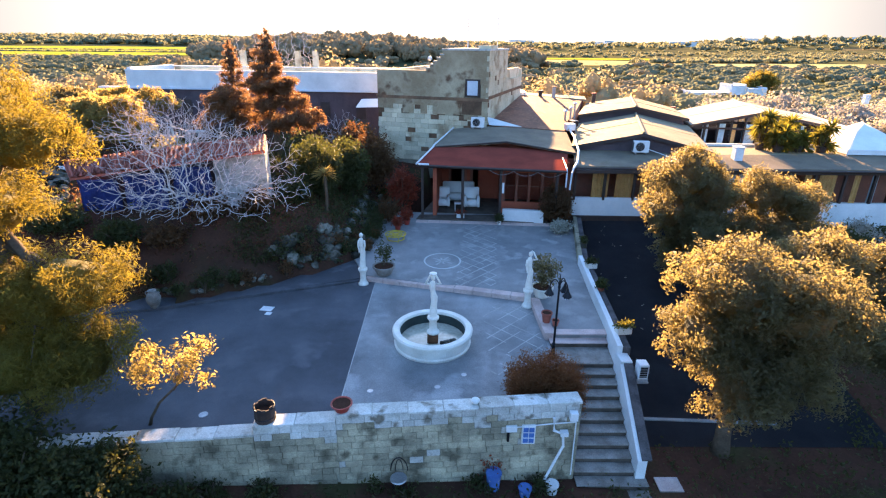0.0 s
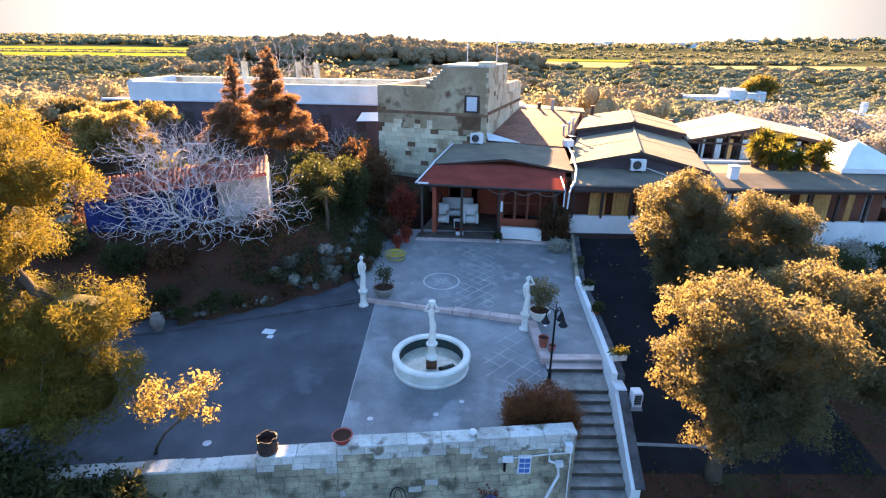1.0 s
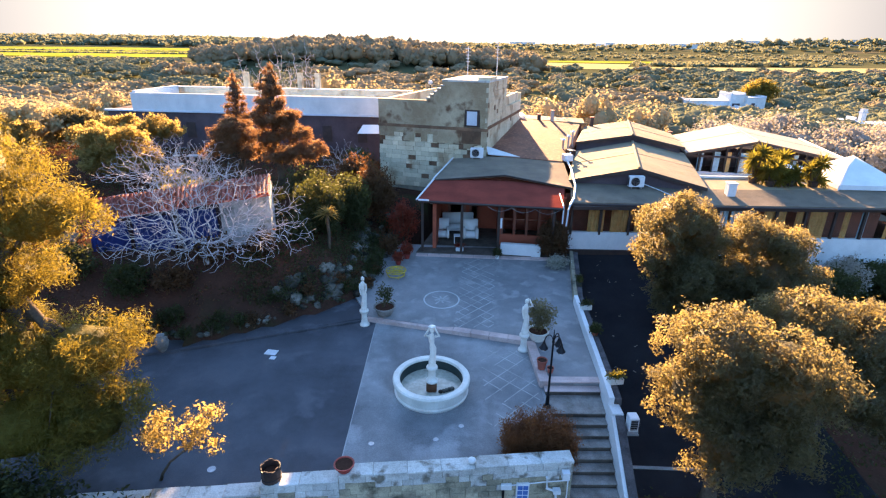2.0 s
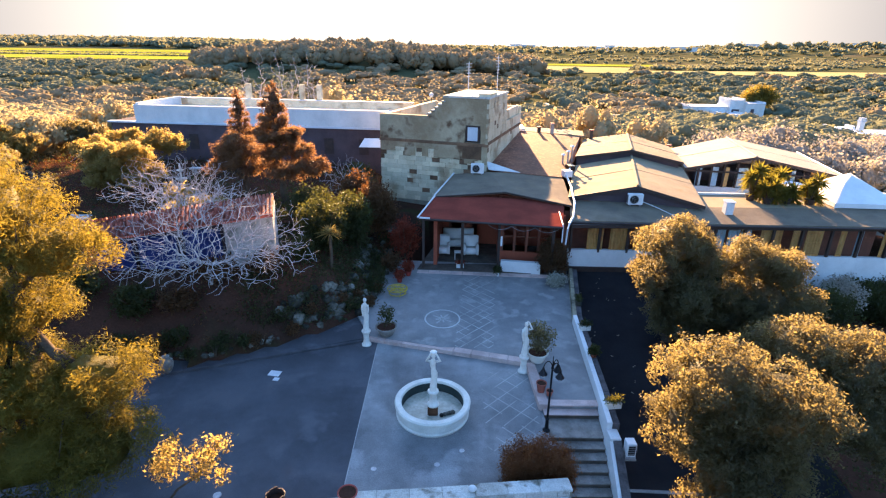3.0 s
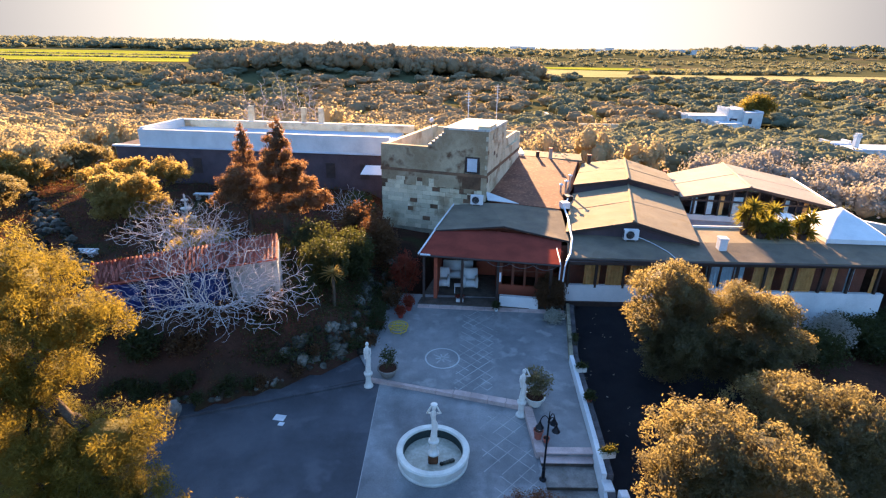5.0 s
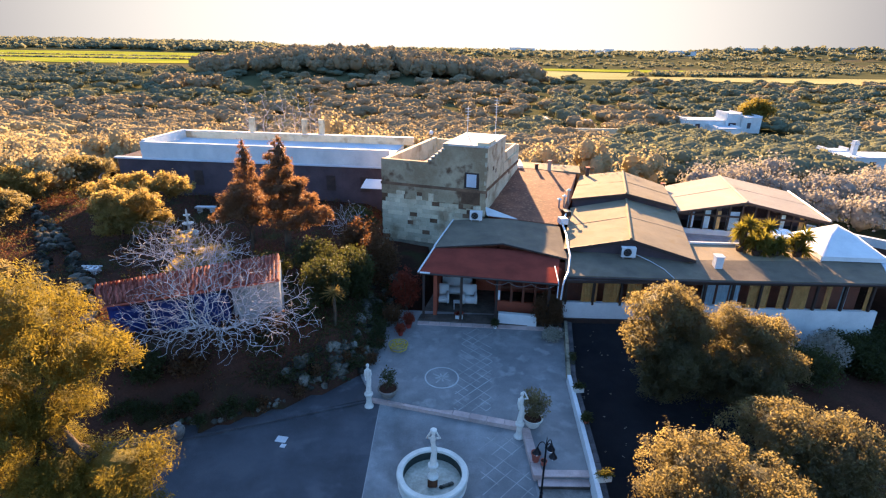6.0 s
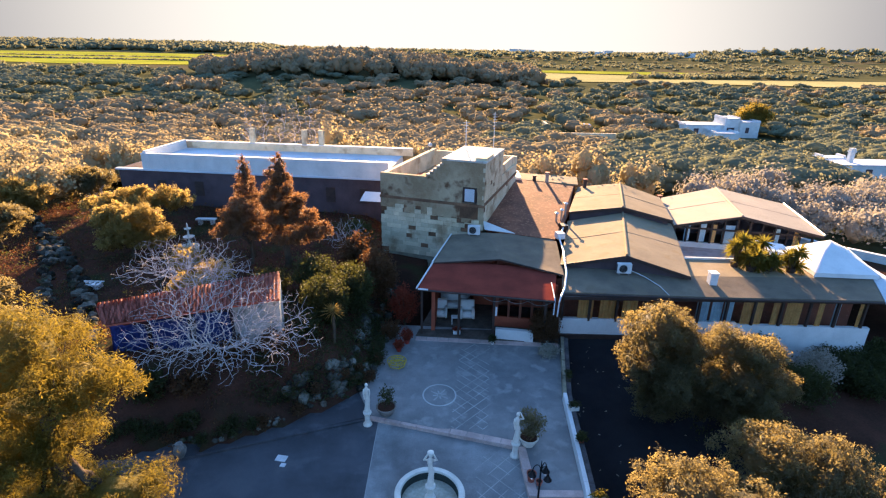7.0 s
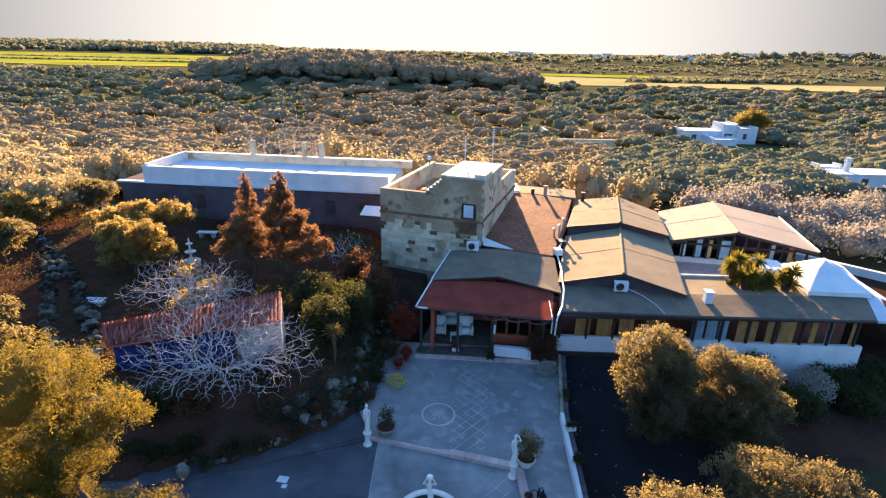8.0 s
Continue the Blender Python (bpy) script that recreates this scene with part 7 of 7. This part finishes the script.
# palms on the flat roof
def palm(at, h, label, seed):
    root = thing("potted_palm", at, label, "palm", "roof palms")
    rng = random.Random(seed)
    bm = bmesh.new()
    lathe(bm, at, [(0.22, 0), (0.3, 0.32), (0.32, 0.36), (0.27, 0.36), (0.0, 0.33)], 14)
    part("pot", bm, WOOD_DARK, root)
    bm = bmesh.new()
    tops = []
    for k in range(4):
        a = k * 1.7 + rng.uniform(-0.3, 0.3)
        e = Vector(at) + Vector((0.34 * math.cos(a), 0.3 * math.sin(a), h * (0.3 + 0.22 * k)))
        tube(bm, [Vector(at) + Vector((0, 0, 0.3)), Vector(at).lerp(e, 0.6), e], [0.08, 0.07, 0.06], 7)
        tops.append(e)
    part("trunk", bm, BARK, root)
    for e in tops:
        for k in range(90):
            bm = bmesh.new() if k == 0 else bm
            a, el = rng.uniform(0, math.tau), rng.uniform(-1.1, 1.3)
            d = Vector((math.cos(a) * math.cos(el), math.sin(a) * math.cos(el), math.sin(el)))
            s = d.cross(Vector((0, 0, 1))).normalized() * 0.045
            L = rng.uniform(0.45, 0.9)
            p1, p2 = e + d * L * 0.5, e + d * L + Vector((0, 0, -0.12))
            vs = [bm.verts.new(p) for p in (e - s * 0.5, e + s * 0.5, p1 + s, p2, p1 - s)]
            bm.faces.new(vs)
        part("fronds", bm, LEAF_PALM, root)
    return root


for i, (x, y, h) in enumerate(((18.9, 30.5, 1.9), (20.4, 30.9, 1.6), (21.9, 29.7, 1.45), (19.5, 29.8, 1.2), (20.7, 29.9, 0.9))):
    palm((x, y, 3.87), h, "yellow-green potted palm clump on the flat roof", 200 + i)

# ---- fields, groves and far houses ----
def land_z(x, y):
    """Height of the ground sheet itself, between its own grid lines."""
    i = min(len(GX) - 2, max(0, int(np.searchsorted(GX, x)) - 1))
    k = min(len(GY) - 2, max(0, int(np.searchsorted(GY, y)) - 1))
    u, v = (x - GX[i]) / (GX[i + 1] - GX[i]), (y - GY[k]) / (GY[k + 1] - GY[k])
    lo = ground_z(GX[i], GY[k]) * (1 - u) + ground_z(GX[i + 1], GY[k]) * u
    hi = ground_z(GX[i], GY[k + 1]) * (1 - u) + ground_z(GX[i + 1], GY[k + 1]) * u
    return lo * (1 - v) + hi * v


def field(a, b, c, d, mat, label, n=14):
    """A field sheet between four corners, lying on the ground."""
    bm = bmesh.new()
    rows = []
    for k in range(n + 1):
        v = k / n
        rows.append([bm.verts.new((*p, land_z(*p) + 0.5)) for p in [tuple((a[q] * (1 - u) + b[q] * u) * (1 - v) + (d[q] * (1 - u) + c[q] * u) * v for q in (0, 1)) for u in [i / n for i in range(n + 1)]]])
    for r0, r1 in zip(rows, rows[1:]):
        for i in range(n):
            bm.faces.new((r0[i], r0[i + 1], r1[i + 1], r1[i]))
    tagged(part("field", bm, mat), label, "field", kind="structure")


field((-430, 640), (-265, 690), (-430, 1230), (-760, 1230), FIELD, "bright yellow-green spring field")
field((-600, 690), (-430, 640), (-760, 1230), (-1050, 1200), FIELD, "narrow yellow-green far field")
field((66, 424), (150, 453), (201, 590), (96, 628), FALLOW, "pale fallow field beyond the groves")
field((150, 453), (353, 432), (442, 543), (170, 510), FALLOW, "long pale strip of fallow field")
field((97, 632), (308, 624), (354, 719), (108, 702), FIELD, "long yellow-green spring field")
rng = np.random.default_rng(21)
HOUSES = [(84, 158, 18), (70, 130, 12), (68, 84, 13), (60, 70, 8), (39, 143, 13)]


def open_at(x, y):
    return all(math.hypot((x - a) * 1.25, (y - b + 0.55 * r) * 0.7) > r for a, b, r in HOUSES)


def grove(name, spots, leaf, label, quads, size, seed, category="trees", lobes=6, core_sub=1, ragged=0.15, full=0.86, jitter=0.22, soft=0.0):
    """Far rounded crowns: soft lobes over a full heart to each tree, clothed in small sprays; one uncountable mass."""
    r = np.random.default_rng(seed)
    pts, ways, cores = [], [], []
    for x, y, w, h in spots:
        z = ground_z(x, y)
        d = r.normal(0, 1, (quads, 3))
        d[:, 2] = np.abs(d[:, 2]) * 0.9 - 0.35
        d /= np.linalg.norm(d, axis=1)[:, None]
        c = [(x, y, z + h * 0.48, w * 0.80, w * 0.80, h * 0.47)]
        for _ in range(lobes - 1):
            a, k, up = r.uniform(0, 6.283), r.uniform(0.30, 0.48) + soft, r.uniform(-0.2, 0.9)
            out = math.sqrt(max(0.05, 1 - up * up)) * 0.62
            c.append((x + math.cos(a) * w * out, y + math.sin(a) * w * out, z + h * (0.48 + 0.34 * up), w * k, w * k, h * 0.5 * k))
        cores += [q[:3] + tuple(v * full for v in q[3:]) for q in c]
        share = np.array([q[3] ** 2 for q in c])
        cc = np.array(c)[r.choice(len(c), quads, p=share / share.sum())]
        pts.append(cc[:, :3] + d * cc[:, 3:] * r.uniform(0.86 - ragged, 1.04 + ragged, (quads, 1)))
        ways.append(d)
    ob = leaves(name, np.concatenate(pts), leaf, None, size, 1, 0.04, seed + 1, 0.7, outward=np.concatenate(ways), cores=cores, core_sub=core_sub, jitter=jitter, lump=0.10)
    return tagged(ob, label, category, kind="stuff")


def lift(x, y, top):
    """Height of a tree whose head reaches top."""
    return top - ground_z(x, y)


# the row behind the flat roof, low at its far end and highest by the tower
belt = []
for x, top in ((-50, 6.0), (-46.4, 6.2), (-41.6, 5.9), (-38, 6.4), (-34.6, 6.9), (-31.5, 6.6), (-28.3, 7.2), (-25.2, 7.1), (-21.9, 7.6), (-11.1, 9.0), (-8.6, 8.4), (-5.6, 8.0), (-2.2, 7.2), (1.2, 6.9), (4.6, 6.8)):
    y = 58 + rng.uniform(-1.2, 1.2)
    belt.append((x + rng.uniform(-0.5, 0.5), y, rng.uniform(2.1, 2.7), lift(x, y, top)))
for i in range(46):
    x, y = rng.uniform(-80, 8), rng.uniform(61, 72)
    belt.append((x, y, rng.uniform(1.9, 2.7), rng.uniform(3.6, 5.4)))
for i in range(40):
    belt.append((rng.uniform(-64, -33), rng.uniform(36, 56), rng.uniform(1.5, 2.5), rng.uniform(3.2, 4.8)))
for x, top in ((7.6, 6.2), (10.4, 7.1), (16.0, 7.5), (21.5, 6.5)):
    belt.append((x, 54.5, 2.75, lift(x, 54.5, top)))
grey = [(27.6, 53, 2.7, lift(27.6, 53, 5.2))]
for i in range(22):
    x = 31 + 1.6 * i + rng.uniform(-0.7, 0.7)
    y = 52 - 0.12 * i + rng.uniform(-3.2, 4)
    grey.append((x, y, rng.uniform(2.3, 3.1), lift(x, y, 5.3 - 0.04 * (x - 31)) * rng.uniform(0.85, 1.1)))
for i in range(20):
    x, y = rng.uniform(34, 58), rng.uniform(40, 49)
    if y > 62 - 0.62 * x:
        grey.append((x, y, rng.uniform(1.9, 2.7), rng.uniform(3.4, 4.8)))
grove("tree_belt", belt, LEAF_PALE, "belt of pale straw-coloured winter trees behind the buildings", 1000, 0.145, 31, lobes=11, ragged=0.26, full=0.68, jitter=0.5, soft=0.02)
grove("tree_belt", grey, LEAF_BLOSSOM, "grey-white winter trees beyond the halls", 1300, 0.125, 33, lobes=11, ragged=0.32, full=0.64, jitter=0.5, soft=0.02)
GROVES = ((LEAF_PALE, "rounded straw-coloured winter trees"), (LEAF_WOOD, "dense brown-grey grove of rounded trees"), (LEAF_GROVE, "dense dark green grove of rounded trees"))
near_g, far_g = ([], [], []), ([], [], [])
for i in range(1900):
    y = 66 + 420 * rng.uniform(0, 1) ** 1.7
    x = rng.uniform(-1, 1) * (0.90 * y + 14)
    s, k = x / y, rng.uniform(0, 1)
    if not open_at(x, y) or (0.14 < s and y > 405) or (-0.47 < s < 0.18 and 345 < y < 460):
        continue
    w = rng.uniform(2.9, 4.5) * (1 + y / 700)
    spot = (x, y, w, rng.uniform(3.0, 4.2) * (1 + y / 900))
    patch = noise.noise((x * 0.022, y * 0.016, 3.0))
    if s < -0.25:
        kind = 0 if y < 125 and patch > 0.12 else 1 if y < 190 + 60 * patch else 2
    elif s < 0.2:
        kind = 2 if patch > 0.28 else 1
    else:
        kind = 1 if patch > 0.22 or (y < 150 and s < 0.33) else 2
    (near_g if y < 150 else far_g)[kind].append(spot)
for k, (leaf, lab) in enumerate(GROVES):
    if near_g[k]:
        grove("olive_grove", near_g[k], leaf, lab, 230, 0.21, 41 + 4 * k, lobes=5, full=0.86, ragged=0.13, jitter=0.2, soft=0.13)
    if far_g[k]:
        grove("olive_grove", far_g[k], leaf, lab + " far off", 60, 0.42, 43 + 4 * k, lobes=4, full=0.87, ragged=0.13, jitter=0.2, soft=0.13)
wood = []
for i in range(620):
    y = rng.uniform(345, 460)
    x = rng.uniform(-0.44, 0.17) * y
    wood.append((x, y, rng.uniform(4.5, 8.0), rng.uniform(8, 14)))
for i in range(16):
    wood.append((rng.uniform(-142, -112), rng.uniform(255, 285), rng.uniform(4, 6), rng.uniform(6, 10)))
grove("far_wood", wood, LEAF_WOOD, "dark wood of tall trees on the rise", 90, 0.55, 47, lobes=7, full=0.84, ragged=0.14, jitter=0.2)
far = []
for i in range(1500):
    y = rng.uniform(480, 1250)
    x = rng.uniform(-1.05, 1.05) * y
    if (0.1 < x / y < 0.95 and 400 < y < 740 and x < 480) or (-0.9 < x / y < -0.24 and 560 < y < 1260):
        continue
    far.append((x, y, rng.uniform(4, 9), rng.uniform(3.0, 5.5)))
for i in range(90):
    u = rng.uniform(0, 1)
    far.append((205 + 190 * u + rng.uniform(-20, 20), 545 + 60 * u + rng.uniform(-28, 25), rng.uniform(5, 9), rng.uniform(3, 6)))
for v in (0.3, 0.62):
    for k in range(64):
        u = (k + rng.uniform(-0.3, 0.3)) / 64
        x, y = (-600 + 335 * u) * (1 - v) + (-1050 + 620 * u) * v, 675 * (1 - v) + 1225 * v
        far.append((x, y, rng.uniform(4, 6.5), rng.uniform(1.8, 3.2)))
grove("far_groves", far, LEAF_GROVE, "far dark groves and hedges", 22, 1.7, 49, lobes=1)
ridge = []
for i in range(1100):
    y = rng.uniform(1300, 2300)
    x = rng.uniform(-1.05, 1.05) * y
    ridge.append((x, y, rng.uniform(10, 20), rng.uniform(8, 14)))
for i in range(900):
    y = rng.uniform(1350, 2200)
    x = rng.uniform(-1.08, -0.3) * y
    ridge.append((x, y, rng.uniform(16, 30), rng.uniform(12, 20)))
for i in range(70):
    x = rng.uniform(0.48, 1.0) * 1700
    ridge.append((x, rng.uniform(1640, 1730), rng.uniform(12, 26), rng.uniform(12, 26)))
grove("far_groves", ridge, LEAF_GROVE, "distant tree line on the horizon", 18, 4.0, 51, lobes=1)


def house(at, blocks, label, windows=()):
    root = thing("farmhouse", at, label, "house", "farmhouses")
    for x0, x1, y0, y1, h in blocks:
        x, y, z = at
        part("wall", one(box, x + x0, x + x1, y + y0, y + y1, z - 1, z + h), WHITEWASH, root)
        part("roof", one(box, x + x0 - 0.1, x + x1 + 0.1, y + y0 - 0.1, y + y1 + 0.1, z + h, z + h + 0.2), WHITE_ROOF, root)
        for a, b in ((x0, x0 + 0.3), (x1 - 0.3, x1)):
            part("parapet", one(box, x + a, x + b, y + y0, y + y1, z + h + 0.2, z + h + 0.6), WHITEWASH, root)
    for x0, x1, yy, z0, z1 in windows:
        part("window", one(box, at[0] + x0, at[0] + x1, at[1] + yy - 0.08, at[1] + yy + 0.1, at[2] + z0, at[2] + z1), WALL_DARK, root)
    return root


house((83.5, 156, ground_z(83.5, 156)), [(-11, 1, 2, 9, 3.2), (0.5, 4.6, 1, 8, 5.2), (4.6, 10.2, 0, 8, 4.4), (-5, 2, -5, 2, 1.8)], "white flat-roofed farmhouse among groves", ((1.2, 3.4, 1, 0.3, 2.8), (6.2, 7.2, 0, 1.4, 3.0), (-8, -6.6, 2, 0.9, 2.3)))
house((66.8, 82, ground_z(66.8, 82) - 0.6), [(-6, 9, 0, 5, 2.5), (-3, 1, 5, 7, 2.7), (-0.6, 0.1, 2, 2.7, 4.3)], "long white farmhouse with a tall chimney", ((-5, -4, 0, 0.7, 2.0), (1, 2, 0, 0.7, 2.0), (5.4, 6.6, 0, 0.2, 2.1)))
ruin = thing("field_wall", (42, 148, ground_z(42, 148)), "pale ruined field walls with a blue tarpaulin", "ruin")
zf = ground_z(42, 148)
part("wall", one(box, 29.2, 48, 142, 142.6, zf - 0.5, zf + 2.4), TUFA_OLD, ruin)
part("wall", one(box, 29.2, 29.8, 142.6, 152, zf - 0.5, zf + 4.2), TUFA_OLD, ruin)
bm = bmesh.new()
box(bm, 42.5, 46.5, 163, 166, ground_z(44, 164) - 0.5, ground_z(44, 164) + 2.2)
bevel(bm, 0.3)
part("tarpaulin", bm, BLUE_PLASTIC, ruin, "blue tarpaulin over a heap")
tree("umbrella_pine", (96.5, 164, ground_z(96.5, 164)), (96, 164, -1.5), [(95.4, 164, 0.2, 3.6, 3.4, 2.9), (98, 164.5, -0.8, 3.4, 3.0, 2.7), (93.2, 163.5, -1.6, 2.8, 2.5, 2.4), (96, 163, -2.6, 3.6, 3.0, 2.4)],
     LEAF_PINE, "golden-green umbrella pine beside the farmhouse", 83, 700, 14, 0.26, 0.4, 0.35, 0.5)
for i in range(16):
    x = 120 + 92 * i + 40 * math.sin(i * 2.3)
    y = 1750 + 90 * math.sin(i * 1.7)
    w, h = 14 + 8 * ((i * 7) % 5) / 4, 6 + 5 * ((i * 3) % 4) / 3
    hz = ground_z(x, y)
    far_h = thing("town_house", (x, y, hz), "distant pale town building on the horizon", "house", "far town")
    part("wall", one(box, x - w, x + w, y, y + 20, hz - 3, hz + h + 4), WHITEWASH, far_h)
    part("roof", one(box, x - w - 0.5, x + w + 0.5, y - 0.5, y + 20.5, hz + h + 4, hz + h + 4.8), WHITE_ROOF, far_h)

# ---- masonry pieces ----
def block_mesh(name, mat, w, d, h, bev=0.02):
    bm = bmesh.new()
    box(bm, -w / 2, w / 2, 0, d, -h / 2, h / 2)
    bevel(bm, bev)
    me = bpy.data.meshes.new(name)
    bm.to_mesh(me)
    bm.free()
    me.materials.append(mat)
    return me


PALE_BLOCKS = [block_mesh("block", TUFA_PALE, w, 0.12, COURSE - 0.008, 0.007) for w in (0.28, 0.35, 0.43)]
WALL_BLOCKS = [block_mesh("block", TUFA, w, 0.12, COURSE - 0.008, 0.007) for w in (0.28, 0.35, 0.43)]
wall_ang = math.degrees(math.atan(0.0928))
made = 0
rest = bmesh.new()
for x0, x1, top in ((-2.15, 4.08, 0.84), (-4.15, -2.15, 0.66), (-12.4, -4.15, 0.40)):
    row, z = 0, top
    while z - COURSE > -2.2:
        zc = z - COURSE / 2
        x = x0
        first = True
        while x < x1 - 0.1:
            k = rr.randrange(3)
            w = (0.28, 0.35, 0.43)[k]
            if first and row % 2:
                w, first = 0.16, False
            first = False
            w = min(w, x1 - x)
            if zc > ground_z(x, 11) - 0.2:
                cx = x + w / 2
                m = Matrix.Translation((cx, wall_y(cx) - 0.015 + rr.uniform(-0.008, 0.008), zc)) @ Matrix.Rotation(radians(wall_ang + rr.uniform(-0.8, 0.8)), 4, "Z") @ Matrix.Diagonal(((w - 0.007) / (0.28, 0.35, 0.43)[k], 1, 1, 1))
                me = (PALE_BLOCKS if row == 0 or rr.random() < (0.75 if row == 1 else 0.10 if row < 4 else 0.03) else WALL_BLOCKS)[k]
                if made < 300:
                    ob = new("block", me)
                    ob.parent = wall
                    ob.matrix_local = m
                else:
                    tmp = me.copy()
                    tmp.transform(m)
                    rest.from_mesh(tmp)
                    bpy.data.meshes.remove(tmp)
                made += 1
            x += w
        z -= COURSE
        row += 1

if len(rest.verts):
    tagged(part("masonry", rest, TUFA, wall), kind="stuff")

TB = [block_mesh("stone_block", TUFA_OLD, w, 0.16, 0.312, 0.010) for w in (0.45, 0.58, 0.72)] + [block_mesh("stone_block", TUFA_DARK, w, 0.12, 0.31, 0.012) for w in (0.45, 0.58, 0.72)]
WB = (0.45, 0.58, 0.72)
tower_at = Vector(tower.location)


def tower_blocks(origin, ang, length, z0, z1, limit, hole=None):
    """Courses of stone blocks laid on one face; the first ones are pieces, the rest join one part."""
    n, rest_l, rest_d, z, row = 0, bmesh.new(), bmesh.new(), z1, 0
    while z - 0.32 > z0:
        zc = z - 0.16
        u = -0.02 if row % 2 else 0.0
        while u < length - 0.1:
            k = rr.randrange(3)
            w = min(WB[k], length - u)
            if row % 2 and u <= 0:
                w = 0.3
            cu = u + w / 2
            u += w
            if hole and hole[0] < cu < hole[1] and hole[2] < zc < hole[3]:
                continue
            odds = 0.5 if limit and cu > 5.7 and zc > 4.1 else 0.22 if limit and zc > 3.2 else 0.05
            dark = rr.random() < odds and w < 0.6
            p = turned(origin, ang, cu)
            m = Matrix.Translation((p[0], p[1], zc)) @ Matrix.Rotation(radians(ang), 4, "Z") @ Matrix.Translation((0, (0.0 if not dark else 0.03) + rr.uniform(-0.015, 0.015), 0)) @ Matrix.Diagonal(((w - 0.009) / WB[k], 1, 1, 1))
            me = TB[k + (3 if dark else 0)]
            if n < limit:
                ob = new("stone_block", me)
                ob.parent = tower
                ob.matrix_local = Matrix.Translation(-tower_at) @ m
                n += 1
            else:
                tmp = me.copy()
                tmp.transform(m)
                (rest_d if dark else rest_l).from_mesh(tmp)
                bpy.data.meshes.remove(tmp)
        z -= 0.32
        row += 1
    for b, mat in ((rest_l, TUFA_OLD), (rest_d, TUFA_DARK)):
        if len(b.verts):
            tagged(part("masonry", b, mat, tower), kind="stuff")
        else:
            b.free()


tower_blocks(turned(FL, TA, 0.0), TA, TW, 1.5, 5.9, 290)
tower_blocks(turned(FL, TA, TW), TA + 90, 5.6, 4.0, 9.05, 0)
tower_blocks(turned(FL, TA, TW, 5.6), TA + 90, TD - 5.6, 4.0, 7.0, 0)

litter = np.random.default_rng(77)
lx, ly = litter.uniform(6.9, 12.2, 40), litter.uniform(17, 26.5, 40)
spots = np.stack([lx, ly, [ramp_z(v) + 0.03 for v in ly]], 1)
tagged(leaves("leaf_litter", spots, LEAF_BLOSSOM, None, 0.05, 2, 0.06, 78, 0.6, outward=np.tile((0, 0, 1.0), (40, 1)), jitter=0.1), "pale fallen leaves on the driveway", "leaves", kind="stuff")

# undergrowth in the raised garden and under the trees
ur = np.random.default_rng(90)
low = []
while len(low) < 6800:
    x, y = ur.uniform(-36, -3), ur.uniform(18, 50)
    if behind_rocks(x, y) > 0.4 and not (-15.5 < x < -6.5 and 22 < y < 26) and not (x > -4 and y > 36):
        low.append((x, y, ground_z(x, y) + ur.uniform(0.03, 0.35) * ur.uniform(0, 1)))
tagged(leaves("undergrowth", low[:2600], LEAF_DARK, None, 0.07, 9, 0.16, 91), "low dark undergrowth over the garden earth", "undergrowth", kind="stuff")
tagged(leaves("dry_grass", low[2600:], LEAF_BROWN, None, 0.06, 9, 0.16, 92), "dry brownish grass over the garden earth", "grass", kind="stuff")
low = []
while len(low) < 1500:
    x, y = ur.uniform(-9, 17), ur.uniform(7.5, 25)
    if (y < wall_y(x) - 0.4 and x < 6) or (x > 6.8 and y < 12.4) or x > 12.7:
        low.append((x, y, ground_z(x, y) + ur.uniform(0.02, 0.2)))
tagged(leaves("undergrowth", low, LEAF_DARK, None, 0.06, 8, 0.13, 93), "sparse dark weeds on the lower earth", "undergrowth", kind="stuff")
for i, (x, y) in enumerate(((-30.5, 35.0), (-33.0, 41.0), (-31.0, 46.5), (-25.5, 22.6))):
    z = ground_z(x, y)
    tree("golden_tree", (x, y, z), (x, y, z + 1.6), [(x - 0.6, y, z + 2.5, 1.5, 1.4, 1.2), (x + 0.8, y + 0.3, z + 2.2, 1.4, 1.3, 1.1), (x, y - 0.6, z + 1.5, 1.6, 1.2, 0.9)],
         LEAF_GOLD if i % 2 else LEAF_OLIVE, "rounded garden tree along the rubble wall", 400 + i, 600, 24, 0.08, 0.095, 0.13, 0.6, "golden trees", heart=0.42, bumps=20, bump_size=0.26)
